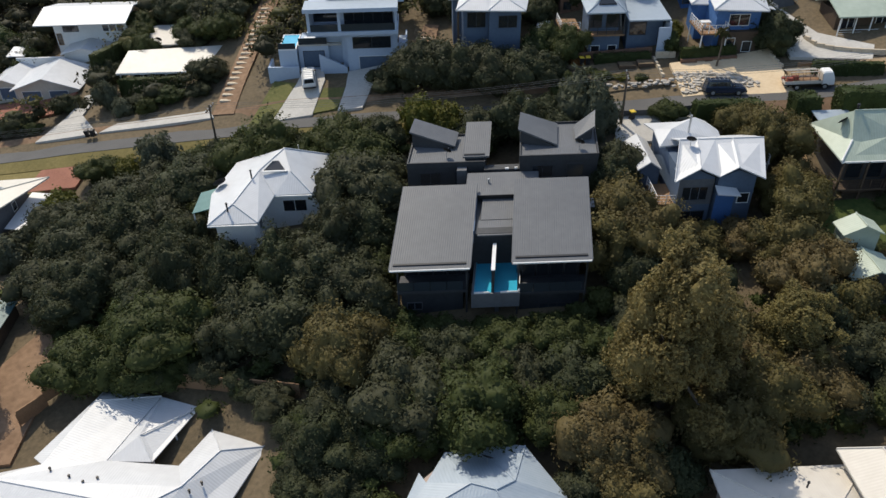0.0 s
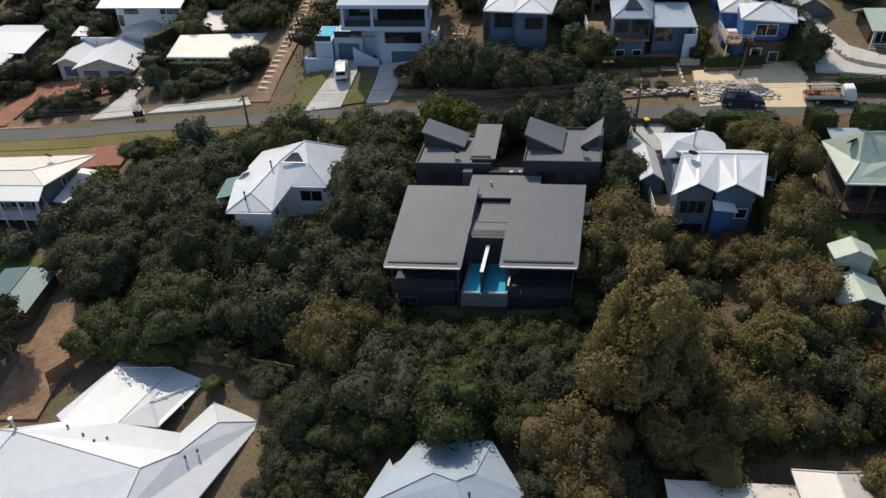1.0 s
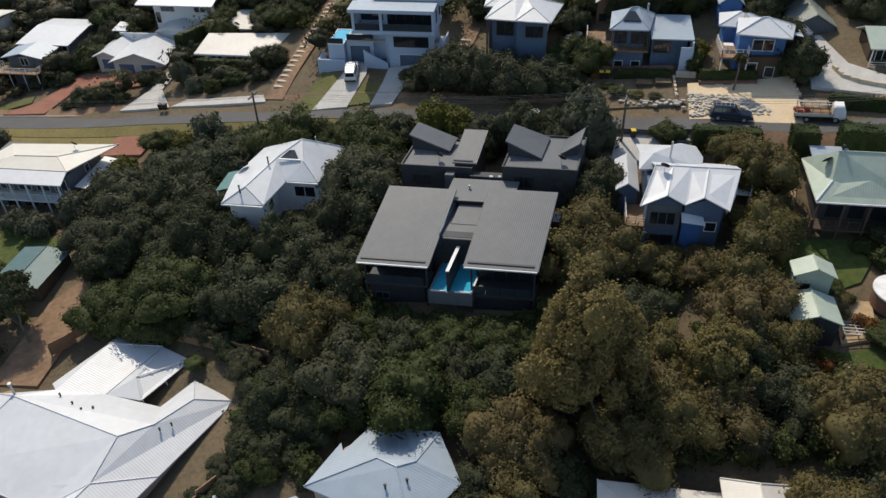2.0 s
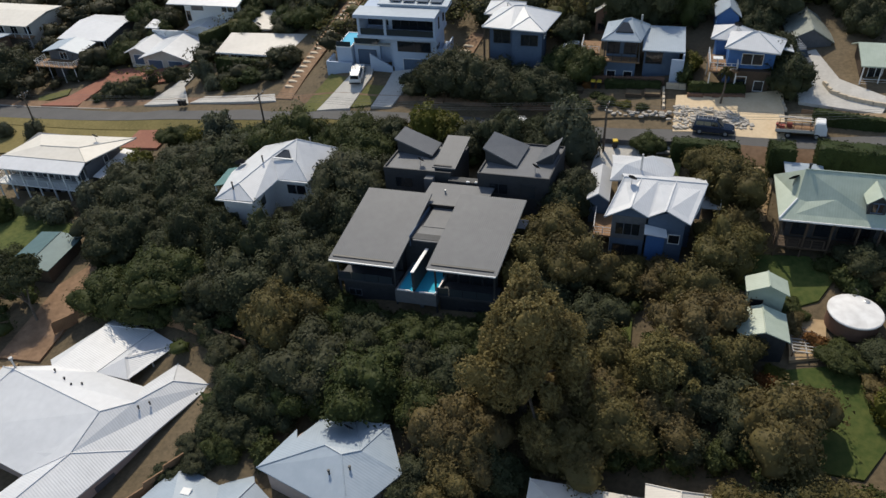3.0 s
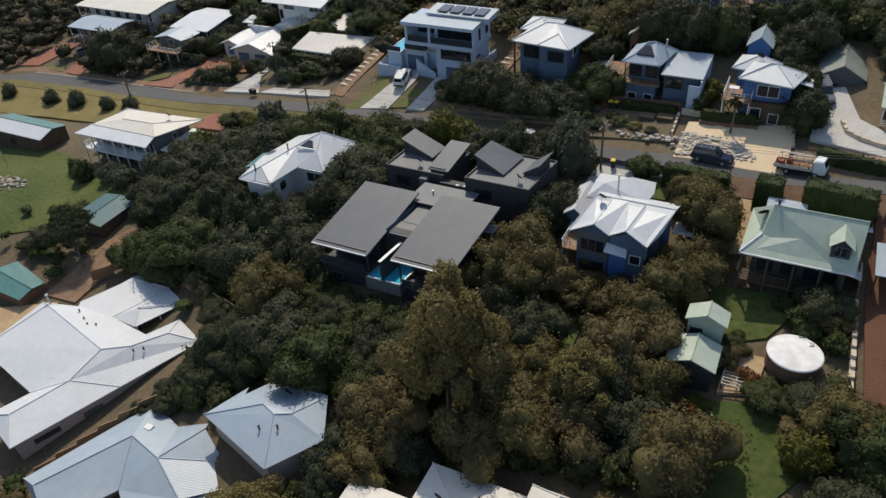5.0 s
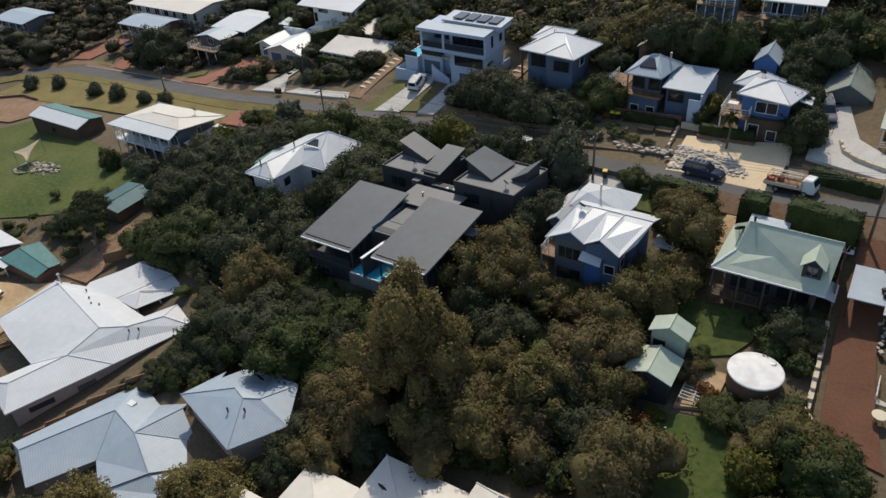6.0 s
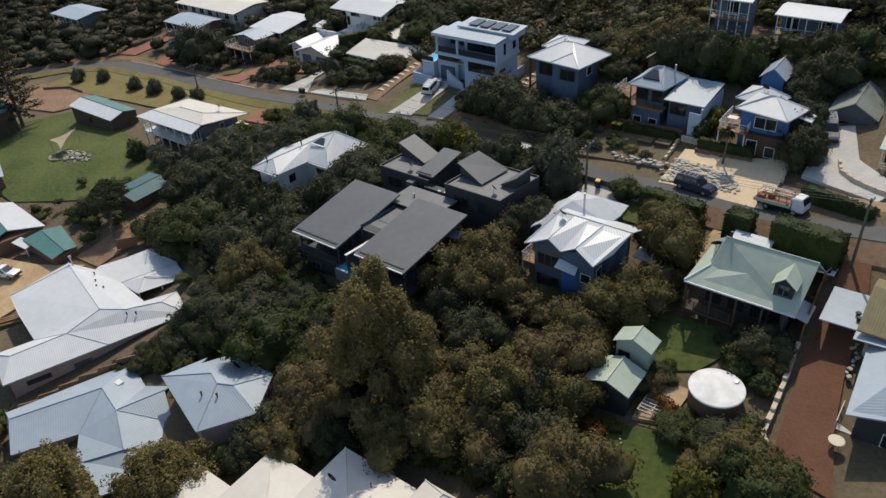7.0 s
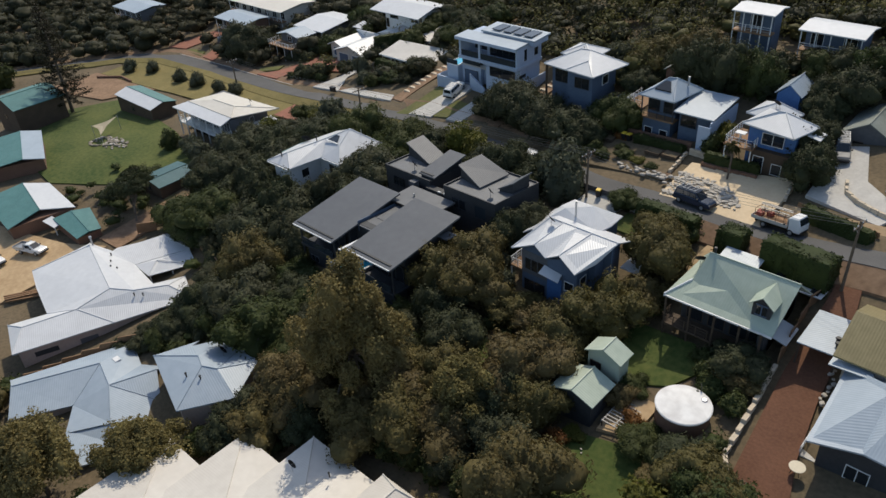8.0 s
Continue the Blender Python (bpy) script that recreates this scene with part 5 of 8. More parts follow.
# sheds and outbuildings
for nm, x0, x1, y0, y1, zb, ze, zr, wm, rm, al, lb in (
    ("garden_shed", 41.2, 45.8, -3.1, 0.8, 2.0, 5.75, 6.65, "charcoal", "green_roof", "y", "dark shed with a pale green gabled roof"),
    ("garden_shed", 42.0, 45.9, 1.2, 3.5, 4.0, 7.85, 8.8, "green_roof", "green_roof", "y", "pale green sheet-metal garden shed"),
    ("brick_barn", 23.3, 27.3, 48.6, 52.6, 16.0, 21.0, 22.4, "brick", "cream_roof", "y", "small brown barn with a cream gabled roof"),
    ("blue_shed", 39.6, 43.0, 46.6, 51.4, 16.5, 21.3, 22.7, "blue_wall", "pale_roof", "y", "tall bright blue shed with a pale gabled roof"),
    ("grey_barn", 48.8, 54.6, 44.2, 52.0, 15.5, 19.0, 20.7, "grey_wall", "shed_roof", "y", "grey barn with a grey-green gabled roof"),
    ("teal_shed", -46.6, -40.2, 2.0, 9.4, -2.2, 0.7, 1.1, "dark_timber", "slate_roof", "y", "dark timber shed with a slate-teal roof beside the lawn"),
    ("timber_lodge", -88.4, -73.4, 19.2, 25.4, -1.5, 2.6, 3.4, "dark_timber", "teal_roof", "x", "red-brown lodge with a teal and white gabled roof"),
    ("timber_lodge", -110.0, -98.0, 1.5, 12.5, -4.5, 2.0, 3.4, "dark_timber", "teal_roof", "y", "red-brown lodge with a teal gabled roof"),
):
    h = site(nm, (x0 + x1) / 2, (y0 + y1) / 2, lie((x0 + x1) / 2, (y0 + y1) / 2), lb, "shed" if "shed" in nm else "house")
    part("wall", gable_walls(bmesh.new(), x0 + 0.3, x1 - 0.3, y0 + 0.25, y1 - 0.25, zb - 0.8, ze - 0.08, zr - 0.2, al), M[wm], h)
    g2 = gable(x0, x1, y0, y1, ze, zr, al)
    if nm == "timber_lodge" and x0 != -110.0:
        i = 0 if al == "x" else 1
        roof(h, [g2[i]], "white_roof", 0.12)
        roof(h, [g2[1 - i]], rm, 0.12)
    else:
        roof(h, g2, rm, 0.12)
    capping(h, [(g2[0][2], g2[0][3])], rm)
    window(h, "s", (x0 + x1) / 2 - 0.8, y0 + 0.25, (zb + ze) / 2 - 0.3, 1.2, 1.2, 1, M["dark_timber"])

# lodges set askew below the lawn, each a low roof of two slopes over dark boards
for label, east, ridge, west, mats, drop in (
    ("red-brown lodge with a teal and grey sheet roof", ((-71.0, -4.7), (-84.5, 0.5)), ((-72.9, -7.9), (-86.5, -2.7)), ((-76.4, -14.2), (-90.0, -9.0)), ("pale_roof", "teal_roof"), (-2.4, -1.8, -2.9)),
    ("brown lodge with a broad teal roof and white sheets", ((-49.6, -9.3), (-61.9, -8.2)), ((-52.6, -13.8), (-64.6, -11.6)), ((-52.4, -19.4), (-66.4, -18.0)), ("white_roof", "teal_roof"), (-3.0, -2.4, -3.4)),
    ("brown outbuilding with a teal sheet roof", ((-40.0, -9.7), (-48.0, -7.7)), ((-40.2, -11.6), (-49.0, -10.4)), ((-40.5, -13.6), (-49.9, -13.2)), ("teal_roof", "teal_roof"), (-3.3, -3.0, -3.5)),
):
    h = level_site("timber_lodge", ridge[0][0], ridge[0][1], drop[2] - 3.2, label, "house")
    e0, e1, r0, r1, w0, w1 = [(*p, z) for pair, z in zip((east, ridge, west), drop) for p in pair]
    roof(h, [[r0, e0, e1, r1]], mats[0], 0.14)
    roof(h, [[w0, r0, r1, w1]], mats[1], 0.14)
    capping(h, [(r0, r1)], mats[1])
    mid = (Vector(e0) + Vector(e1) + Vector(w0) + Vector(w1)) / 4
    ring_ = [(mid.lerp(Vector(p), 0.93).x, mid.lerp(Vector(p), 0.93).y) for p in (w0, e0, e1, w1)]
    part("wall", prism(bmesh.new(), ring_, drop[2] - 4.5, [drop[2] - 0.2, drop[0] - 0.2, drop[0] - 0.2, drop[2] - 0.2]), M["brick"], h)
h = level_site("sheet_awning", -50, -14, -6.0, "small white sheet-metal awning between the lodges", "awning")
roof(h, [[(-50.6, -14.6, -3.5), (-47.4, -14.2, -3.8), (-47.9, -12.4, -3.8), (-50.9, -12.9, -3.5)]], "white_roof", 0.1)
posts(h, [(-47.8, -14.0), (-48.1, -12.8)], -8.0, -3.9, "trim")

# far houses up the hill
for x0, x1, y0, y1, zb, ze, dz, wm, rm, lb in (
    (37.6, 46.0, 57.0, 63.0, 21.5, 27.0, 0.4, "slate_blue", "white_roof", "long verandah house with a white sheet roof"),
    (28.8, 34.8, 55.6, 60.6, 22.5, 28.7, 0.35, "slate_blue", "white_roof", "two-storey slate house with a white roof"),
    (-83.6, -72.8, 64.9, 78.0, 5.0, 10.2, 0.7, "grey_wall", "white_roof", "grey house with a long white roof"),
    (-117.0, -93.5, 68.5, 80.5, 6.0, 11.8, 0.6, "cream_wall", "cream_roof", "long house with a cream sheet roof"),
    (-110.5, -97.0, 59.6, 68.0, 4.0, 9.4, 0.5, "brick", "pale_roof", "brown house with a pale grey roof"),
    (-157.0, -143.5, 54.5, 64.5, 2.0, 7.6, 0.6, "grey_wall", "pale_roof", "grey house far down the street"),
    (56.2, 65.0, 36.0, 43.0, 14.0, 18.6, 1.3, "dark_timber", "green_roof", "timber cabin with a pale green roof"),
):
    h = site("far_house", (x0 + x1) / 2, (y0 + y1) / 2, lie((x0 + x1) / 2, (y0 + y1) / 2), lb, "house")
    wall(h, x0 + 0.6, x1 - 0.6, y0 + 1.8, y1 - 0.5, zb - 2.0, ze - 0.1, wm)
    roof(h, gable(x0, x1, y0, y1, ze, ze + dz, "x", 0.6), rm)
    n = int((x1 - x0) / 3)
    for k in range(n):
        window(h, "s", x0 + (x1 - x0) * (k + 0.5) / n, y0 + 1.8, ze - 2.5, 1.7, 1.9, 2)
    part("deck", boxes((x0 + 0.3, x1 - 0.3, y0 + 0.2, y0 + 1.8, ze - 2.9, ze - 2.7)), M["timber"], h)
    railing(h, [(x0 + 0.4, y0 + 0.3), (x1 - 0.4, y0 + 0.3)], ze - 2.7, 0.9, 1.8)
    posts(h, [(x0 + 0.4 + (x1 - x0 - 0.8) * k / 4, y0 + 0.3) for k in range(5)], zb - 3, ze - 0.05, "trim")
h = site("deck_house", -79, 61, lie(-79, 61), "dark house with a white-railed timber deck", "house")
wall(h, -82.2, -75.4, 60.0, 64.4, 1.0, 9.0, "grey_wall")
roof(h, gable(-83.0, -74.6, 59.2, 64.8, 9.0, 9.9), "pale_roof")
part("deck", boxes((-83.4, -74.6, 56.6, 59.98, 7.0, 7.2)), M["timber"], h)
railing(h, [(-83.3, 59.9), (-83.3, 56.7), (-74.7, 56.7), (-74.7, 59.9)], 7.2, 1.0, 1.1)
posts(h, [(-83.2, 56.8), (-80.4, 56.8), (-77.6, 56.8), (-74.8, 56.8)], 1.0, 7.0, "trim")
window(h, "s", -79.0, 60.0, 7.3, 1.6, 1.5, 2)

# houses beside the brown drive in the east
h = site("carport", 59.2, 13.6, lie(59.2, 13.6), "open carport with a pale grey sheet roof", "carport")
roof(h, skillion(57.5, 61.0, 11.0, 16.4, 10.8, 10.9, 11.1, 11.0), "pale_roof", 0.12)
posts(h, [(57.7, 11.2), (57.7, 16.2), (60.8, 11.2), (60.8, 16.2)], 7.0, 10.75, "dark_timber", 0.08)
vent(h, 60.3, 13.0, 10.9, 0.18, 0.35, M["black"])
vent(h, 60.5, 12.3, 10.9, 0.18, 0.35, M["black"])
h = site("olive_roof_house", 66, 15, lie(66, 15), "house with an olive-brown sheet roof", "house")
wall(h, 61.6, 72.0, 10.8, 18.0, 5.0, 11.3, "cream_wall")
roof(h, gable(60.7, 73.0, 10.2, 19.0, 11.4, 13.4, "x"), "olive_roof")
h = site("pale_blue_house", 68, 7, lie(68, 7), "dark house with a pale blue-grey hipped sheet roof", "house")
wall(h, 63.0, 76.0, 2.4, 11.4, 2.0, 9.2, "charcoal")
roof(h, [[(62.2, 0.9, 9.4), (66.0, 2.2, 9.4), (67.4, 6.6, 11.4), (66.0, 8.4, 11.4), (61.8, 11.4, 9.4)], [(66.0, 2.2, 9.4), (77.0, 1.6, 9.4), (73.0, 6.8, 11.6), (67.4, 6.6, 11.4)], [(77.0, 1.6, 9.4), (77.0, 12.6, 9.4), (73.0, 6.8, 11.6)], [(77.0, 12.6, 9.4), (61.8, 11.4, 9.4), (66.0, 8.4, 11.4), (67.4, 6.6, 11.4), (73.0, 6.8, 11.6)]], "pale_roof")
roof(h, skillion(60.6, 64.0, 9.8, 11.38, 10.0, 10.2, 10.2, 10.0), "pale_roof", 0.1, "link_roof")
window(h, "w", 63.0, 4.0, 6.2, 1.6, 2.0, 1)
part("porch", boxes((61.6, 63.0, 2.6, 5.4, 4.0, 5.9)), M["concrete"], h)
railing(h, [(61.7, 2.7), (61.7, 5.3)], 5.9, 0.9, 0.9)
window(h, "s", 66.0, 2.4, 6.0, 1.8, 1.5, 2)

# ---------------------------------------------------------------- trees
rng = np.random.default_rng(5)


def ico(level=1):
    bm = bmesh.new()
    bmesh.ops.create_icosphere(bm, subdivisions=level, radius=1.0)
    v = np.array([p.co[:] for p in bm.verts])
    f = np.array([[q.index for q in p.verts] for p in bm.faces])
    bm.free()
    return v, f


ICOS = {k: ico(k + 1) for k in (1, 2, 3)}


def leaf_tris(p, nrm, size, scatter):
    """One small leaf spray, a triangle, at each point, lying roughly along the surface of the crown."""
    n = len(p)
    d = nrm + rng.normal(scale=scatter, size=(n, 3))
    d /= np.linalg.norm(d, axis=1)[:, None]
    t = np.cross(d, rng.normal(size=(n, 3)))
    t /= np.linalg.norm(t, axis=1)[:, None]
    b = np.cross(d, t)
    s = size * rng.uniform(0.55, 1.35, (n, 1))
    return np.stack([p - t * s * 0.55 - b * s * 0.28, p + t * s * 0.62, p - t * s * 0.2 + b * s * 0.55], 1).reshape(-1, 3)


def lobed(centre, radii, lumps, leaves, size, depth=0.22, low=-0.5, core=0.93, level=3, scatter=0.4):
    """A crown of rounded lobes: a lumpy shell and the leaf sprays that clothe it."""
    centre, radii = np.array(centre), np.array(radii)
    k = np.arange(lumps) + 0.5
    z = 1 - (1 - low) * k / lumps
    a = 2.39996 * k + rng.normal(scale=0.35, size=lumps)
    r = np.sqrt(np.maximum(0, 1 - z * z))
    hub = np.stack([r * np.cos(a), r * np.sin(a), z], 1) + rng.normal(scale=0.09, size=(lumps, 3))
    hub /= np.linalg.norm(hub, axis=1)[:, None]
    push = rng.uniform(0.3, 1.5, lumps)
    reach = 1.75 * math.sqrt(2 * (1 - low) / lumps)
    ph = rng.uniform(0, 6.28, 3)

    def shape(d):
        ang = np.arccos(np.clip(d @ hub.T, -1, 1))
        lump = np.sqrt(np.maximum(0, 1 - (ang / reach) ** 2)) * push
        best = lump.argmax(1)
        az = np.arctan2(d[:, 1], d[:, 0])
        wide = 1 + 0.11 * np.sin(2 * az + ph[0]) + 0.08 * np.sin(3 * az + ph[1])
        return (1 - depth + depth * lump.max(1)) * wide, best

    v0, f0 = ICOS[level]
    R, _ = shape(v0)
    shell = v0 * R[:, None] * core * radii
    shell *= rng.uniform(0.95, 1.04, (len(shell), 1))
    d = rng.normal(size=(leaves, 3))
    d[:, 2] = np.where(d[:, 2] < low * np.linalg.norm(d, axis=1), -d[:, 2], d[:, 2])
    d /= np.linalg.norm(d, axis=1)[:, None]
    R, best = shape(d)
    p = d * R[:, None] * radii
    nrm = p - hub[best] * radii * 0.62
    nrm /= np.linalg.norm(nrm, axis=1)[:, None]
    # tufts a hand or two deep, and a few sprigs that stand clear of the outline
    w = rng.normal(size=(4, 3))
    w = w / np.linalg.norm(w, axis=1)[:, None] * (2.3 / size)
    tuft = np.sin(p @ w[0] + ph[0]) + np.sin(p @ w[1] + ph[1]) + np.sin(p @ w[2] + ph[2])
    mean = radii.mean()
    off = (0.055 + 0.02 * mean) * tuft + rng.normal(scale=0.08, size=leaves) + np.where(rng.random(leaves) < 0.07, rng.uniform(0.08, 0.32, leaves), 0)
    p = p * (1 + off / mean)[:, None]
    q = leaf_tris(p, nrm, size, scatter)
    return np.concatenate([shell, q]) + centre, f0, leaves


def joined(masses):
    verts, faces, base = [], [], 0
    for v, f0, n in masses:
        verts.append(v)
        faces += (f0 + base).tolist()
        faces += (np.arange(3 * n).reshape(n, 3) + base + len(v) - 3 * n).tolist()
        base += len(v)
    return np.concatenate(verts), faces


def leaf_mass(clumps, leaves, size, flat=0.8, core=0.76):
    """Crowns of far scrub: for every clump (x, y, z, r) a ragged core and many leaf sprays round it."""
    verts, faces, base = [], [], 0
    for x, y, z, r in clumps:
        c = np.array((x, y, z))
        form = np.array((rng.uniform(0.8, 1.3), rng.uniform(0.8, 1.3), flat * rng.uniform(0.65, 1.1)))
        v = ICOS[1][0] * (r * core * rng.uniform(0.65, 1.2, (42, 1))) * form + c
        d = rng.normal(size=(leaves, 3))
        d[:, 2] = np.abs(d[:, 2]) * np.where(rng.random(leaves) < 0.8, 1, -1)
        d /= np.linalg.norm(d, axis=1)[:, None]
        q = leaf_tris(c + d * (r * rng.uniform(0.72, 1.18, (leaves, 1))) * form, d, size, 0.55)
        verts += [v, q]
        faces += (ICOS[1][1] + base).tolist()
        faces += (np.arange(3 * leaves).reshape(leaves, 3) + base + 42).tolist()
        base += 42 + 3 * leaves
    return np.concatenate(verts), faces


def mass_object(name, v, f, mat, parent):
    me = bpy.data.meshes.new(name)
    me.from_pydata(v.tolist(), [], f)
    me.materials.append(mat)
    me.update()
    me.shade_smooth()
    ob = new(name, me)
    if parent is not None:
        ob.parent = parent
    return ob


def trunk_part(parent, height, radius, limbs, lean=0.0):
    """A tapered, slightly bent trunk that forks into limbs ending at the given points."""
    bm = bmesh.new()
    fork = Vector((lean, 0.1, height))
    mid = Vector((lean * 0.35 + 0.08, -0.06, height * 0.55))
    rod(bm, (0, 0, -0.8), mid, radius * 1.25, radius * 0.9, 8)
    rod(bm, mid, fork, radius * 0.9, radius * 0.7, 8)
    for p in limbs:
        p = Vector(p)
        k = fork.lerp(p, 0.5) + Vector((0, 0, 0.25))
        rod(bm, fork, k, radius * 0.55, radius * 0.34, 6)
        rod(bm, k, p, radius * 0.34, radius * 0.12, 6)
    return part("trunk", bm, M["bark"], parent)


def dome_tree(name, label, rad, tall, lumps, leaves, size, mat, low=-0.5, level=3, depth=0.42):
    """A broad-crowned tree: a low lobed dome of leaves with side domes, on a forked trunk."""
    ob = thing(name, 0, 0, -500, label, "tree" if tall > 3 else "shrub")
    up = tall / (1 - low)
    masses = [lobed((0, 0, tall - up), (rad * 0.8, rad * 0.8, up), lumps, int(leaves * 0.5), size, depth, low, 0.88, level)]
    a0 = rng.uniform(0, 6.28)
    for k in range(4 if level == 3 else 2):
        a = a0 + k * 1.57 + rng.normal(scale=0.4)
        q, s = rad * rng.uniform(0.5, 0.72), rng.uniform(0.42, 0.62)
        h = tall * rng.uniform(0.62, 0.98)
        masses.append(lobed((q * math.cos(a), q * math.sin(a), h - rad * s * 0.8), (rad * s, rad * s, rad * s * 0.8), max(7, lumps // 3), int(leaves * 0.2), size, depth, -0.6, 0.88, 2))
    v, f = joined(masses)
    mass_object("crown", v, f, mat, ob)
    tips = [(rad * 0.6 * math.cos(q), rad * 0.6 * math.sin(q), tall * 0.55) for q in (0.3, 1.5, 2.8, 4.0, 5.2)]
    trunk_part(ob, tall * 0.3, 0.05 * tall ** 0.7 + 0.03, tips, rng.normal(scale=0.2))
    return ob


def gum_tree(name, label, rad, tall, heads, leaves, size, mat, spread=0.62, floor=0.34):
    """A tall gum: several leaders, each with its own cloud of leaves and sky between."""
    ob = thing(name, 0, 0, -500, label, "tree")
    masses, tips = [], []
    for k in range(heads):
        u = (k + 0.5) / heads
        a = 2.39996 * k + rng.normal(scale=0.25)
        q = rad * spread * math.sqrt(u) * rng.uniform(0.5, 1.2)
        h = tall * (0.94 - (0.94 - floor) * u ** 1.2) * rng.uniform(0.82, 1.04)
        r = rad * rng.uniform(0.18, 0.34)
        c = (q * math.cos(a), q * math.sin(a), h - r * 0.6)
        masses.append(lobed(c, (r * rng.uniform(0.8, 1.15), r * rng.uniform(0.8, 1.15), r * rng.uniform(1.0, 1.75)), 11, leaves, size, 0.55, -0.8, 0.62, 2, 0.8))
        tips.append(c)
    v, f = joined(masses)
    mass_object("crown", v, f, mat, ob)
    trunk_part(ob, tall * 0.32, 0.045 * tall ** 0.8, tips[::2], 0.3)
    return ob


PROTO = {
    "scrub": [dome_tree("scrub_tree", "dense dark green coastal scrub tree", 3.7, 5.2, 64, 3900, 0.24, M["leaf_dark"]) for _ in range(4)],
    "green": [dome_tree("leafy_tree", "dense mid-green leafy tree on the slope", 3.7, 5.4, 60, 3900, 0.24, M["leaf_green"]) for _ in range(3)],
    "olive": [dome_tree("olive_tree", "broad olive-brown scrub tree with a loose crown", 3.9, 6.2, 60, 3900, 0.25, M["leaf_olive"], -0.55, 3, 0.48) for _ in range(3)],
    "grey": [dome_tree("grey_shrub", "dense grey-green coastal shrub with fine leaves", 2.1, 2.8, 18, 1500, 0.28, M["leaf_grey"], -0.4, 2) for _ in range(2)],
    "bush": [dome_tree("round_bush", "rounded dark green garden bush", 1.6, 2.6, 14, 1100, 0.26, M["leaf_green"], -0.5, 2) for _ in range(2)],
    "yellow": [dome_tree("yellow_green_shrub", "bright yellow-green leafy garden shrub", 2.1, 3.3, 18, 1500, 0.28, M["leaf_yellow"], -0.45, 2) for _ in range(2)],
    "rust": [dome_tree("rusty_shrub", "low rusty orange garden shrub with dry leaves", 1.2, 1.3, 9, 520, 0.22, M["leaf_rust"], -0.4, 2)],
    "gum": [gum_tree("gum_tree", "tall open olive-brown gum tree with dense foliage", 5.0, 13.5, 36, 1150, 0.29, M["leaf_gum"], 0.92, 0.36) for _ in range(2)],
    "tall": [gum_tree("gum_tree", "tall columnar olive-brown gum tree with clumped foliage", 5.4, 17.0, 34, 1800, 0.24, M["leaf_gum"], 0.9, 0.22)],
    "lacy": [gum_tree("gum_tree", "spreading olive gum with pale bare limbs", 5.6, 9.0, 32, 800, 0.26, M["leaf_gum"], 0.8, 0.6)],
}
GROUPS = {"scrub": "scrub trees", "green": "leafy trees", "olive": "olive trees", "grey": "grey shrubs", "bush": "garden bushes", "yellow": "yellow-green shrubs", "rust": "rusty shrubs", "gum": "gum trees", "tall": "gum trees", "lacy": "gum trees"}
PLANTED = []


def plant(kind, x, y, k=1.0, tall=1.0, z=None):
    protos = PROTO[kind]
    ob = protos[int(rng.integers(len(protos)))]
    z = lie(x, y) if z is None else z
    m = pose(x, y, z - 0.1, 0, 0, float(rng.uniform(0, 360))) @ Matrix.Diagonal((k, k, k * tall, 1))
    o = copy_thing(ob, m)
    tagged(o, "", "", GROUPS[kind])
    PLANTED.append((x, y, k))
    return o


# keep clear of roofs and walls, the street and the open yards
bpy.context.view_layer.update()
CLEAR = []
for o in list(scene.objects):
    if o.type == "MESH" and o.parent is not None and o.name.split(".")[0] in ("roof", "wall", "patio_roof", "deck", "pool_wall"):
        c = [o.matrix_world @ Vector(b) for b in o.bound_box]
        CLEAR.append((min(p.x for p in c), max(p.x for p in c), min(p.y for p in c), max(p.y for p in c)))
CLEAR += [(36.4, 42.0, 43.8, 47.0), (-42.0, -29.0, 51.0, 55.0), (-56.0, -46.0, 60.0, 67.0), (-13.0, -8.5, 9.5, 14.0), (-21.0, -10.5, 29.0, 33.5), (38.0, 40.5, 9.0, 12.0)]
OPEN = [o for o in scene.objects if o.get("kind") == "structure" and o.name.split("_")[0] in ("driveway", "lawn", "parking", "path", "paving", "bare", "garden")]
OPEN_BOX = []
for o in OPEN:
    c = [o.matrix_world @ v.co for v in o.data.vertices]
    OPEN_BOX.append(np.array([(p.x, p.y) for p in c]))


def road_y(x):
    return float(np.interp(x, [p[0] for p in ROAD], [p[1] for p in ROAD]))


def free(x, y, r, gap=0.0, open_gap=0.6):
    if any(x0 - r - gap < x < x1 + r + gap and y0 - r - gap < y < y1 + r + gap for x0, x1, y0, y1 in CLEAR):
        return False
    if (x - 52) ** 2 + (y - 1.75) ** 2 < (r + 2.4) ** 2:
        return False
    if abs(y - road_y(x)) < 3.0 + r:
        return False
    for pts in OPEN_BOX:
        if ((pts - (x, y)) ** 2).sum(1).min() < (r * open_gap + 0.6) ** 2:
            return False
    return True


def grove(x0, x1, y0, y1, space, kinds, size=(0.8, 1.15), tall=(0.85, 1.15), gap=-0.9, tries=1.0):
    """Fills a stretch with trees that keep their distance from each other and from what is built."""
    n = int((x1 - x0) * (y1 - y0) / space ** 2 * 5 * tries)
    for _ in range(n):
        x, y = float(rng.uniform(x0, x1)), float(rng.uniform(y0, y1))
        k = float(rng.uniform(*size))
        kind = kinds[int(rng.integers(len(kinds)))]
        r = {"scrub": 2.8, "green": 2.8, "olive": 3.0, "grey": 1.8, "bush": 1.4, "yellow": 1.9, "gum": 4.0, "lacy": 4.5}[kind] * k
        if any((x - a) ** 2 + (y - b) ** 2 < (space * 0.5 * (k + c)) ** 2 for a, b, c in PLANTED):
            continue
        if free(x, y, r, gap):
            plant(kind, x, y, k, float(rng.uniform(*tall)))


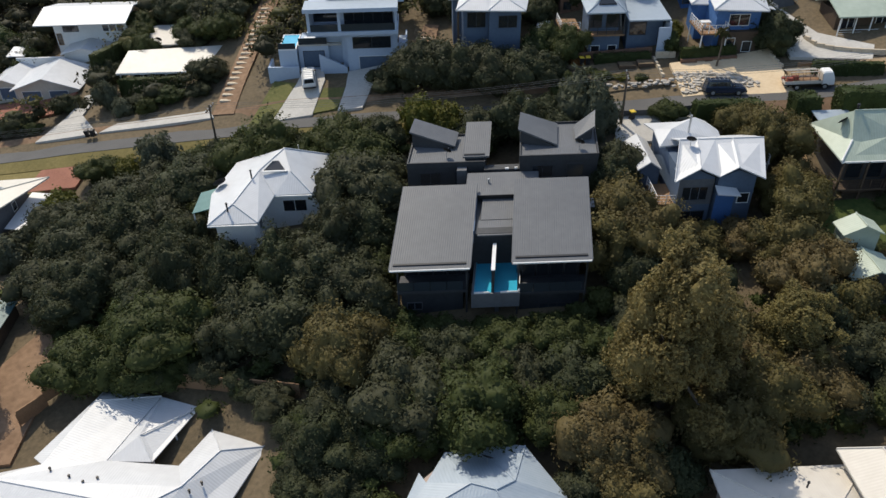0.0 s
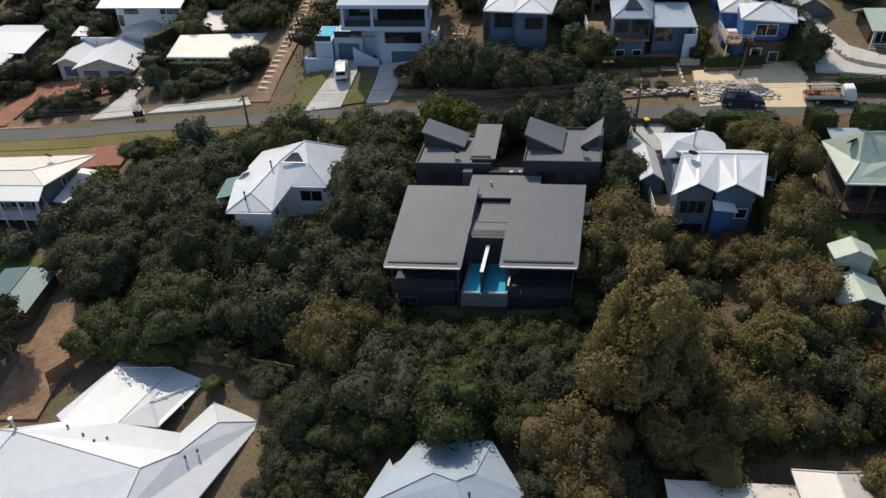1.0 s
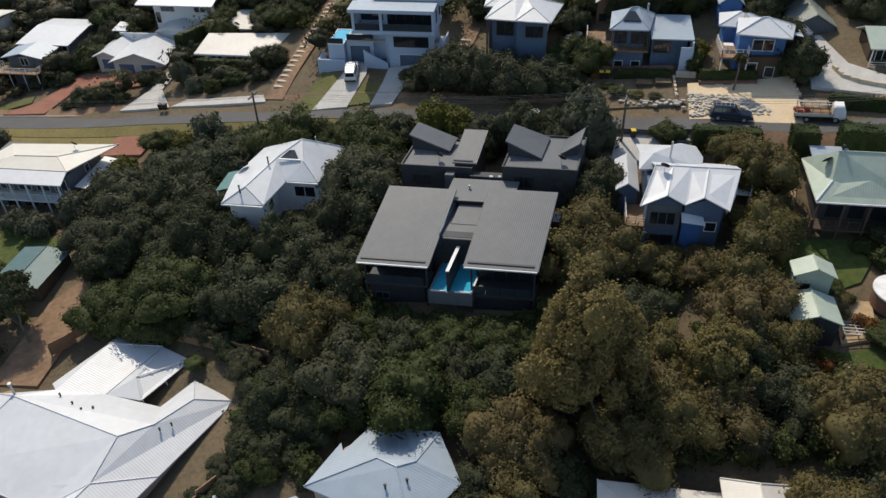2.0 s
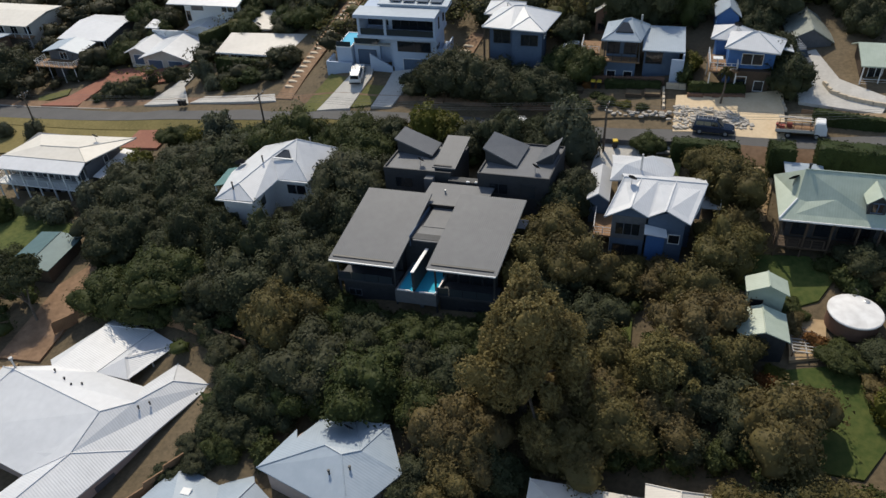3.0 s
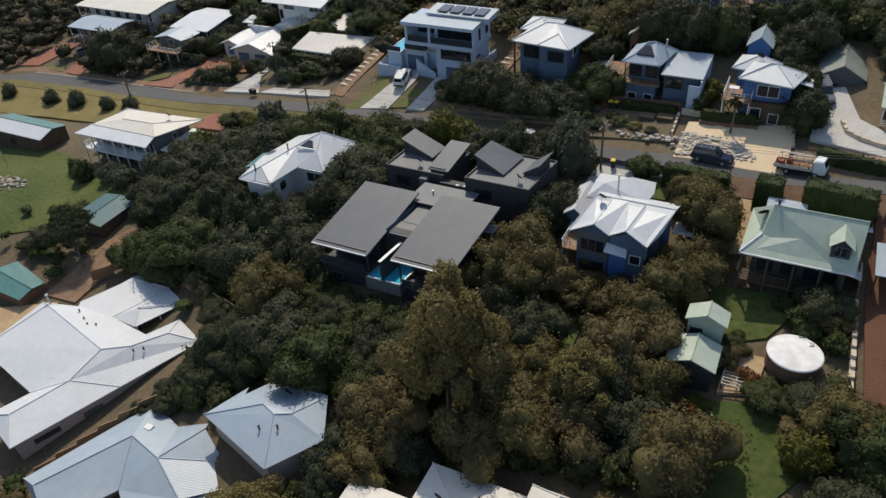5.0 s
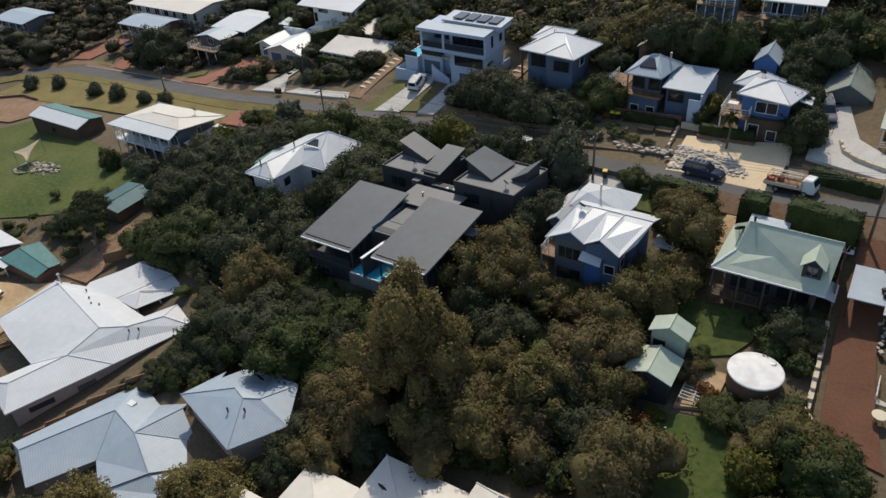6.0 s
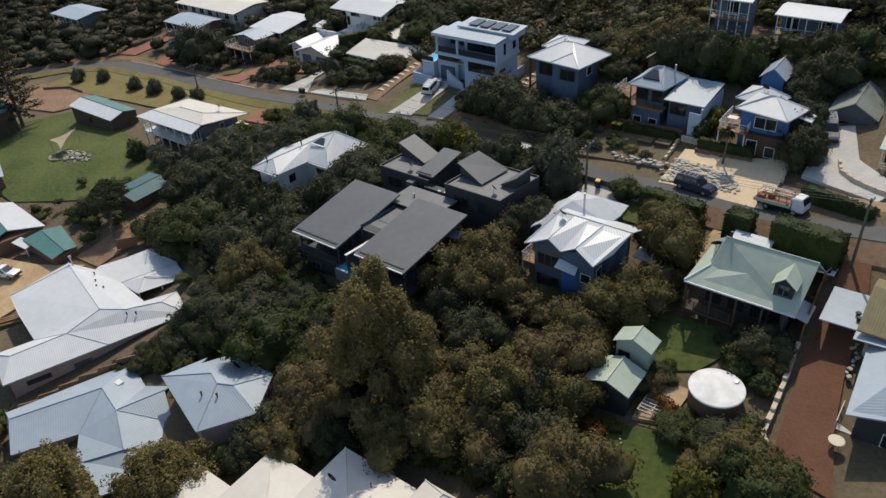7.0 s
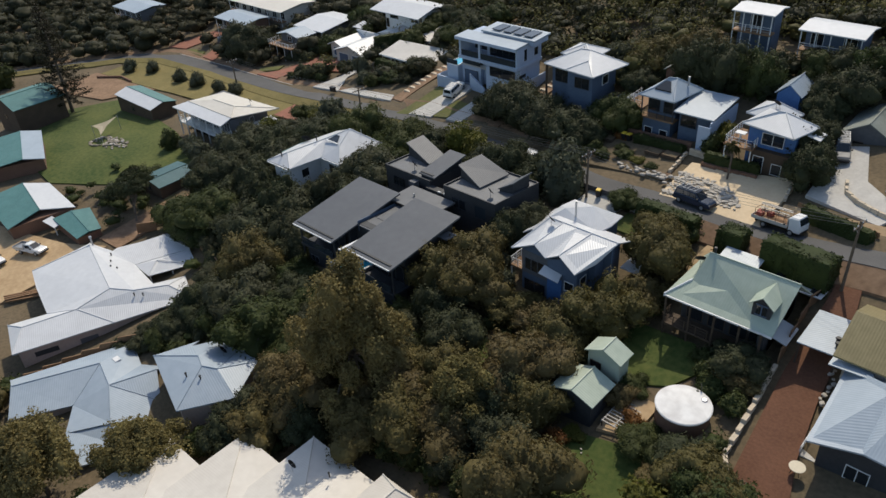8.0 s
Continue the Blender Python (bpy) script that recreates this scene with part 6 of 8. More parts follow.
# single trees that stand out
for kind, x, y, k, t in (
    ("tall", 22.8, -11.2, 1.0, 1.0), ("olive", -4.6, -5.2, 1.1, 1.05), ("olive", 41.2, 16.6, 1.0, 1.05), ("olive", 40.4, 7.2, 1.0, 0.95), ("olive", 38.0, 3.0, 0.95, 0.9),
    ("olive", 17.0, -14.6, 1.0, 0.95), ("olive", 18.4, -16.6, 0.9, 0.9), ("olive", 26.6, -15.0, 0.95, 0.95), ("olive", 30.4, -12.6, 1.05, 0.95), ("olive", 35.0, -10.8, 0.95, 0.75), ("scrub", 40.0, -8.4, 0.95, 0.75), ("gum", 34.6, -7.6, 0.72, 0.75),
    # scrub at x 33 to 42, y -13 to -11 is added as shade
    ("lacy", 4.2, -37.4, 0.95, 1.05), ("lacy", 11.0, -30.0, 0.85, 0.85), ("scrub", 14.8, -22.4, 0.8, 0.95), ("olive", 17.6, -19.8, 0.85, 0.95), ("scrub", 14.6, -18.6, 0.72, 0.95), ("scrub", 21.0, -17.2, 0.8, 0.9), ("bush", 12.9, -24.6, 0.9, 1.0), ("scrub", -5.4, -12.4, 0.85, 0.95), ("scrub", 33.0, -12.9, 0.62, 0.75), ("scrub", 37.6, -12.4, 0.66, 0.75), ("scrub", 42.2, -11.6, 0.7, 0.75), ("olive", 46.3, 0.9, 0.42, 0.75), ("olive", 54.6, 7.0, 0.52, 0.6), ("olive", 54.0, -6.4, 0.55, 0.55), ("yellow", 44.6, -4.6, 0.55, 0.5), ("grey", 59.6, -3.4, 0.75, 0.7), ("bush", 55.2, 4.4, 0.9, 0.7), ("rust", 48.8, -0.7, 1.0, 0.9), ("rust", 50.4, -1.7, 0.8, 0.9), ("rust", 43.6, -5.6, 1.0, 1.1), ("scrub", -4.2, -16.6, 0.68, 0.75), ("scrub", -0.6, -14.2, 0.7, 0.8), ("bush", -1.0, -18.6, 1.0, 0.9), ("olive", 44.6, -12.6, 1.1, 1.1), ("yellow", 54.0, -8.4, 1.1, 1.0),
    ("scrub", 53.4, 8.2, 0.75, 0.75), ("bush", 51.6, 6.9, 0.9, 0.7), ("bush", 53.0, 5.4, 1.0, 0.7), ("bush", 50.4, 8.6, 0.8, 0.6), ("scrub", 54.6, -2.6, 0.75, 0.6), ("green", 50.4, -2.6, 0.6, 0.6), ("yellow", 3.4, 28.0, 1.35, 1.2), ("yellow", 6.6, 27.2, 1.2, 1.1),
    # bushes before the large house and scrub at (-10.4, 10.2) added to imitate shade
    ("grey", 22.0, 26.4, 1.5, 1.5), ("grey", 24.0, 23.6, 1.4, 1.5), ("green", 32.0, 24.6, 0.55, 0.8), ("scrub", 15.4, 24.6, 0.9, 1.15), ("scrub", 18.6, 25.2, 0.7, 1.1), ("scrub", 27.4, 50.4, 1.0, 1.25), ("scrub", 31.4, 49.8, 1.0, 1.35), ("green", 35.6, 50.0, 0.95, 1.2), ("scrub", 37.2, 50.6, 0.7, 0.7), ("scrub", 44.6, 50.6, 0.8, 0.9), ("scrub", 47.6, 51.4, 1.0, 0.95), ("green", 1.6, -3.6, 0.75, 0.7), ("scrub", 5.4, -4.6, 0.8, 0.75), ("green", 10.2, -5.2, 0.85, 0.7), ("green", 15.4, -4.8, 0.8, 0.75), ("olive", 30.6, 5.0, 0.75, 0.62), ("olive", 35.2, 4.6, 0.8, 0.68), ("bush", 3.4, -1.6, 0.9, 0.7), ("bush", 6.4, -2.4, 0.8, 0.7), ("bush", 13.6, -2.6, 0.9, 0.7), ("bush", 17.4, -2.2, 1.0, 0.8), ("bush", 1.0, -1.2, 1.1, 0.8), ("bush", 4.9, -1.9, 1.0, 0.75), ("bush", 15.4, -2.8, 1.0, 0.8), ("bush", 19.4, -1.2, 1.1, 0.9), ("bush", 11.8, -3.2, 1.0, 0.7), ("bush", 8.2, -3.2, 1.0, 0.7), ("scrub", -16.6, 6.2, 0.95, 1.4), ("scrub", -21.4, 8.0, 0.9, 1.35), ("scrub", -11.6, 6.2, 0.95, 1.35), ("scrub", -6.0, 10.4, 0.85, 1.35), ("scrub", -22.6, 12.4, 0.8, 1.2), ("scrub", -10.4, 10.2, 0.55, 1.3), ("bush", 28.6, -14.2, 1.1, 0.8), ("bush", 31.4, -14.0, 1.2, 0.9), ("bush", 34.0, -13.8, 1.1, 0.8), ("bush", 36.8, -13.6, 1.2, 0.8), ("bush", 39.4, -13.4, 1.1, 0.8), ("bush", 42.0, -13.0, 1.1, 0.8), ("bush", 44.4, -15.4, 1.2, 0.9), ("scrub", 48.6, 35.6, 0.9, 0.95), ("bush", 36.2, 38.0, 1.0, 0.9), ("yellow", 36.6, 40.6, 0.9, 0.9), ("bush", 22.0, 34.0, 0.8, 0.7), ("bush", 23.8, 33.0, 0.8, 0.6), ("green", 26.6, 33.8, 0.4, 0.5), ("bush", 20.8, 32.4, 0.8, 0.7), ("bush", 25.0, 35.4, 0.6, 0.5), ("yellow", 29.0, 33.2, 0.5, 0.5), ("bush", 31.0, 32.6, 0.6, 0.5), ("scrub", 47.4, 39.4, 0.95, 1.0),
    ("scrub", 3.4, 39.0, 1.15, 0.95), ("scrub", 7.6, 37.2, 1.2, 0.95), ("scrub", 12.0, 35.6, 1.15, 0.9), ("scrub", 16.6, 35.4, 1.0, 0.85), ("scrub", 19.6, 35.0, 0.8, 0.8),
    ("scrub", -0.6, 39.6, 0.75, 0.8), ("scrub", -91.4, 55.0, 1.75, 0.95), ("scrub", -61.2, 49.6, 0.72, 0.72), ("scrub", -56.4, 49.4, 0.75, 0.75), ("bush", -64.0, 48.2, 0.9, 0.6), ("bush", -53.6, 48.0, 0.9, 0.6), ("scrub", -50.4, 52.8, 0.62, 0.75), ("grey", -42.6, 50.4, 0.95, 1.55), ("scrub", -37.4, 49.4, 0.5, 0.6), ("green", -33.0, 48.4, 0.6, 0.6), ("scrub", -28.6, 48.0, 0.55, 0.6), ("grey", -39.6, 47.6, 0.9, 0.9), ("bush", -36.0, 46.8, 1.0, 0.8), ("scrub", -70.6, 57.6, 0.6, 0.7), ("scrub", -70.6, 62.0, 0.8, 0.8), ("scrub", -68.4, 66.8, 0.8, 0.9), ("scrub", -67.0, 71.6, 0.8, 0.9), ("scrub", -75.0, 58.0, 0.6, 0.8),
    ("grey", -114.4, 35.6, 0.90, 1.3), ("grey", -107.0, 38.0, 0.83, 1.3), ("grey", -92.2, 37.2, 0.86, 1.3), ("grey", -84.7, 37.0, 0.94, 1.3), ("bush", -141.9, 14.0, 2.2, 1.1), ("grey", -75.9, 37.0, 0.79, 1.3), ("grey", -69.7, 36.8, 0.86, 1.3),
    ("green", -38.2, 32.0, 0.75, 0.75), ("yellow", -34.0, 31.0, 1.0, 0.9), ("grey", -29.6, 31.6, 1.4, 1.3), ("green", -48.5, 3.4, 0.85, 0.75), ("scrub", -49.0, -2.0, 0.7, 0.8),
    ("grey", -44.2, 17.2, 1.2, 1.1), ("grey", -48.1, 14.6, 1.2, 1.0), ("bush", -57.0, 14.0, 1.3, 1.0), ("grey", -51.6, 15.6, 1.1, 1.0), ("bush", -61.0, 15.4, 1.0, 0.9), ("grey", -43.0, 20.6, 1.0, 1.0),
    ("yellow", -41.0, 25.4, 1.1, 1.0), ("green", 46.4, 2.6, 0.45, 0.6), ("green", 40.6, 3.0, 0.5, 0.5),
):
    plant(kind, x, y, k, t)

# scrub at y -14 to -22 partly stands in for the fence's shadow
for x, y, k, t in ((-8.2, -10.2, 0.62, 0.75), (-10.6, -7.0, 0.62, 0.7), (-13.6, -4.8, 0.58, 0.65), (-7.4, -14.4, 0.6, 0.72), (-8.6, -18.0, 0.52, 0.6), (-10.0, -21.4, 0.46, 0.55), (-16.8, -2.4, 0.6, 0.8), (-6.6, -13.0, 0.7, 0.85), (-6.8, -16.6, 0.62, 0.8), (-8.6, -15.6, 0.4, 0.7), (-8.8, -18.2, 0.36, 0.6), (-7.4, -19.8, 0.5, 0.65), (-20.6, 32.0, 0.55, 0.6), (-17.0, 30.4, 0.75, 0.7)):
    plant("scrub", x, y, k, t)

# the belts of scrub between the houses
grove(-26, -1.5, -1.5, 8, 5.0, ["scrub", "scrub", "green"], (1.35, 1.7), (0.7, 0.82), -0.6)
grove(-27, -0.6, -2.5, 30, 3.9, ["scrub", "scrub", "scrub", "green"], (1.0, 1.4), (0.75, 0.95), -0.9)
grove(-27, -0.6, -2.5, 30, 3.0, ["scrub", "scrub", "green"], (0.6, 0.85), (0.8, 1.0), -1.2)
grove(-38, -27, -2.5, 30, 3.8, ["scrub", "scrub", "scrub", "green"], (1.0, 1.35), (0.7, 0.85), -1.8)
grove(-7.5, 18, -13.0, -2.6, 4.0, ["green", "green", "scrub"], (1.0, 1.4), (0.7, 0.85), -1.8)
grove(-7.5, 24, -13.0, -2.6, 3.0, ["green", "scrub"], (0.7, 0.95), (0.75, 0.9), -1.5)
grove(13.5, 45, -21, -6, 3.5, ["olive", "olive", "scrub", "green"], (0.85, 1.2), (0.9, 1.2), -1.2)
grove(19, 45, -7, 9, 3.4, ["olive", "scrub", "olive"], (0.8, 1.1), (0.85, 1.1), -1.4)
grove(19.2, 29, 8, 29, 2.9, ["scrub", "scrub", "grey"], (0.65, 0.95), (0.9, 1.15), -1.2)
grove(8, 24, 22.6, 29, 2.9, ["scrub", "green"], (0.6, 0.85), (0.75, 1.0), -0.6)
grove(-8.0, -4.0, -24, -9.0, 3.0, ["scrub", "green"], (0.5, 0.75), (0.7, 0.9), 0.6)
grove(38, 45.5, 8, 21, 3.0, ["olive", "scrub"], (0.6, 0.85), (0.8, 1.0), -0.8)
grove(43, 60, -24, -5, 3.4, ["olive", "green", "scrub"], (0.7, 1.1), (0.8, 1.0), -0.8)
grove(-60, 20, -60, -36, 8.0, ["olive", "scrub"], (0.8, 1.2), (0.9, 1.1), -0.8)
grove(20.5, 33, 31.4, 37, 2.2, ["bush", "grey", "yellow"], (0.6, 0.9), (0.6, 0.9), -0.6)
grove(-70, -22, 46, 75, 3.6, ["scrub", "green"], (0.7, 1.0), (0.7, 1.0), -0.9)
grove(5, 60, 36, 56, 3.3, ["scrub", "scrub", "green", "scrub", "olive"], (0.7, 1.0), (0.8, 1.1), -0.8)

# the wooded hill behind, and the scrub in the far west, as one mass each
def woods(name, label, x0, x1, y0, y1, space, mat, leaves=64, size=0.5, low=1.0, uphill=False, core=0.76):
    pts = []
    y = y0
    while y < y1:
        x = x0
        s = space * (1 + max(0, (y - 70) / 90))
        while x < x1:
            px, py = x + rng.normal(scale=s * 0.45), y + rng.normal(scale=s * 0.45)
            if uphill and py < road_y(px) + 4:
                pass
            elif free(px, py, 1.2, 0.0) and not any((px - a) ** 2 + (py - b) ** 2 < (2.4 * c) ** 2 for a, b, c in PLANTED):
                up = rng.uniform(1.2, 4.0) * low
                for _ in range(1):
                    r = s * rng.uniform(0.4, 0.95) * (low if low == 1.0 else 0.62)
                    pts.append((px + rng.normal(scale=0.5), py + rng.normal(scale=0.5), lie(px, py) + up * rng.uniform(0.5, 1.0), r))
            x += s
        y += s
    v, f = leaf_mass(pts, leaves, size, 0.8, core)
    ob = mass_object(name, v, f, mat, None)
    return tagged(ob, label, "woodland", "", "stuff")


woods("hill_woods", "dense dark scrub woodland over the far hillside", -60, 110, 50, 150, 3.1, M["leaf_far"], 84, 0.5, core=0.62)
woods("hill_scrub", "yellow-green and olive scrub patches over the far hillside", -60, 110, 52, 130, 4.6, M["leaf_bright"], 84, 0.46, core=0.4)
woods("west_woods", "grey-green scrub beyond the street in the west", -260, -60, 50, 130, 2.8, M["leaf_far"], 64, 0.46)
woods("far_west_woods", "dark scrub woodland beyond the lodges", -270, -122, -20, 50, 3.8, M["leaf_far"], 60, 0.5, uphill=True)
woods("south_scrub", "low dry scrub between the yards", -62, 56, -48, 24, 2.4, M["leaf_green"], 110, 0.26, 0.45)
for ps in PROTO.values():
    for ob in ps:
        for o in (*ob.children_recursive, ob):
            bpy.data.objects.remove(o)


# ---------------------------------------------------------------- hedges, walls, fences, rocks
def leafy_block(name, label, corners, height, mat, leaves=26, category="hedge", group=""):
    """A clipped hedge over an outline: a soft-edged core and leaf sprays over its top and sides."""
    cx, cy = sum(p[0] for p in corners) / len(corners), sum(p[1] for p in corners) / len(corners)
    zg = min(lie(*p) for p in corners)
    zt = max(lie(*p) for p in corners) + height
    ob = site(name, cx, cy, zg, label, category, group)
    ring = [np.array(p, float) for p in corners]
    c = np.array((cx, cy))
    bm = bmesh.new()
    rows = []
    for z, s in ((zg - 0.3, 0.0), (zg + height * 0.4, 0.0), (zt - 0.35, 0.05), (zt - 0.05, 0.3)):
        row = []
        for a, b in zip(ring, ring[1:] + ring[:1]):
            n = max(2, int(np.linalg.norm(b - a) / 0.6))
            for k in range(n):
                p = a + (b - a) * k / n
                q = (c - p) / np.linalg.norm(c - p) * s
                w = rng.normal(scale=0.06, size=3)
                row.append(bm.verts.new((p[0] + q[0] + w[0], p[1] + q[1] + w[1], z + w[2])))
        rows.append(row)
    for r, s in zip(rows, rows[1:]):
        for k in range(len(r)):
            bm.faces.new((r[k], r[(k + 1) % len(r)], s[(k + 1) % len(r)], s[k]))
    bm.faces.new(rows[-1])
    part("core", bm, mat, ob)
    pts, nr = [], []
    for a, b in zip(ring, ring[1:] + ring[:1]):
        d = b - a
        length = np.linalg.norm(d)
        m = int(length * (zt - zg) * leaves)
        u, h = rng.random(m), rng.random(m)
        nv = np.array((d[1], -d[0])) / length
        pts.append(np.column_stack([a[0] + d[0] * u, a[1] + d[1] * u, zg + (zt - zg) * h]) + rng.normal(scale=0.07, size=(m, 3)))
        nr.append(np.tile((nv[0], nv[1], 0.3), (m, 1)))
    for i in range(1, len(ring) - 1):
        a, b, d = ring[0], ring[i], ring[i + 1]
        e, f = b - a, d - a
        area = abs(e[0] * f[1] - e[1] * f[0]) / 2
        m = int(area * leaves * 1.4)
        u, w = rng.random(m), rng.random(m)
        flip = u + w > 1
        u, w = np.where(flip, 1 - u, u), np.where(flip, 1 - w, w)
        x, y = a[0] + u * e[0] + w * f[0], a[1] + u * e[1] + w * f[1]
        pts.append(np.column_stack([x, y, zt - 0.05 + 0.12 * np.sin(x * 1.7) * np.cos(y * 2.1) + rng.normal(scale=0.06, size=m)]))
        nr.append(np.tile((0, 0, 1.0), (m, 1)))
    p, nrm = np.concatenate(pts), np.concatenate(nr)
    q = leaf_tris(p, nrm, 0.24, 0.4)
    o = mass_object("foliage", q, np.arange(len(q)).reshape(-1, 3).tolist(), mat, ob)
    o.matrix_parent_inverse = SITES[ob.name]
    return ob


def along(a, b, step):
    """Evenly spaced points from a to b with the heading, in degrees."""
    length = math.hypot(b[0] - a[0], b[1] - a[1])
    n = max(1, round(length / step))
    rz = math.degrees(math.atan2(b[1] - a[1], b[0] - a[0]))
    return [(a[0] + (b[0] - a[0]) * (k + 0.5) / n, a[1] + (b[1] - a[1]) * (k + 0.5) / n, rz, length / n) for k in range(n)]


def placed(name, me, parent, m):
    ob = new(name, me)
    ob.parent = parent
    ob.matrix_parent_inverse = SITES[parent.name]
    ob.matrix_basis = m
    return ob


def mesh_of(name, bm, mat, smooth=False):
    me = bpy.data.meshes.new(name)
    bm.normal_update()
    bm.to_mesh(me)
    bm.free()
    me.materials.append(mat)
    if smooth:
        for f in me.polygons:
            f.use_smooth = True
    return me


def stone_mesh(name, mat, flat=0.6, seed_push=0.18):
    bm = bmesh.new()
    bmesh.ops.create_icosphere(bm, subdivisions=2, radius=0.5)
    for v in bm.verts:
        v.co *= float(rng.uniform(1 - seed_push, 1 + seed_push))
        v.co.z *= flat
        v.co.x, v.co.y = max(-0.42, min(0.42, v.co.x)), max(-0.4, min(0.4, v.co.y))
        v.co.z = max(-flat * 0.36, min(flat * 0.36, v.co.z))
    return mesh_of(name, bm, mat)


def block_mesh(name, mat, rough=0.03):
    """A sawn or split block one unit long, its edges worn."""
    bm = bmesh.new()
    bmesh.ops.create_cube(bm, size=1.0)
    bmesh.ops.bevel(bm, geom=bm.edges[:], offset=0.05, segments=1, affect="EDGES")
    for v in bm.verts:
        v.co += Vector(rng.normal(scale=rough, size=3))
    return mesh_of(name, bm, mat)


STONES = [stone_mesh("stone", M["rock"], f) for f in (0.5, 0.6, 0.75, 0.55)]
DARK_STONES = [stone_mesh("stone", M["dark_rock"]) for _ in range(3)]
SLABS = [stone_mesh("slab", M["rock"], 0.28, 0.22) for _ in range(5)]
BLOCKS = [block_mesh("block", M["limestone"]) for _ in range(4)]
BROWN_BLOCKS = [block_mesh("block", M["brick"]) for _ in range(3)]
SLEEPER = block_mesh("sleeper", M["timber"], 0.012)
PANEL = block_mesh("panel", M["timber"], 0.006)
POST = block_mesh("post", M["timber"], 0.01)


def block_wall(name, label, line, height, courses, meshes, length=0.9, deep=0.4, lift=0.0):
    x, y = line[0]
    ob = site(name, x, y, lie(x, y), label, "wall")
    for a, b in zip(line, line[1:]):
        for c in range(courses):
            for px, py, rz, s in along(a, b, length):
                h = height / courses
                m = pose(px, py, lie(px, py) + lift + h * (c + 0.5) - 0.06, 0, 0, rz + float(rng.normal(scale=1.5)))
                placed("block", meshes[int(rng.integers(len(meshes)))], ob, m @ Matrix.Diagonal((s * 0.98, deep * float(rng.uniform(0.9, 1.1)), h * float(rng.uniform(0.92, 1.06)), 1)))
    return ob


def fence(name, label, line, height, lean=0.0):
    x, y = line[0]
    ob = site(name, x, y, lie(x, y), label, "fence", "timber fences")
    for a, b in zip(line, line[1:]):
        for px, py, rz, s in along(a, b, 2.4):
            z = lie(px, py)
            placed("panel", PANEL, ob, pose(px, py, z + height / 2, 0, 0, rz) @ Matrix.Diagonal((s - 0.06, 0.05, height, 1)))
            placed("rail", SLEEPER, ob, pose(px, py, z + height + 0.02, 0, 0, rz) @ Matrix.Diagonal((s, 0.13, 0.06, 1)))
            ex, ey = px - s / 2 * math.cos(math.radians(rz)), py - s / 2 * math.sin(math.radians(rz))
            placed("post", POST, ob, pose(ex, ey, lie(ex, ey) + height / 2, 0, 0, rz) @ Matrix.Diagonal((0.1, 0.12, height + 0.2, 1)))
    return ob


def rocks(name, label, spots, meshes, size, category="rock pile", part_name="stone"):
    x, y = spots[0]
    ob = site(name, x, y, lie(x, y), label, category)
    for px, py in spots:
        k = float(rng.uniform(*size))
        m = pose(px, py, lie(px, py) + 0.22 + k * 0.1, float(rng.normal(scale=7)), float(rng.normal(scale=7)), float(rng.uniform(0, 360)))
        placed(part_name, meshes[int(rng.integers(len(meshes)))], ob, m @ Matrix.Diagonal((k, k * float(rng.uniform(0.6, 1.0)), k * float(rng.uniform(0.6, 1.0)), 1)))
    return ob


leafy_block("hedge", "long dark clipped hedge beside the lower kerb", [(34.8, 22.4), (42.2, 21.6), (42.2, 23.6), (34.8, 24.2)], 2.0, M["leaf_hedge"], group="hedges")
leafy_block("hedge", "tall square clipped hedge beside an orange drive", [(45.2, 20.4), (47.9, 20.2), (48.0, 22.9), (45.3, 23.0)], 2.7, M["leaf_hedge"], group="hedges")
leafy_block("hedge", "broad tall clipped hedge above the green roof", [(50.0, 19.9), (57.0, 18.9), (57.2, 21.6), (50.2, 22.5)], 2.5, M["leaf_hedge"], group="hedges")
leafy_block("hedge", "low dark hedge below a sleeper wall", [(50.6, 28.9), (58.0, 26.6), (58.4, 27.5), (50.9, 30.0)], 1.0, M["leaf_hedge"], group="hedges")
leafy_block("hedge", "green hedge in front of the long low house", [(-41.6, 52.6), (-31.8, 51.8), (-31.6, 53.2), (-41.4, 54.0)], 0.9, M["leaf_green"], group="hedges")
leafy_block("hedge", "long green hedge climbing beside the garage", [(-47.0, 57.6), (-45.6, 57.4), (-42.0, 70.0), (-43.4, 70.2)], 0.9, M["leaf_green"], group="hedges")
leafy_block("hedge", "low clipped hedge under a retaining wall", [(26.0, 36.7), (33.2, 36.3), (33.3, 37.2), (26.1, 37.7)], 0.8, M["leaf_hedge"], group="hedges")
leafy_block("hedge", "rusty orange garden shrub beside a wall", [(23.0, 37.0), (25.0, 36.9), (25.0, 37.9), (23.0, 38.0)], 0.7, M["leaf_rust"], category="shrub")
leafy_block("hedge", "dark planting above the forecourt wall", [(36.6, 35.0), (43.4, 34.7), (43.4, 35.35), (36.6, 35.8)], 1.5, M["leaf_hedge"], group="hedges")

block_wall("limestone_wall", "cream limestone block wall beside the brown drive", [(58.0, -2.4), (56.9, -0.4), (56.8, 4.2), (56.5, 10.2)], 0.55, 1, BLOCKS, 1.1, 0.42, 0.2)
block_wall("retaining_wall", "low weathered block wall behind the cream forecourt", [(33.9, 36.9), (36.4, 36.6)], 0.8, 2, BLOCKS, 1.0, 0.4)
block_wall("retaining_wall", "low brown block wall under a garden bed", [(36.5, 34.8), (43.5, 34.45)], 0.7, 2, BLOCKS + BROWN_BLOCKS, 1.0, 0.45)
block_wall("retaining_wall", "cream block edging along the forecourt", [(33.7, 32.2), (33.6, 36.8)], 0.5, 1, BLOCKS, 0.9, 0.3)
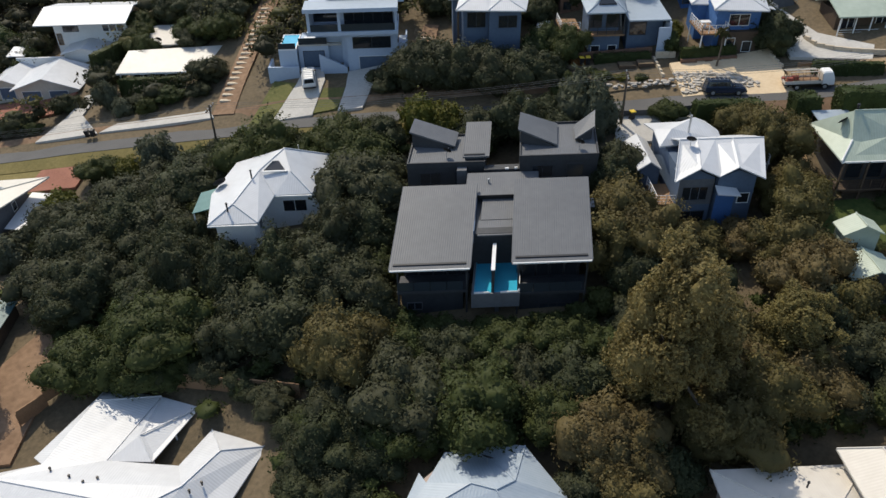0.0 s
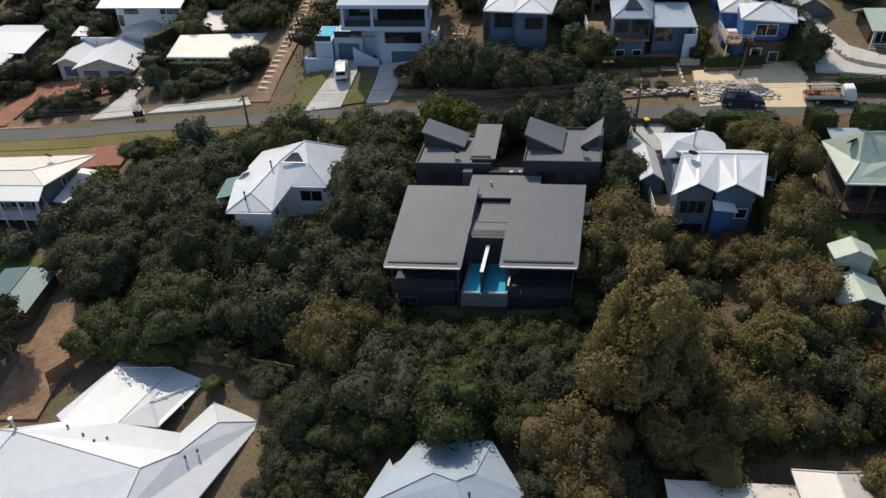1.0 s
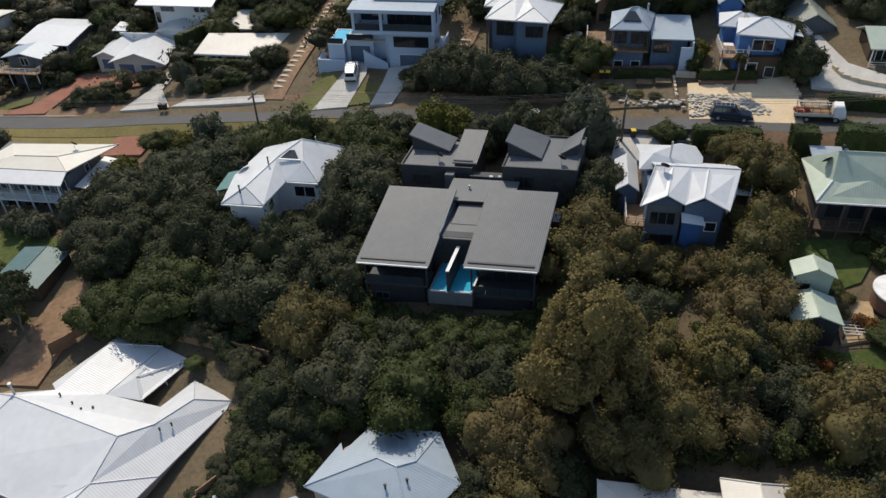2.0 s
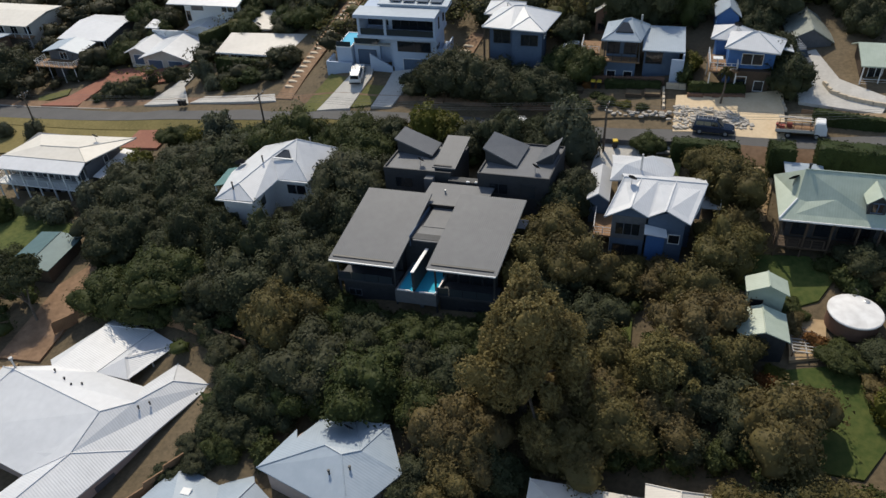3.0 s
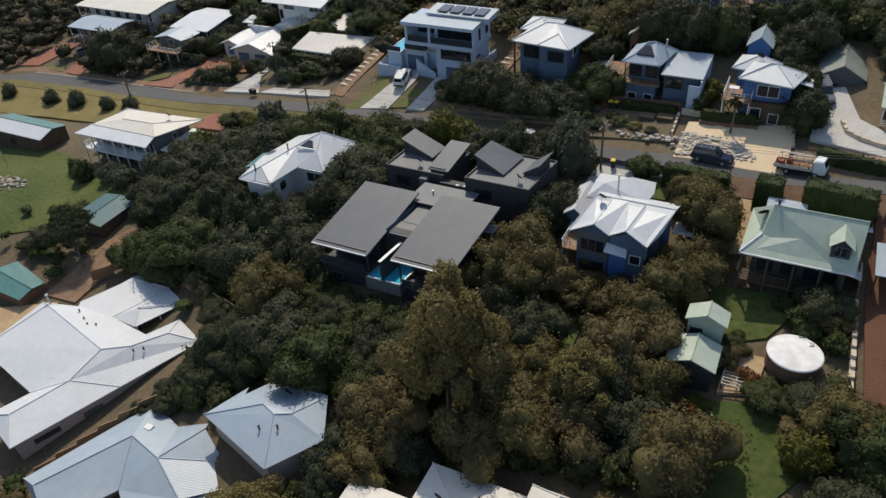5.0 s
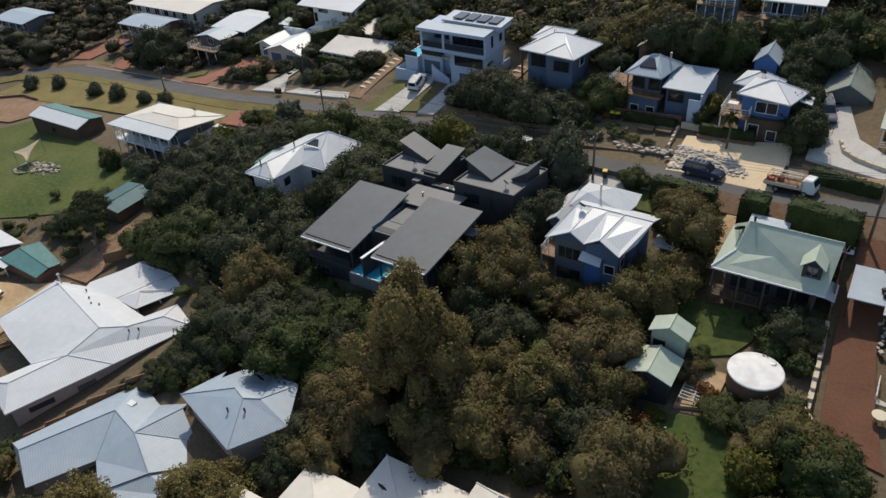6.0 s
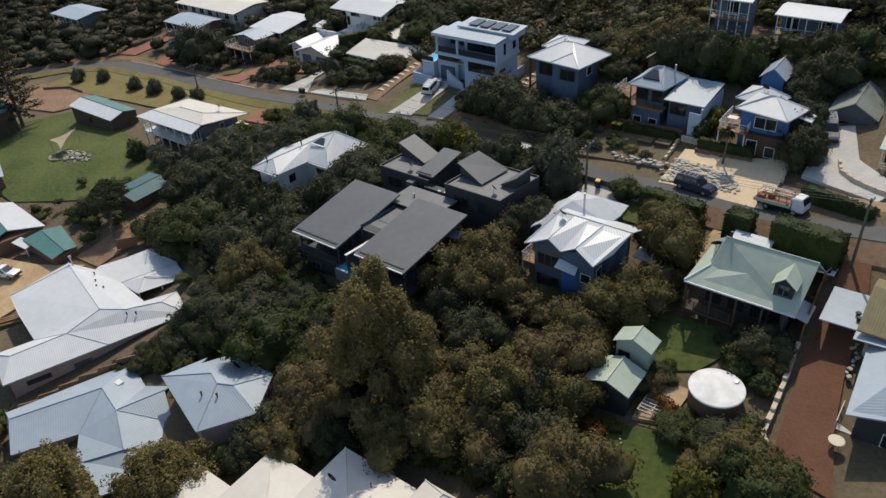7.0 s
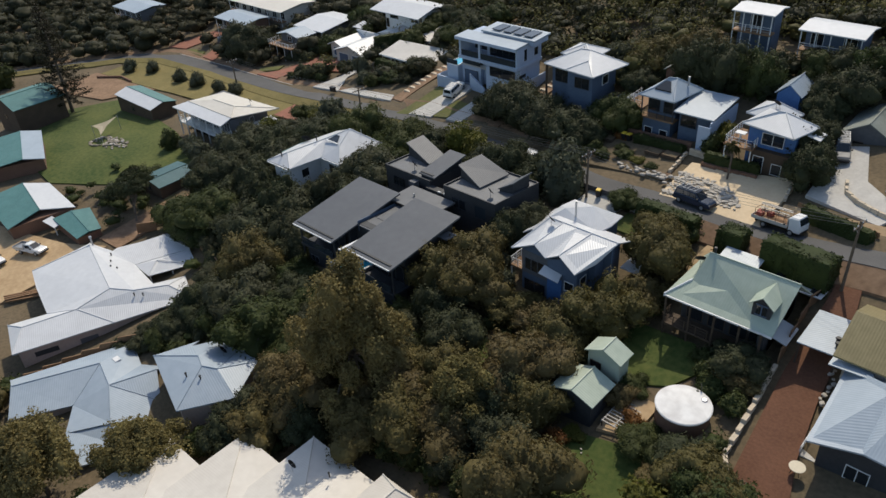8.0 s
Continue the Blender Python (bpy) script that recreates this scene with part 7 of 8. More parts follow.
block_wall("retaining_wall", "cream block kerb at the head of a drive", [(48.0, 31.3), (47.6, 34.2)], 0.45, 1, BLOCKS, 0.9, 0.3)
block_wall("retaining_wall", "curved cream block wall beside the concrete drive", [(52.6, 36.4), (53.2, 34.4), (54.8, 32.9), (57.4, 31.4), (60.2, 30.2)], 0.7, 1, BLOCKS, 0.9, 0.35)
block_wall("retaining_wall", "rendered brown wall in front of the grey-blue house", [(23.6, 38.6), (33.6, 37.8)], 1.0, 2, BROWN_BLOCKS, 1.0, 0.35)
block_wall("sleeper_wall", "stacked dark timber sleeper wall above a hedge", [(49.6, 30.9), (58.6, 28.0)], 0.7, 3, [SLEEPER], 2.3, 0.2)
block_wall("retaining_wall", "low dark brick wall on the orange ground", [(-119.4, 29.2), (-112.0, 32.0), (-105.6, 31.2)], 0.7, 2, BROWN_BLOCKS, 1.2, 0.35)
fence("timber_fence", "brown timber fence around the white-roofed house", [(-34.6, -5.6), (-31.4, -0.9), (-24.3, -2.2), (-17.7, -3.8), (-8.4, -6.4)], 1.6)
fence("timber_fence", "brown timber fence between two pale roofs", [(-15.6, -31.4), (-12.6, -25.2), (-9.2, -19.5)], 1.5)
fence("timber_fence", "dark timber fence beside the brown drive", [(56.5, 10.6), (56.3, 17.2), (57.0, 21.2)], 1.3)
fence("timber_fence", "weathered timber fence beside the lawn", [(-124.0, 2.8), (-104.6, 7.6)], 1.2)

spots = []
while len(spots) < 150:
    x, y = 35.0 + 9.2 * float(rng.random()), 28.0 + 4.6 * float(rng.random())
    if ((x - 35.0) / 9.2) ** 2 + ((y - 28.0) / 4.6) ** 2 < 1 and all((x - a) ** 2 + (y - b) ** 2 > 0.09 for a, b in spots):
        spots.append((x, y))
rocks("stone_slab_spread", "pale flat stone slabs laid out on a cream forecourt", spots, SLABS, (0.45, 0.95), "stones", "slab")
rocks("rock_wall", "rough pale rock wall along the upper verge", [(27.0 + 7.6 * k / 23 + float(rng.normal(scale=0.1)), 31.5 - 1.1 * k / 23 + float(rng.normal(scale=0.25)) + (k % 2) * 0.5) for k in range(24)], STONES, (0.5, 0.95), "rock wall")
rocks("rock_wall", "pale boulders beside a brown drive", [(61.2 + float(rng.normal(scale=0.25)), 8.0 + 0.45 * k) for k in range(9)], STONES, (0.4, 0.7), "rock wall")
rocks("fire_pit", "ring of stones on the green lawn", [(-73.6 + 2.3 * math.cos(a / 22 * 6.28), 7.9 + 2.0 * math.sin(a / 22 * 6.28)) for a in range(22)], STONES[:2] + DARK_STONES, (0.6, 0.95), "fire pit")
rocks("rock_pile", "scattered brown and grey rocks beside the fire pit", [(-70.4 + float(rng.normal(scale=2.2)), 9.0 + float(rng.normal(scale=0.9))) for _ in range(70)], STONES[:1] + DARK_STONES, (0.4, 1.0))
rocks("garden_rocks", "pale rocks at the edge of a back lawn", [(44.4 + float(rng.normal(scale=0.9)), -5.0 + float(rng.normal(scale=0.5))) for _ in range(6)], STONES, (0.2, 0.4), "rocks")


def stair(name, label, a, b, wide, step, mesh=SLEEPER):
    ob = site(name, a[0], a[1], lie(*a), label, "steps")
    for px, py, rz, s in along(a, b, step):
        placed("step", mesh, ob, pose(px, py, lie(px, py) + 0.2, 0, 0, rz + 90) @ Matrix.Diagonal((wide, s * 0.55, 0.2, 1)))
    return ob


stair("garden_steps", "timber sleeper steps climbing between shrubs", (-41.2, 11.4), (-41.8, 17.6), 2.2, 0.75)
stair("path_steps", "stone steps on a sandy hillside path", (-23.9, 43.6), (-21.2, 70.0), 1.7, 1.3, BLOCKS[0])
stair("garden_steps", "sandy block steps beside the tower house", (2.6, 38.0), (4.8, 50.0), 1.6, 1.2, BLOCKS[1])

for x, y, w in ((29.8, 35.4, 2.0), (32.2, 35.3, 2.0), (22.4, 36.6, 1.6)):
    ob = site("garden_bed", x, y, lie(x, y), "raised timber garden bed with dark soil", "garden bed", "raised beds")
    z = lie(x, y) + 0.18
    for nm, r in (("board", (x - w / 2, x + w / 2, y - 0.75, y - 0.68, z, z + 0.45)), ("board", (x - w / 2, x + w / 2, y + 0.68, y + 0.75, z, z + 0.45)), ("board", (x - w / 2, x - w / 2 + 0.07, y - 0.68, y + 0.68, z, z + 0.45)), ("board", (x + w / 2 - 0.07, x + w / 2, y - 0.68, y + 0.68, z, z + 0.45))):
        part(nm, boxes(r), M["dark_timber"], ob)
    part("soil", boxes((x - w / 2 + 0.07, x + w / 2 - 0.07, y - 0.68, y + 0.68, z, z + 0.38)), M["earth"], ob, "dark garden soil in the bed")


# ---------------------------------------------------------------- tank, poles, wires
def round_solid(rows, sides=48):
    """A turned solid from (radius, height) rows, closed top and bottom."""
    bm = bmesh.new()
    rings = [[bm.verts.new((r * math.cos(2 * math.pi * k / sides), r * math.sin(2 * math.pi * k / sides), z)) for k in range(sides)] for r, z in rows]
    for a, b in zip(rings, rings[1:]):
        for k in range(sides):
            bm.faces.new((a[k], a[(k + 1) % sides], b[(k + 1) % sides], b[k]))
    bm.faces.new(rings[0][::-1])
    bm.faces.new(rings[-1])
    return bm


ob = thing("water_tank", 52.0, 1.75, lie(52, 1.75) + 0.45, "round concrete water tank with a stained white lid", "water tank")
zt = 5.85 - lie(52, 1.75)
# dark brown colour carries the shade on the tank's near side
part("shell", round_solid([(2.36, -0.5), (2.36, zt - 0.16)]), M["brick"], ob, "tank wall with its shade put into the dark colour")
part("lid", round_solid([(2.46, zt - 0.2), (2.48, zt - 0.06), (2.4, zt), (0.5, zt + 0.13), (0.05, zt + 0.14)]), M["tank"], ob)
bm = round_solid([(0.28, 0), (0.28, 0.07), (0.2, 0.1)], 16)
bmesh.ops.translate(bm, vec=(1.2, 1.5, zt + 0.03), verts=bm.verts[:])
part("hatch", bm, M["metal"], ob, "small steel hatch on the lid")
bm = bmesh.new()
rod(bm, (0.5, 2.3, zt), (0.5, 2.3, zt + 0.5), 0.04)
rod(bm, (0.5, 2.3, zt + 0.5), (0.2, 2.75, zt + 0.5), 0.04)
part("pipe", bm, M["black"], ob, "thin dark inlet pipe")


def power_pole(x, y, top, rz):
    zg = lie(x, y)
    ob = thing("power_pole", x, y, zg, "weathered timber power pole with a crossarm", "power pole", "power poles", rz)
    h = top - zg
    bm = bmesh.new()
    rod(bm, (0, 0, -0.6), (0, 0, h), 0.17, 0.11, 10)
    part("pole", bm, M["pole"], ob)
    part("crossarm", boxes((-0.06, 0.06, -1.2, 1.2, h - 0.55, h - 0.42)), M["pole"], ob)
    bm = bmesh.new()
    rod(bm, (0, -0.7, h - 0.5), (0, -0.1, h - 1.2), 0.025)
    rod(bm, (0, 0.7, h - 0.5), (0, 0.1, h - 1.2), 0.025)
    part("brace", bm, M["metal"], ob)
    for o in (-1.1, -0.45, 0.45, 1.1):
        bm = round_solid([(0.03, 0), (0.06, 0.05), (0.04, 0.1), (0.06, 0.15), (0.02, 0.2)], 8)
        bmesh.ops.translate(bm, vec=(0, o, h - 0.42), verts=bm.verts[:])
        part("insulator", bm, M["white_paint"], ob, "small white porcelain insulator")
    c, s = math.cos(math.radians(rz)), math.sin(math.radians(rz))
    return [(x - s * o, y + c * o, top - 0.24) for o in (-1.1, -0.45, 0.45, 1.1)]


LINE = [power_pole(*p) for p in ((-69.5, 37.5, 9.5, -8), (-22.5, 31.5, 13.6, -10), (26.9, 24.3, 17.0, -8), (58.2, 19.8, 19.5, -8))]
for a, b in zip(LINE, LINE[1:]):
    ob = site("power_line", *a[0], "four thin sagging wires between timber poles", "power line", "power lines")
    for p, q in zip(a, b):
        bm = bmesh.new()
        pts = []
        for k in range(17):
            u = k / 16
            pts.append(Vector(p).lerp(Vector(q), u) - Vector((0, 0, 4 * 1.0 * u * (1 - u))))
        rows = [[bm.verts.new(c + o) for o in (Vector((0, 0.014, 0)), Vector((0, 0, 0.014)), Vector((0, -0.014, 0)), Vector((0, 0, -0.014)))] for c in pts]
        for m, n in zip(rows, rows[1:]):
            for k in range(4):
                bm.faces.new((m[k], m[(k + 1) % 4], n[(k + 1) % 4], n[k]))
        part("wire", bm, M["wire"], ob)


# ---------------------------------------------------------------- vehicles
def loft(sections):
    """A closed skin over cross-sections with equal numbers of corners."""
    bm = bmesh.new()
    rings = [[bm.verts.new(p) for p in s] for s in sections]
    n = len(rings[0])
    for a, b in zip(rings, rings[1:]):
        for k in range(n):
            bm.faces.new((a[k], a[(k + 1) % n], b[(k + 1) % n], b[k]))
    bm.faces.new(rings[0][::-1])
    bm.faces.new(rings[-1])
    bmesh.ops.recalc_face_normals(bm, faces=bm.faces[:])
    return bm


def ring(x, w, z0, z1, r=0.1, top=1.0):
    """Rounded upright section of half-width w between two heights, drawn in at the top."""
    t = w * top
    return [(x, -w + r, z0), (x, w - r, z0), (x, w, z0 + r), (x, (w + t) / 2, (z0 + z1) / 2), (x, t, z1 - r), (x, t - r, z1), (x, -t + r, z1), (x, -t, z1 - r), (x, -(w + t) / 2, (z0 + z1) / 2), (x, -w, z0 + r)]


def wheel(parent, x, y, r, side):
    bm = round_solid([(r * 0.6, -0.11), (r * 0.93, -0.11), (r, -0.07), (r, 0.07), (r * 0.93, 0.11), (r * 0.6, 0.11)], 20)
    turn = Matrix.Rotation(math.pi / 2, 4, "X")
    bmesh.ops.transform(bm, matrix=Matrix.Translation((x, y, r)) @ turn, verts=bm.verts[:])
    w = part("wheel", bm, M["rubber"], parent, "black rubber tyre")
    bm = round_solid([(r * 0.58, -0.02), (r * 0.55, 0.02), (r * 0.2, 0.035)], 14)
    bmesh.ops.transform(bm, matrix=Matrix.Translation((x, y + side * 0.115, r)) @ Matrix.Rotation(-side * math.pi / 2, 4, "X"), verts=bm.verts[:])
    part("rim", bm, M["metal"], w, "steel wheel rim")


def vehicle(name, label, category, x, y, rz, paint, kind, length=4.6, z=None):
    c, s = math.cos(math.radians(rz)), math.sin(math.radians(rz))
    zf, zb = lie(x + c * 1.5, y + s * 1.5), lie(x - c * 1.5, y - s * 1.5)
    z = lie(x, y) + 0.23 if z is None else z
    ob = thing(name, x, y, z, label, category)
    ob.matrix_basis = pose(x, y, z, 0, 0, rz) @ Matrix.Rotation(-math.atan2(zf - zb, 3.0), 4, "Y")
    k = length / 4.6
    p, g = M[paint], M["glass"]

    def sc(rows):
        return [[(a * k, b, d) for a, b, d in r] for r in rows]

    if kind == "wagon":
        part("body", loft(sc([ring(-2.3, 0.8, 0.45, 0.95), ring(-2.22, 0.9, 0.36, 1.1), ring(-1.0, 0.93, 0.32, 1.14), ring(0.6, 0.93, 0.32, 1.12), ring(1.2, 0.92, 0.34, 1.06), ring(2.05, 0.88, 0.38, 0.98), ring(2.3, 0.76, 0.5, 0.86)])), p, ob)
        part("cabin", loft(sc([ring(-2.2, 0.84, 1.0, 1.12, 0.05), ring(-2.05, 0.82, 1.0, 1.74, 0.08, 0.86), ring(-0.4, 0.83, 1.0, 1.8, 0.08, 0.86), ring(0.35, 0.82, 1.0, 1.74, 0.08, 0.84), ring(1.05, 0.82, 1.0, 1.12, 0.05)])), p, ob)
        wins = ((-1.95, -1.15), (-1.07, -0.3), (-0.22, 0.5))
        roof_z, rack = 1.8, True
        part("windscreen", loft([[(1.06 * k, -0.68, 1.13), (1.06 * k, 0.68, 1.13), (0.44 * k, 0.6, 1.70), (0.44 * k, -0.6, 1.70)], [(1.10 * k, -0.68, 1.15), (1.10 * k, 0.68, 1.15), (0.48 * k, 0.6, 1.72), (0.48 * k, -0.6, 1.72)]]), g, ob)
        part("rear_window", loft([[(-2.19 * k, -0.66, 1.16), (-2.19 * k, 0.66, 1.16), (-2.06 * k, 0.6, 1.66), (-2.06 * k, -0.6, 1.66)], [(-2.22 * k, -0.66, 1.16), (-2.22 * k, 0.66, 1.16), (-2.09 * k, 0.6, 1.66), (-2.09 * k, -0.6, 1.66)]]), g, ob)
    elif kind == "truck":
        part("chassis", boxes((-2.7 * k, 1.3 * k, -0.5, 0.5, 0.5, 0.78)), M["black"], ob, "black steel chassis")
        part("cabin", loft([ring(1.15 * k, 0.9, 0.5, 2.0, 0.12, 0.94), ring(1.3 * k, 0.94, 0.45, 2.12, 0.14, 0.92), ring(2.1 * k, 0.94, 0.45, 2.1, 0.14, 0.9), ring(2.36 * k, 0.92, 0.5, 1.35, 0.1, 0.98)]), p, ob)
        wins = ((1.42, 1.98),)
        rack = False
        part("windscreen", loft([[(2.35 * k, -0.78, 1.36), (2.35 * k, 0.78, 1.36), (2.13 * k, 0.72, 1.98), (2.13 * k, -0.72, 1.98)], [(2.39 * k, -0.78, 1.37), (2.39 * k, 0.78, 1.37), (2.17 * k, 0.72, 1.99), (2.17 * k, -0.72, 1.99)]]), g, ob)
        part("tray", boxes((-2.75 * k, 1.1 * k, -1.02, 1.02, 0.82, 0.95)), M["timber"], ob, "weathered timber tray floor")
        for r in ((-2.75 * k, 1.1 * k, -1.06, -1.02, 0.82, 1.2), (-2.75 * k, 1.1 * k, 1.02, 1.06, 0.82, 1.2), (-2.79 * k, -2.75 * k, -1.02, 1.02, 0.82, 1.2), (1.06 * k, 1.1 * k, -1.02, 1.02, 0.95, 1.9)):
            part("tray_side", boxes(r), M["cream_wall"], ob)
    else:
        part("body", loft(sc([ring(-2.5, 0.9, 0.55, 0.92), ring(-0.2, 0.92, 0.5, 0.95), ring(0.2, 0.93, 0.36, 1.08), ring(1.2, 0.92, 0.36, 1.06), ring(2.1, 0.88, 0.4, 0.98), ring(2.3, 0.76, 0.5, 0.86)])), p, ob)
        part("cabin", loft(sc([ring(-0.5, 0.84, 0.95, 1.10, 0.05), ring(-0.45, 0.82, 0.95, 1.74, 0.08, 0.86), ring(0.4, 0.82, 0.95, 1.76, 0.08, 0.84), ring(1.15, 0.82, 1.0, 1.10, 0.05)])), p, ob)
        wins = ((-0.38, 0.55),)
        rack = False
        part("windscreen", loft([[(1.12 * k, -0.68, 1.13), (1.12 * k, 0.68, 1.13), (0.48 * k, 0.6, 1.70), (0.48 * k, -0.6, 1.70)], [(1.16 * k, -0.68, 1.15), (1.16 * k, 0.68, 1.15), (0.52 * k, 0.6, 1.72), (0.52 * k, -0.6, 1.72)]]), g, ob)
        part("tray", boxes((-2.75 * k, -0.6 * k, -0.98, 0.98, 0.92, 1.0)), M["metal"], ob, "grey steel tray floor")
        for r in ((-2.75 * k, -0.6 * k, -1.0, -0.95, 0.92, 1.28), (-2.75 * k, -0.6 * k, 0.95, 1.0, 0.92, 1.28), (-2.78 * k, -2.73 * k, -0.95, 0.95, 0.92, 1.28), (-0.62 * k, -0.57 * k, -0.95, 0.95, 0.92, 1.75)):
            part("tray_side", boxes(r), M["metal"], ob)
    for a, b in wins:
        for sd in (-1, 1):
            part("side_window", loft([[(a * k, sd * 0.80, 1.16), (b * k, sd * 0.80, 1.16), (min(b, 0.36 if kind != "truck" else 1.9) * k, sd * 0.735, 1.62), (a * k, sd * 0.735, 1.62)], [(a * k, sd * 0.85, 1.16), (b * k, sd * 0.85, 1.16), (min(b, 0.36 if kind != "truck" else 1.9) * k, sd * 0.765, 1.62), (a * k, sd * 0.765, 1.62)]]), g, ob)
    for wx in (-1.45, 1.42):
        for sd in (-1, 1):
            wheel(ob, wx * k, sd * 0.84, 0.37, sd)
    for sd in (-1, 1):
        part("headlight", boxes((2.14 * k, 2.25 * k, sd * 0.66 - 0.14, sd * 0.66 + 0.14, 0.72, 0.88)), M["lamp_glass"], ob)
        part("mirror", boxes((0.72 * k, 0.86 * k, sd * 0.98 - 0.1, sd * 0.98 + 0.1, 1.12, 1.28)), M["black"], ob)
    part("bumper", boxes((2.22 * k, 2.4 * k, -0.82, 0.82, 0.42, 0.62)), M["black"], ob)
    part("bumper", boxes((-2.44 * k, -2.26 * k, -0.82, 0.82, 0.45, 0.62)), M["black"], ob)
    if rack:
        bm = bmesh.new()
        for sd in (-0.62, 0.62):
            rod(bm, (-1.9 * k, sd, 1.93), (0.2 * k, sd, 1.93), 0.025, 0.025, 6)
        for q in (-1.8, -1.3, -0.8, -0.3, 0.15):
            rod(bm, (q * k, -0.66, 1.93), (q * k, 0.66, 1.93), 0.03, 0.03, 6)
        for q in (-1.8, 0.1):
            for sd in (-0.62, 0.62):
                rod(bm, (q * k, sd, 1.76), (q * k, sd, 1.93), 0.03, 0.03, 6)
        part("roof_rack", bm, M["metal"], ob, "light metal roof rack")
    return ob


vehicle("wagon", "navy four-wheel-drive wagon with a roof rack, parked", "car", 39.5, 27.2, -6, "navy_paint", "wagon", 4.7, lie(39.1, 27) + 0.23)
tr = vehicle("tray_truck", "white tray truck loaded with timber and red boxes", "truck", 49.5, 27.0, -10, "white_paint", "truck", 4.9, lie(49.2, 26.2) + 0.23)
for kx in (-2.6, -1.8, -1.0, -0.2, 0.7):
    bm = bmesh.new()
    rod(bm, (kx, -0.95, 1.0), (kx, -0.95, 2.0), 0.035, 0.035, 6)
    rod(bm, (kx, 0.95, 1.0), (kx, 0.95, 2.0), 0.035, 0.035, 6)
    rod(bm, (kx, -0.95, 2.0), (kx, 0.95, 2.0), 0.035, 0.035, 6)
    part("rack_hoop", bm, M["timber"], tr, "timber-coloured tray rack hoop")
for r in ((-2.7, 0.9, 0.3, 0.45, 2.04, 2.1), (-2.8, 0.7, 0.6, 0.75, 2.04, 2.12), (-2.3, 1.0, -0.5, -0.38, 2.04, 2.1)):
    part("plank", boxes(r), M["cream_wall"], tr, "pale timber plank on the rack")
for r in ((-2.6, -2.0, -0.7, -0.1, 1.0, 1.45), (-1.8, -1.2, 0.0, 0.6, 1.0, 1.4), (-3.0, -2.7, 0.1, 0.6, 1.0, 1.3)):
    part("load_box", boxes(r), M["red_paint"], tr, "faded red box on the tray")
vehicle("parked_van", "white wagon parked beside the tower house", "car", -11.8, 43.6, 98, "white_paint", "wagon", 4.6)
vehicle("parked_car", "white car half hidden under street trees", "car", 16.4, 27.6, -10, "white_paint", "wagon", 4.4, lie(16.4, 30) + 0.23)
vehicle("parked_utility", "grey utility on the concrete drive", "car", 50.0, 41.6, -70, "grey_paint", "wagon", 4.7)
vehicle("yard_utility", "white utility in a sandy yard", "car", -46.2, -17.6, 22, "white_paint", "ute", 4.9)
vehicle("yard_car", "white car beside the lodges", "car", -49.2, -22.6, 12, "white_paint", "wagon", 4.4)
vehicle("parked_wagon", "dark wagon on a red paved drive", "car", -105.4, 59.0, 60, "grey_paint", "wagon", 4.6)
vehicle("parked_caravan", "white van on a brick drive behind trees", "van", 20.4, 44.2, 75, "white_paint", "wagon", 5.0)

tl = thing("box_trailer", 21.3, 39.6, lie(21.3, 39.6) + 0.2, "timber-sided box trailer with a green load", "trailer", "", 80)
part("bed", boxes((-1.1, 1.1, -0.7, 0.7, 0.45, 0.55)), M["dark_timber"], tl)
for r in ((-1.1, 1.1, -0.74, -0.7, 0.45, 1.05), (-1.1, 1.1, 0.7, 0.74, 0.45, 1.05), (-1.14, -1.1, -0.7, 0.7, 0.45, 1.05), (1.1, 1.14, -0.7, 0.7, 0.45, 1.05)):
    part("side_board", boxes(r), M["timber"], tl)
for sd in (-1, 1):
    wheel(tl, 0.0, sd * 0.84, 0.32, sd)
bm = bmesh.new()
rod(bm, (1.1, 0, 0.5), (2.3, 0, 0.45), 0.05)
part("drawbar", bm, M["metal"], tl)
part("load", loft([ring(-0.9, 0.5, 0.55, 0.9, 0.2), ring(-0.2, 0.6, 0.55, 1.25, 0.25), ring(0.8, 0.5, 0.55, 1.0, 0.2)]), M["leaf_hedge"], tl, "heap of green cuttings")


def wheelie_bin(x, y, rz, lid, label):
    ob = thing("wheelie_bin", x, y, lie(x, y) + 0.24, label, "bin", "wheelie bins", rz)
    part("body", loft([[(-0.22, -0.2, 0.05), (0.22, -0.2, 0.05), (0.22, 0.24, 0.05), (-0.22, 0.24, 0.05)], [(-0.29, -0.34, 1.0), (0.29, -0.34, 1.0), (0.29, 0.36, 1.0), (-0.29, 0.36, 1.0)]]), M["black"], ob)
    part("lid", loft([[(-0.31, -0.38, 1.0), (0.31, -0.38, 1.0), (0.31, 0.38, 1.0), (-0.31, 0.38, 1.0)], [(-0.26, -0.32, 1.09), (0.26, -0.32, 1.09), (0.26, 0.36, 1.07), (-0.26, 0.36, 1.07)]]), M[lid], ob)
    for sd in (-0.26, 0.26):
        bm = round_solid([(0.1, -0.03), (0.1, 0.03)], 10)
        bmesh.ops.transform(bm, matrix=Matrix.Translation((sd, 0.27, 0.1)) @ Matrix.Rotation(math.pi / 2, 4, "Y"), verts=bm.verts[:])
        part("wheel", bm, M["rubber"], ob)


wheelie_bin(-43.6, 42.6, 8, "black", "dark wheelie bin beside the kerb")
wheelie_bin(-42.7, 42.4, -6, "black", "dark wheelie bin beside the kerb")
wheelie_bin(28.2, 25.0, 12, "yellow", "dark wheelie bin with a yellow lid")
wheelie_bin(24.4, 37.0, 4, "yellow", "dark wheelie bin with a yellow lid")
wheelie_bin(25.2, 36.9, -5, "yellow", "dark wheelie bin with a yellow lid")

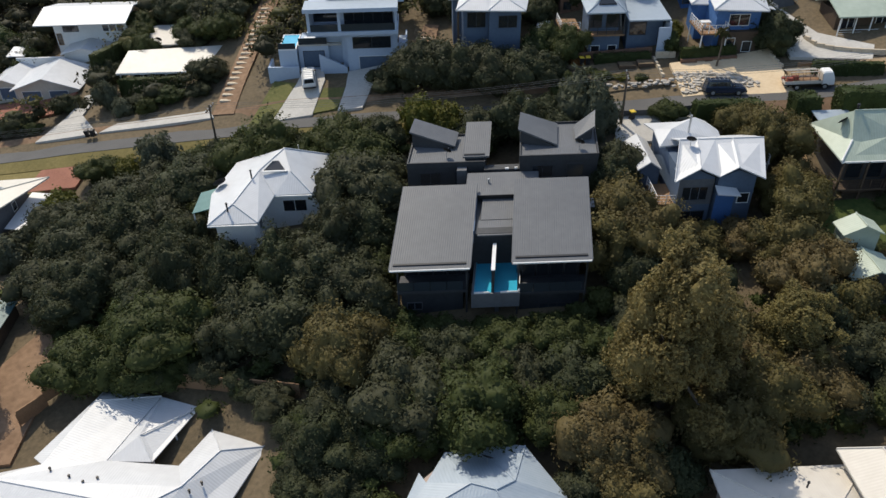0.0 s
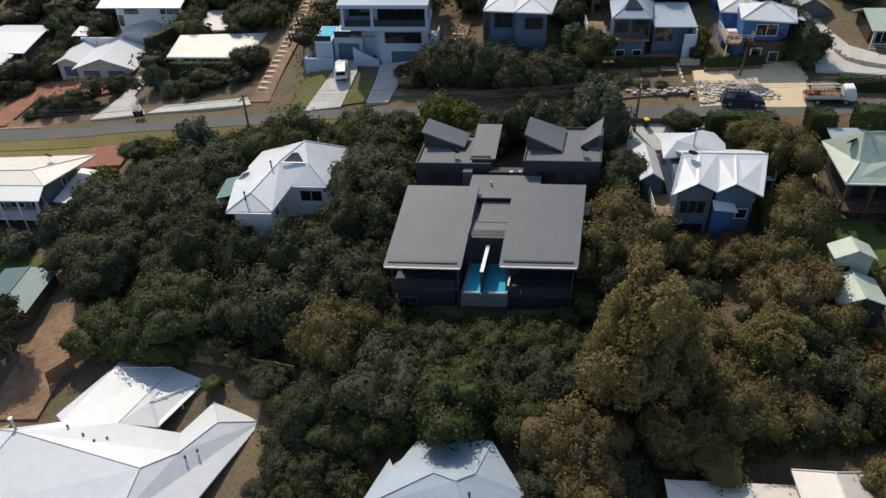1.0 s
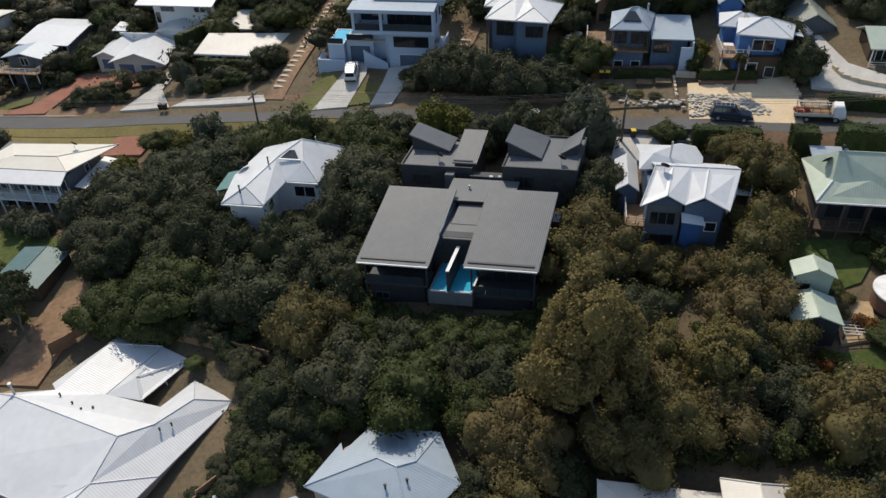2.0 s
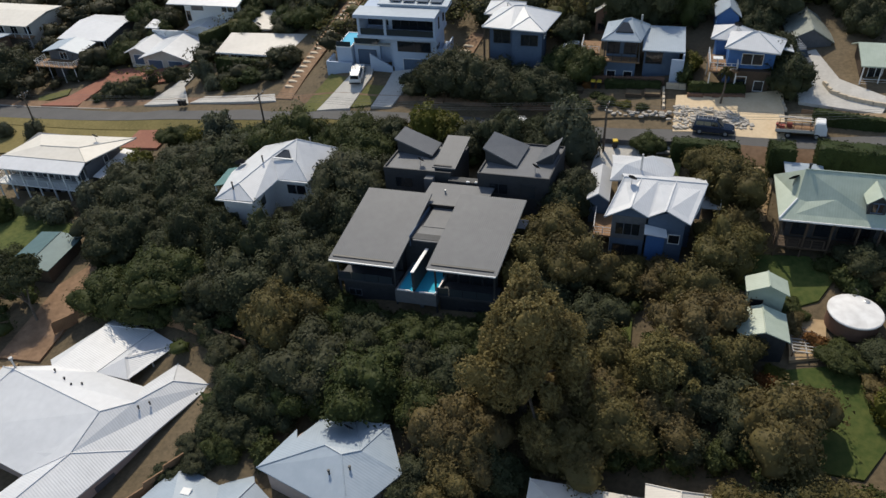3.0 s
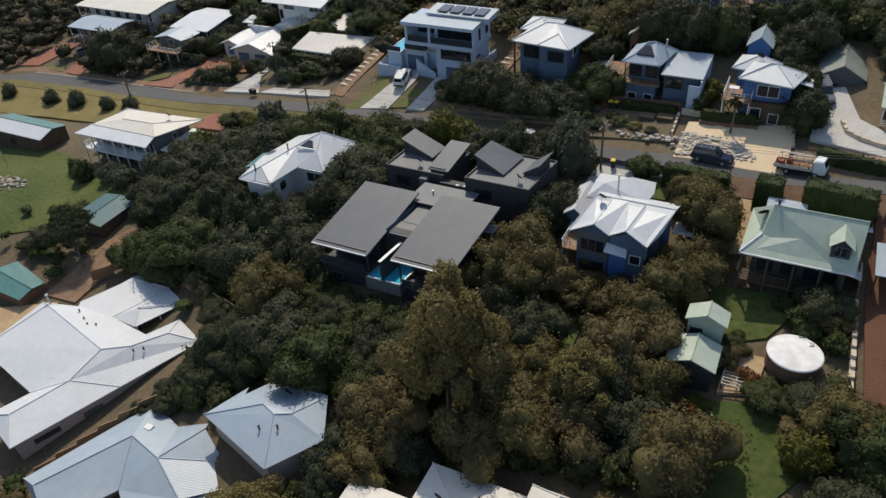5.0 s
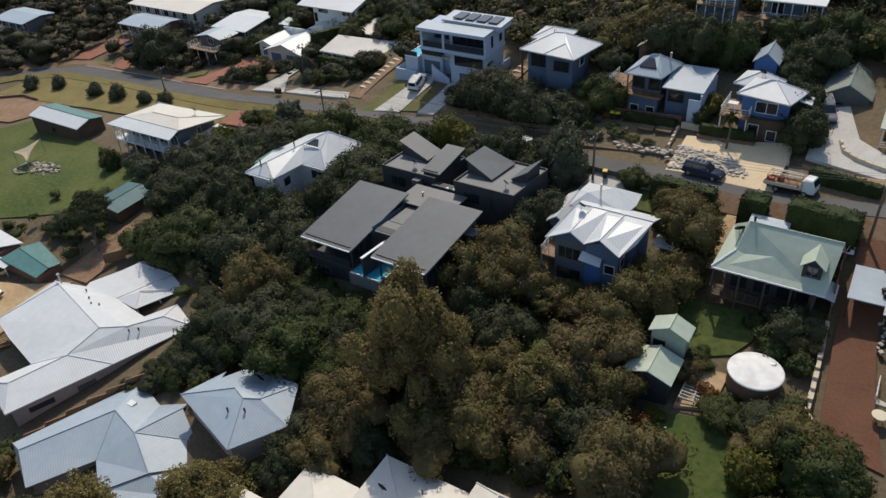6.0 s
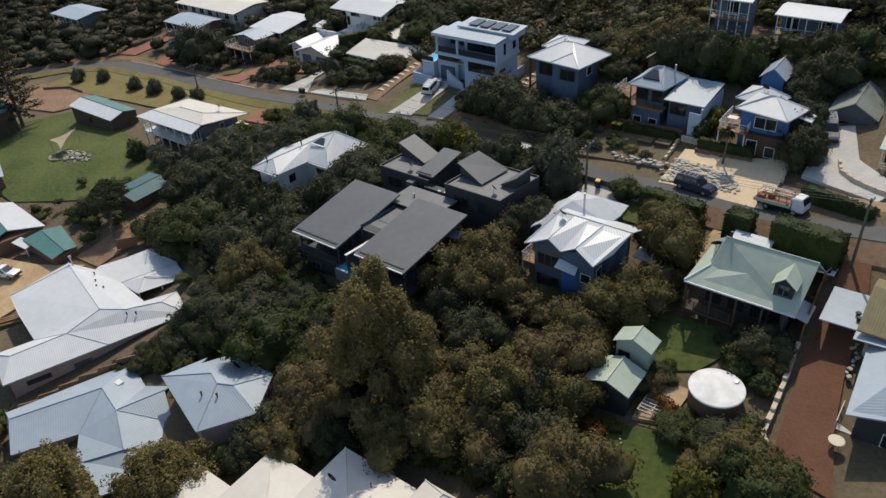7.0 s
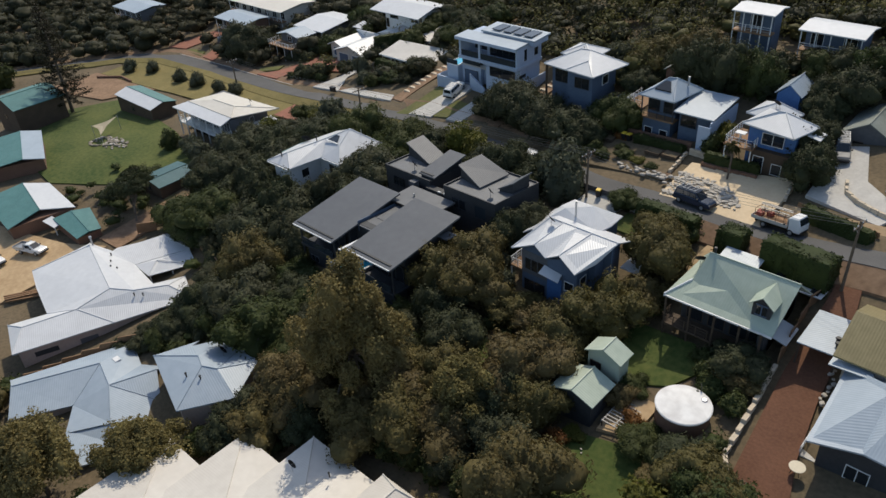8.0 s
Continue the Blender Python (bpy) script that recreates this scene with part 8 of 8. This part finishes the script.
# ---------------------------------------------------------------- garden things
zs = lie(-74, 9)
ob = site("shade_sail", -75, 9.5, zs, "cream triangular shade sail on steel posts", "shade sail")
tips = [Vector((-77.4, 8.4, zs + 2.5)), Vector((-76.2, 13.4, zs + 3.1)), Vector((-72.2, 7.6, zs + 2.2))]
bm = bmesh.new()
cen = sum(tips, Vector()) / 3
edge = []
for a, b in zip(tips, tips[1:] + tips[:1]):
    for k in range(8):
        p = a.lerp(b, k / 8)
        edge.append(p.lerp(cen, 0.30 * math.sin(math.pi * k / 8)))
hub = bm.verts.new(cen - Vector((0, 0, 0.12)))
mid = [bm.verts.new(p.lerp(cen, 0.5) - Vector((0, 0, 0.05))) for p in edge]
out = [bm.verts.new(p) for p in edge]
for k in range(len(out)):
    n = (k + 1) % len(out)
    bm.faces.new((out[k], out[n], mid[n], mid[k]))
    bm.faces.new((mid[k], mid[n], hub))
bmesh.ops.solidify(bm, geom=bm.faces[:], thickness=0.03)
part("cloth", bm, M["sail"], ob)
for p in tips:
    bm = bmesh.new()
    rod(bm, (p.x, p.y, lie(p.x, p.y) - 0.2), p + Vector((0, 0, 0.15)), 0.06, 0.05)
    part("post", bm, M["metal"], ob)


def bare_conifer(x, y, tall):
    """A tall thin conifer with whorls of half-bare, drooping branches."""
    ob = thing("tall_conifer", x, y, lie(x, y), "tall sparse dark conifer with half-bare branches", "tree")
    bm = bmesh.new()
    rod(bm, (0, 0, -0.5), (0.2, 0, tall * 0.5), 0.42, 0.25, 10)
    rod(bm, (0.2, 0, tall * 0.5), (0, 0.1, tall), 0.25, 0.04, 8)
    z = tall * 0.12
    pts, nr = [], []
    while z < tall * 0.98:
        reach = 6.6 * (1 - z / tall) ** 0.8 + 0.3
        for k in range(6):
            a = 2.39996 * k + z
            r = reach * float(rng.uniform(0.6, 1.1))
            tip = Vector((r * math.cos(a), r * math.sin(a), z + 0.15 * r))
            rod(bm, (0.1, 0, z), tip, 0.08, 0.02, 5)
            n = int(22 * r)
            u = rng.uniform(0.25, 1.05, n)
            q = np.array((0.1, 0, z)) + (np.array(tip) - np.array((0.1, 0, z))) * u[:, None]
            pts.append(q + rng.normal(scale=0.2, size=(n, 3)))
            nr.append(np.tile((0, 0, 1.0), (n, 1)))
        z += float(rng.uniform(0.7, 1.1))
    part("trunk", bm, M["bark"], ob)
    q = leaf_tris(np.concatenate(pts), np.concatenate(nr), 0.3, 0.8)
    mass_object("crown", q, np.arange(len(q)).reshape(-1, 3).tolist(), M["leaf_pine"], ob)


bare_conifer(-100.0, 13.0, 25.0)


def umbrella_tree(x, y):
    """A leaning, bare-limbed tree with one flat crown."""
    ob = thing("umbrella_tree", x, y, lie(x, y), "leaning bare-limbed tree with a flat dark crown", "tree")
    bm = bmesh.new()
    fork = Vector((-1.0, 0.9, 2.4))
    rod(bm, (0, 0, -0.5), fork, 0.2, 0.15, 8)
    tips = [(-5.2, 2.6, 5.0), (-3.0, 4.0, 5.6), (-1.4, 2.4, 5.4), (-3.4, 0.6, 5.0), (-6.2, 4.2, 5.2)]
    for p in tips:
        m = fork.lerp(Vector(p), 0.5) + Vector((0, 0, 0.3))
        rod(bm, fork, m, 0.1, 0.07, 6)
        rod(bm, m, p, 0.07, 0.03, 6)
    part("trunk", bm, M["bark"], ob)
    v, f = joined([lobed((a, b, c + 0.2), (1.9, 1.9, 0.95), 12, 1100, 0.3, 0.3, -0.6, 0.9, 2) for a, b, c in tips])
    mass_object("crown", v, f, M["leaf_dark"], ob)


umbrella_tree(-38.1, -4.3)


def palm(x, y, tall, fronds=16, reach=1.7):
    ob = thing("palm_tree", x, y, lie(x, y), "slender palm with drooping green fronds", "palm")
    bm = bmesh.new()
    rod(bm, (0, 0, -0.3), (0.15, 0, tall * 0.6), 0.14, 0.11, 8)
    rod(bm, (0.15, 0, tall * 0.6), (0, 0, tall), 0.11, 0.09, 8)
    part("trunk", bm, M["bark"], ob)
    for k in range(fronds):
        a = 2.39996 * k
        up = float(rng.uniform(0.1, 0.8))
        bm = bmesh.new()
        prev = None
        for j in range(8):
            u = j / 7
            r = reach * u
            c = Vector((r * math.cos(a), r * math.sin(a), tall + up * math.sin(u * 2.2) * reach - 0.9 * u * u))
            w = 0.24 * math.sin(math.pi * min(1, u * 0.9 + 0.1)) + 0.02
            sd = Vector((-math.sin(a), math.cos(a), -0.35)) * w
            se = Vector((math.sin(a), -math.cos(a), -0.35)) * w
            row = [bm.verts.new(c + sd), bm.verts.new(c), bm.verts.new(c + se)]
            if prev:
                bm.faces.new((prev[0], row[0], row[1], prev[1]))
                bm.faces.new((prev[1], row[1], row[2], prev[2]))
            prev = row
        bmesh.ops.solidify(bm, geom=bm.faces[:], thickness=0.015)
        part("frond", bm, M["palm"], ob)


palm(40.6, 33.0, 4.6, 14, 1.1)
palm(-33.2, 9.8, 2.4, 14, 1.5)

ob = site("timber_stack", -36.0, -23.6, lie(-36, -23.6), "stack of pale timber beams on the ground", "timber stack")
for k in range(7):
    x, y = -36.6 + 0.42 * (k % 4), -23.4 - 0.1 * (k % 4)
    z = lie(x, y) + 0.22 + 0.2 * (k // 4)
    bm = bmesh.new()
    box(bm, -0.12, 0.12, -2.4, 2.4, 0, 0.16)
    bmesh.ops.transform(bm, matrix=Matrix.Translation((x, y, z)) @ Matrix.Rotation(math.radians(-38 + k * 1.5), 4, "Z"), verts=bm.verts[:])
    part("beam", bm, M["timber"], ob)

z0 = lie(47.4, -0.8)
ob = site("garden_lattice", 47.6, -0.6, z0, "weathered white timber lattice on a frame", "lattice")
for k in range(9):
    y = -2.4 + k * 0.42
    part("slat", boxes((46.4, 48.9, y, y + 0.1, z0 + 0.55, z0 + 0.6)), M["kerb"], ob)
for x in (46.4, 47.6, 48.8):
    part("beam", boxes((x, x + 0.1, -2.4, 1.1, z0 + 0.43, z0 + 0.545)), M["kerb"], ob)
for x in (46.45, 48.85):
    for y in (-2.35, 1.0):
        part("post", boxes((x - 0.05, x + 0.05, y - 0.05, y + 0.05, z0 - 0.2, z0 + 0.43)), M["dark_timber"], ob)

ob = site("garden_table", 62.2, 0.7, lie(62.2, 0.7) + 0.22, "round pale outdoor table on the brown drive", "table")
zt = lie(62.2, 0.7) + 0.22
bm = round_solid([(0.62, 0.69), (0.64, 0.72), (0.6, 0.74)], 24)
bmesh.ops.translate(bm, vec=(62.2, 0.7, zt), verts=bm.verts[:])
part("tabletop", bm, M["sail"], ob)
for a in (0.8, 2.4, 3.9, 5.5):
    bm = bmesh.new()
    rod(bm, (62.2 + 0.5 * math.cos(a), 0.7 + 0.5 * math.sin(a), zt), (62.2 + 0.3 * math.cos(a), 0.7 + 0.3 * math.sin(a), zt + 0.69), 0.03)
    part("leg", bm, M["dark_timber"], ob)

# ---------------------------------------------------------------- the fall of the hillside
# the plan above is drawn on a sheet that dips a few degrees: lay it level, keep houses and trees upright on it
up = Vector((0.03, -0.09, 1.0)).normalized()
PIVOT = Vector((15.0, 5.0, 8.0))
LAY = Matrix.Translation(PIVOT) @ up.rotation_difference(Vector((0, 0, 1))).to_matrix().to_4x4() @ Matrix.Translation(-PIVOT)
bpy.context.view_layer.update()
for ob in [o for o in scene.objects if o.parent is None and o.type in ("MESH", "EMPTY") and o.name not in FIXED]:
    if ob.type == "MESH":
        ob.data.transform(LAY)
    elif ob.get("category") in ("fence", "wall", "hedge", "steps", "rock wall", "rock pile", "rocks", "stones", "fire pit", "car", "truck", "van", "power line"):
        ob.matrix_basis = LAY @ ob.matrix_basis
    else:
        corners = [o.matrix_world @ Vector(b) for o in ob.children_recursive for b in o.bound_box]
        mid = (Vector(map(min, zip(*corners))) + Vector(map(max, zip(*corners)))) / 2
        ob.matrix_basis = Matrix.Translation(LAY @ mid - mid) @ ob.matrix_basis
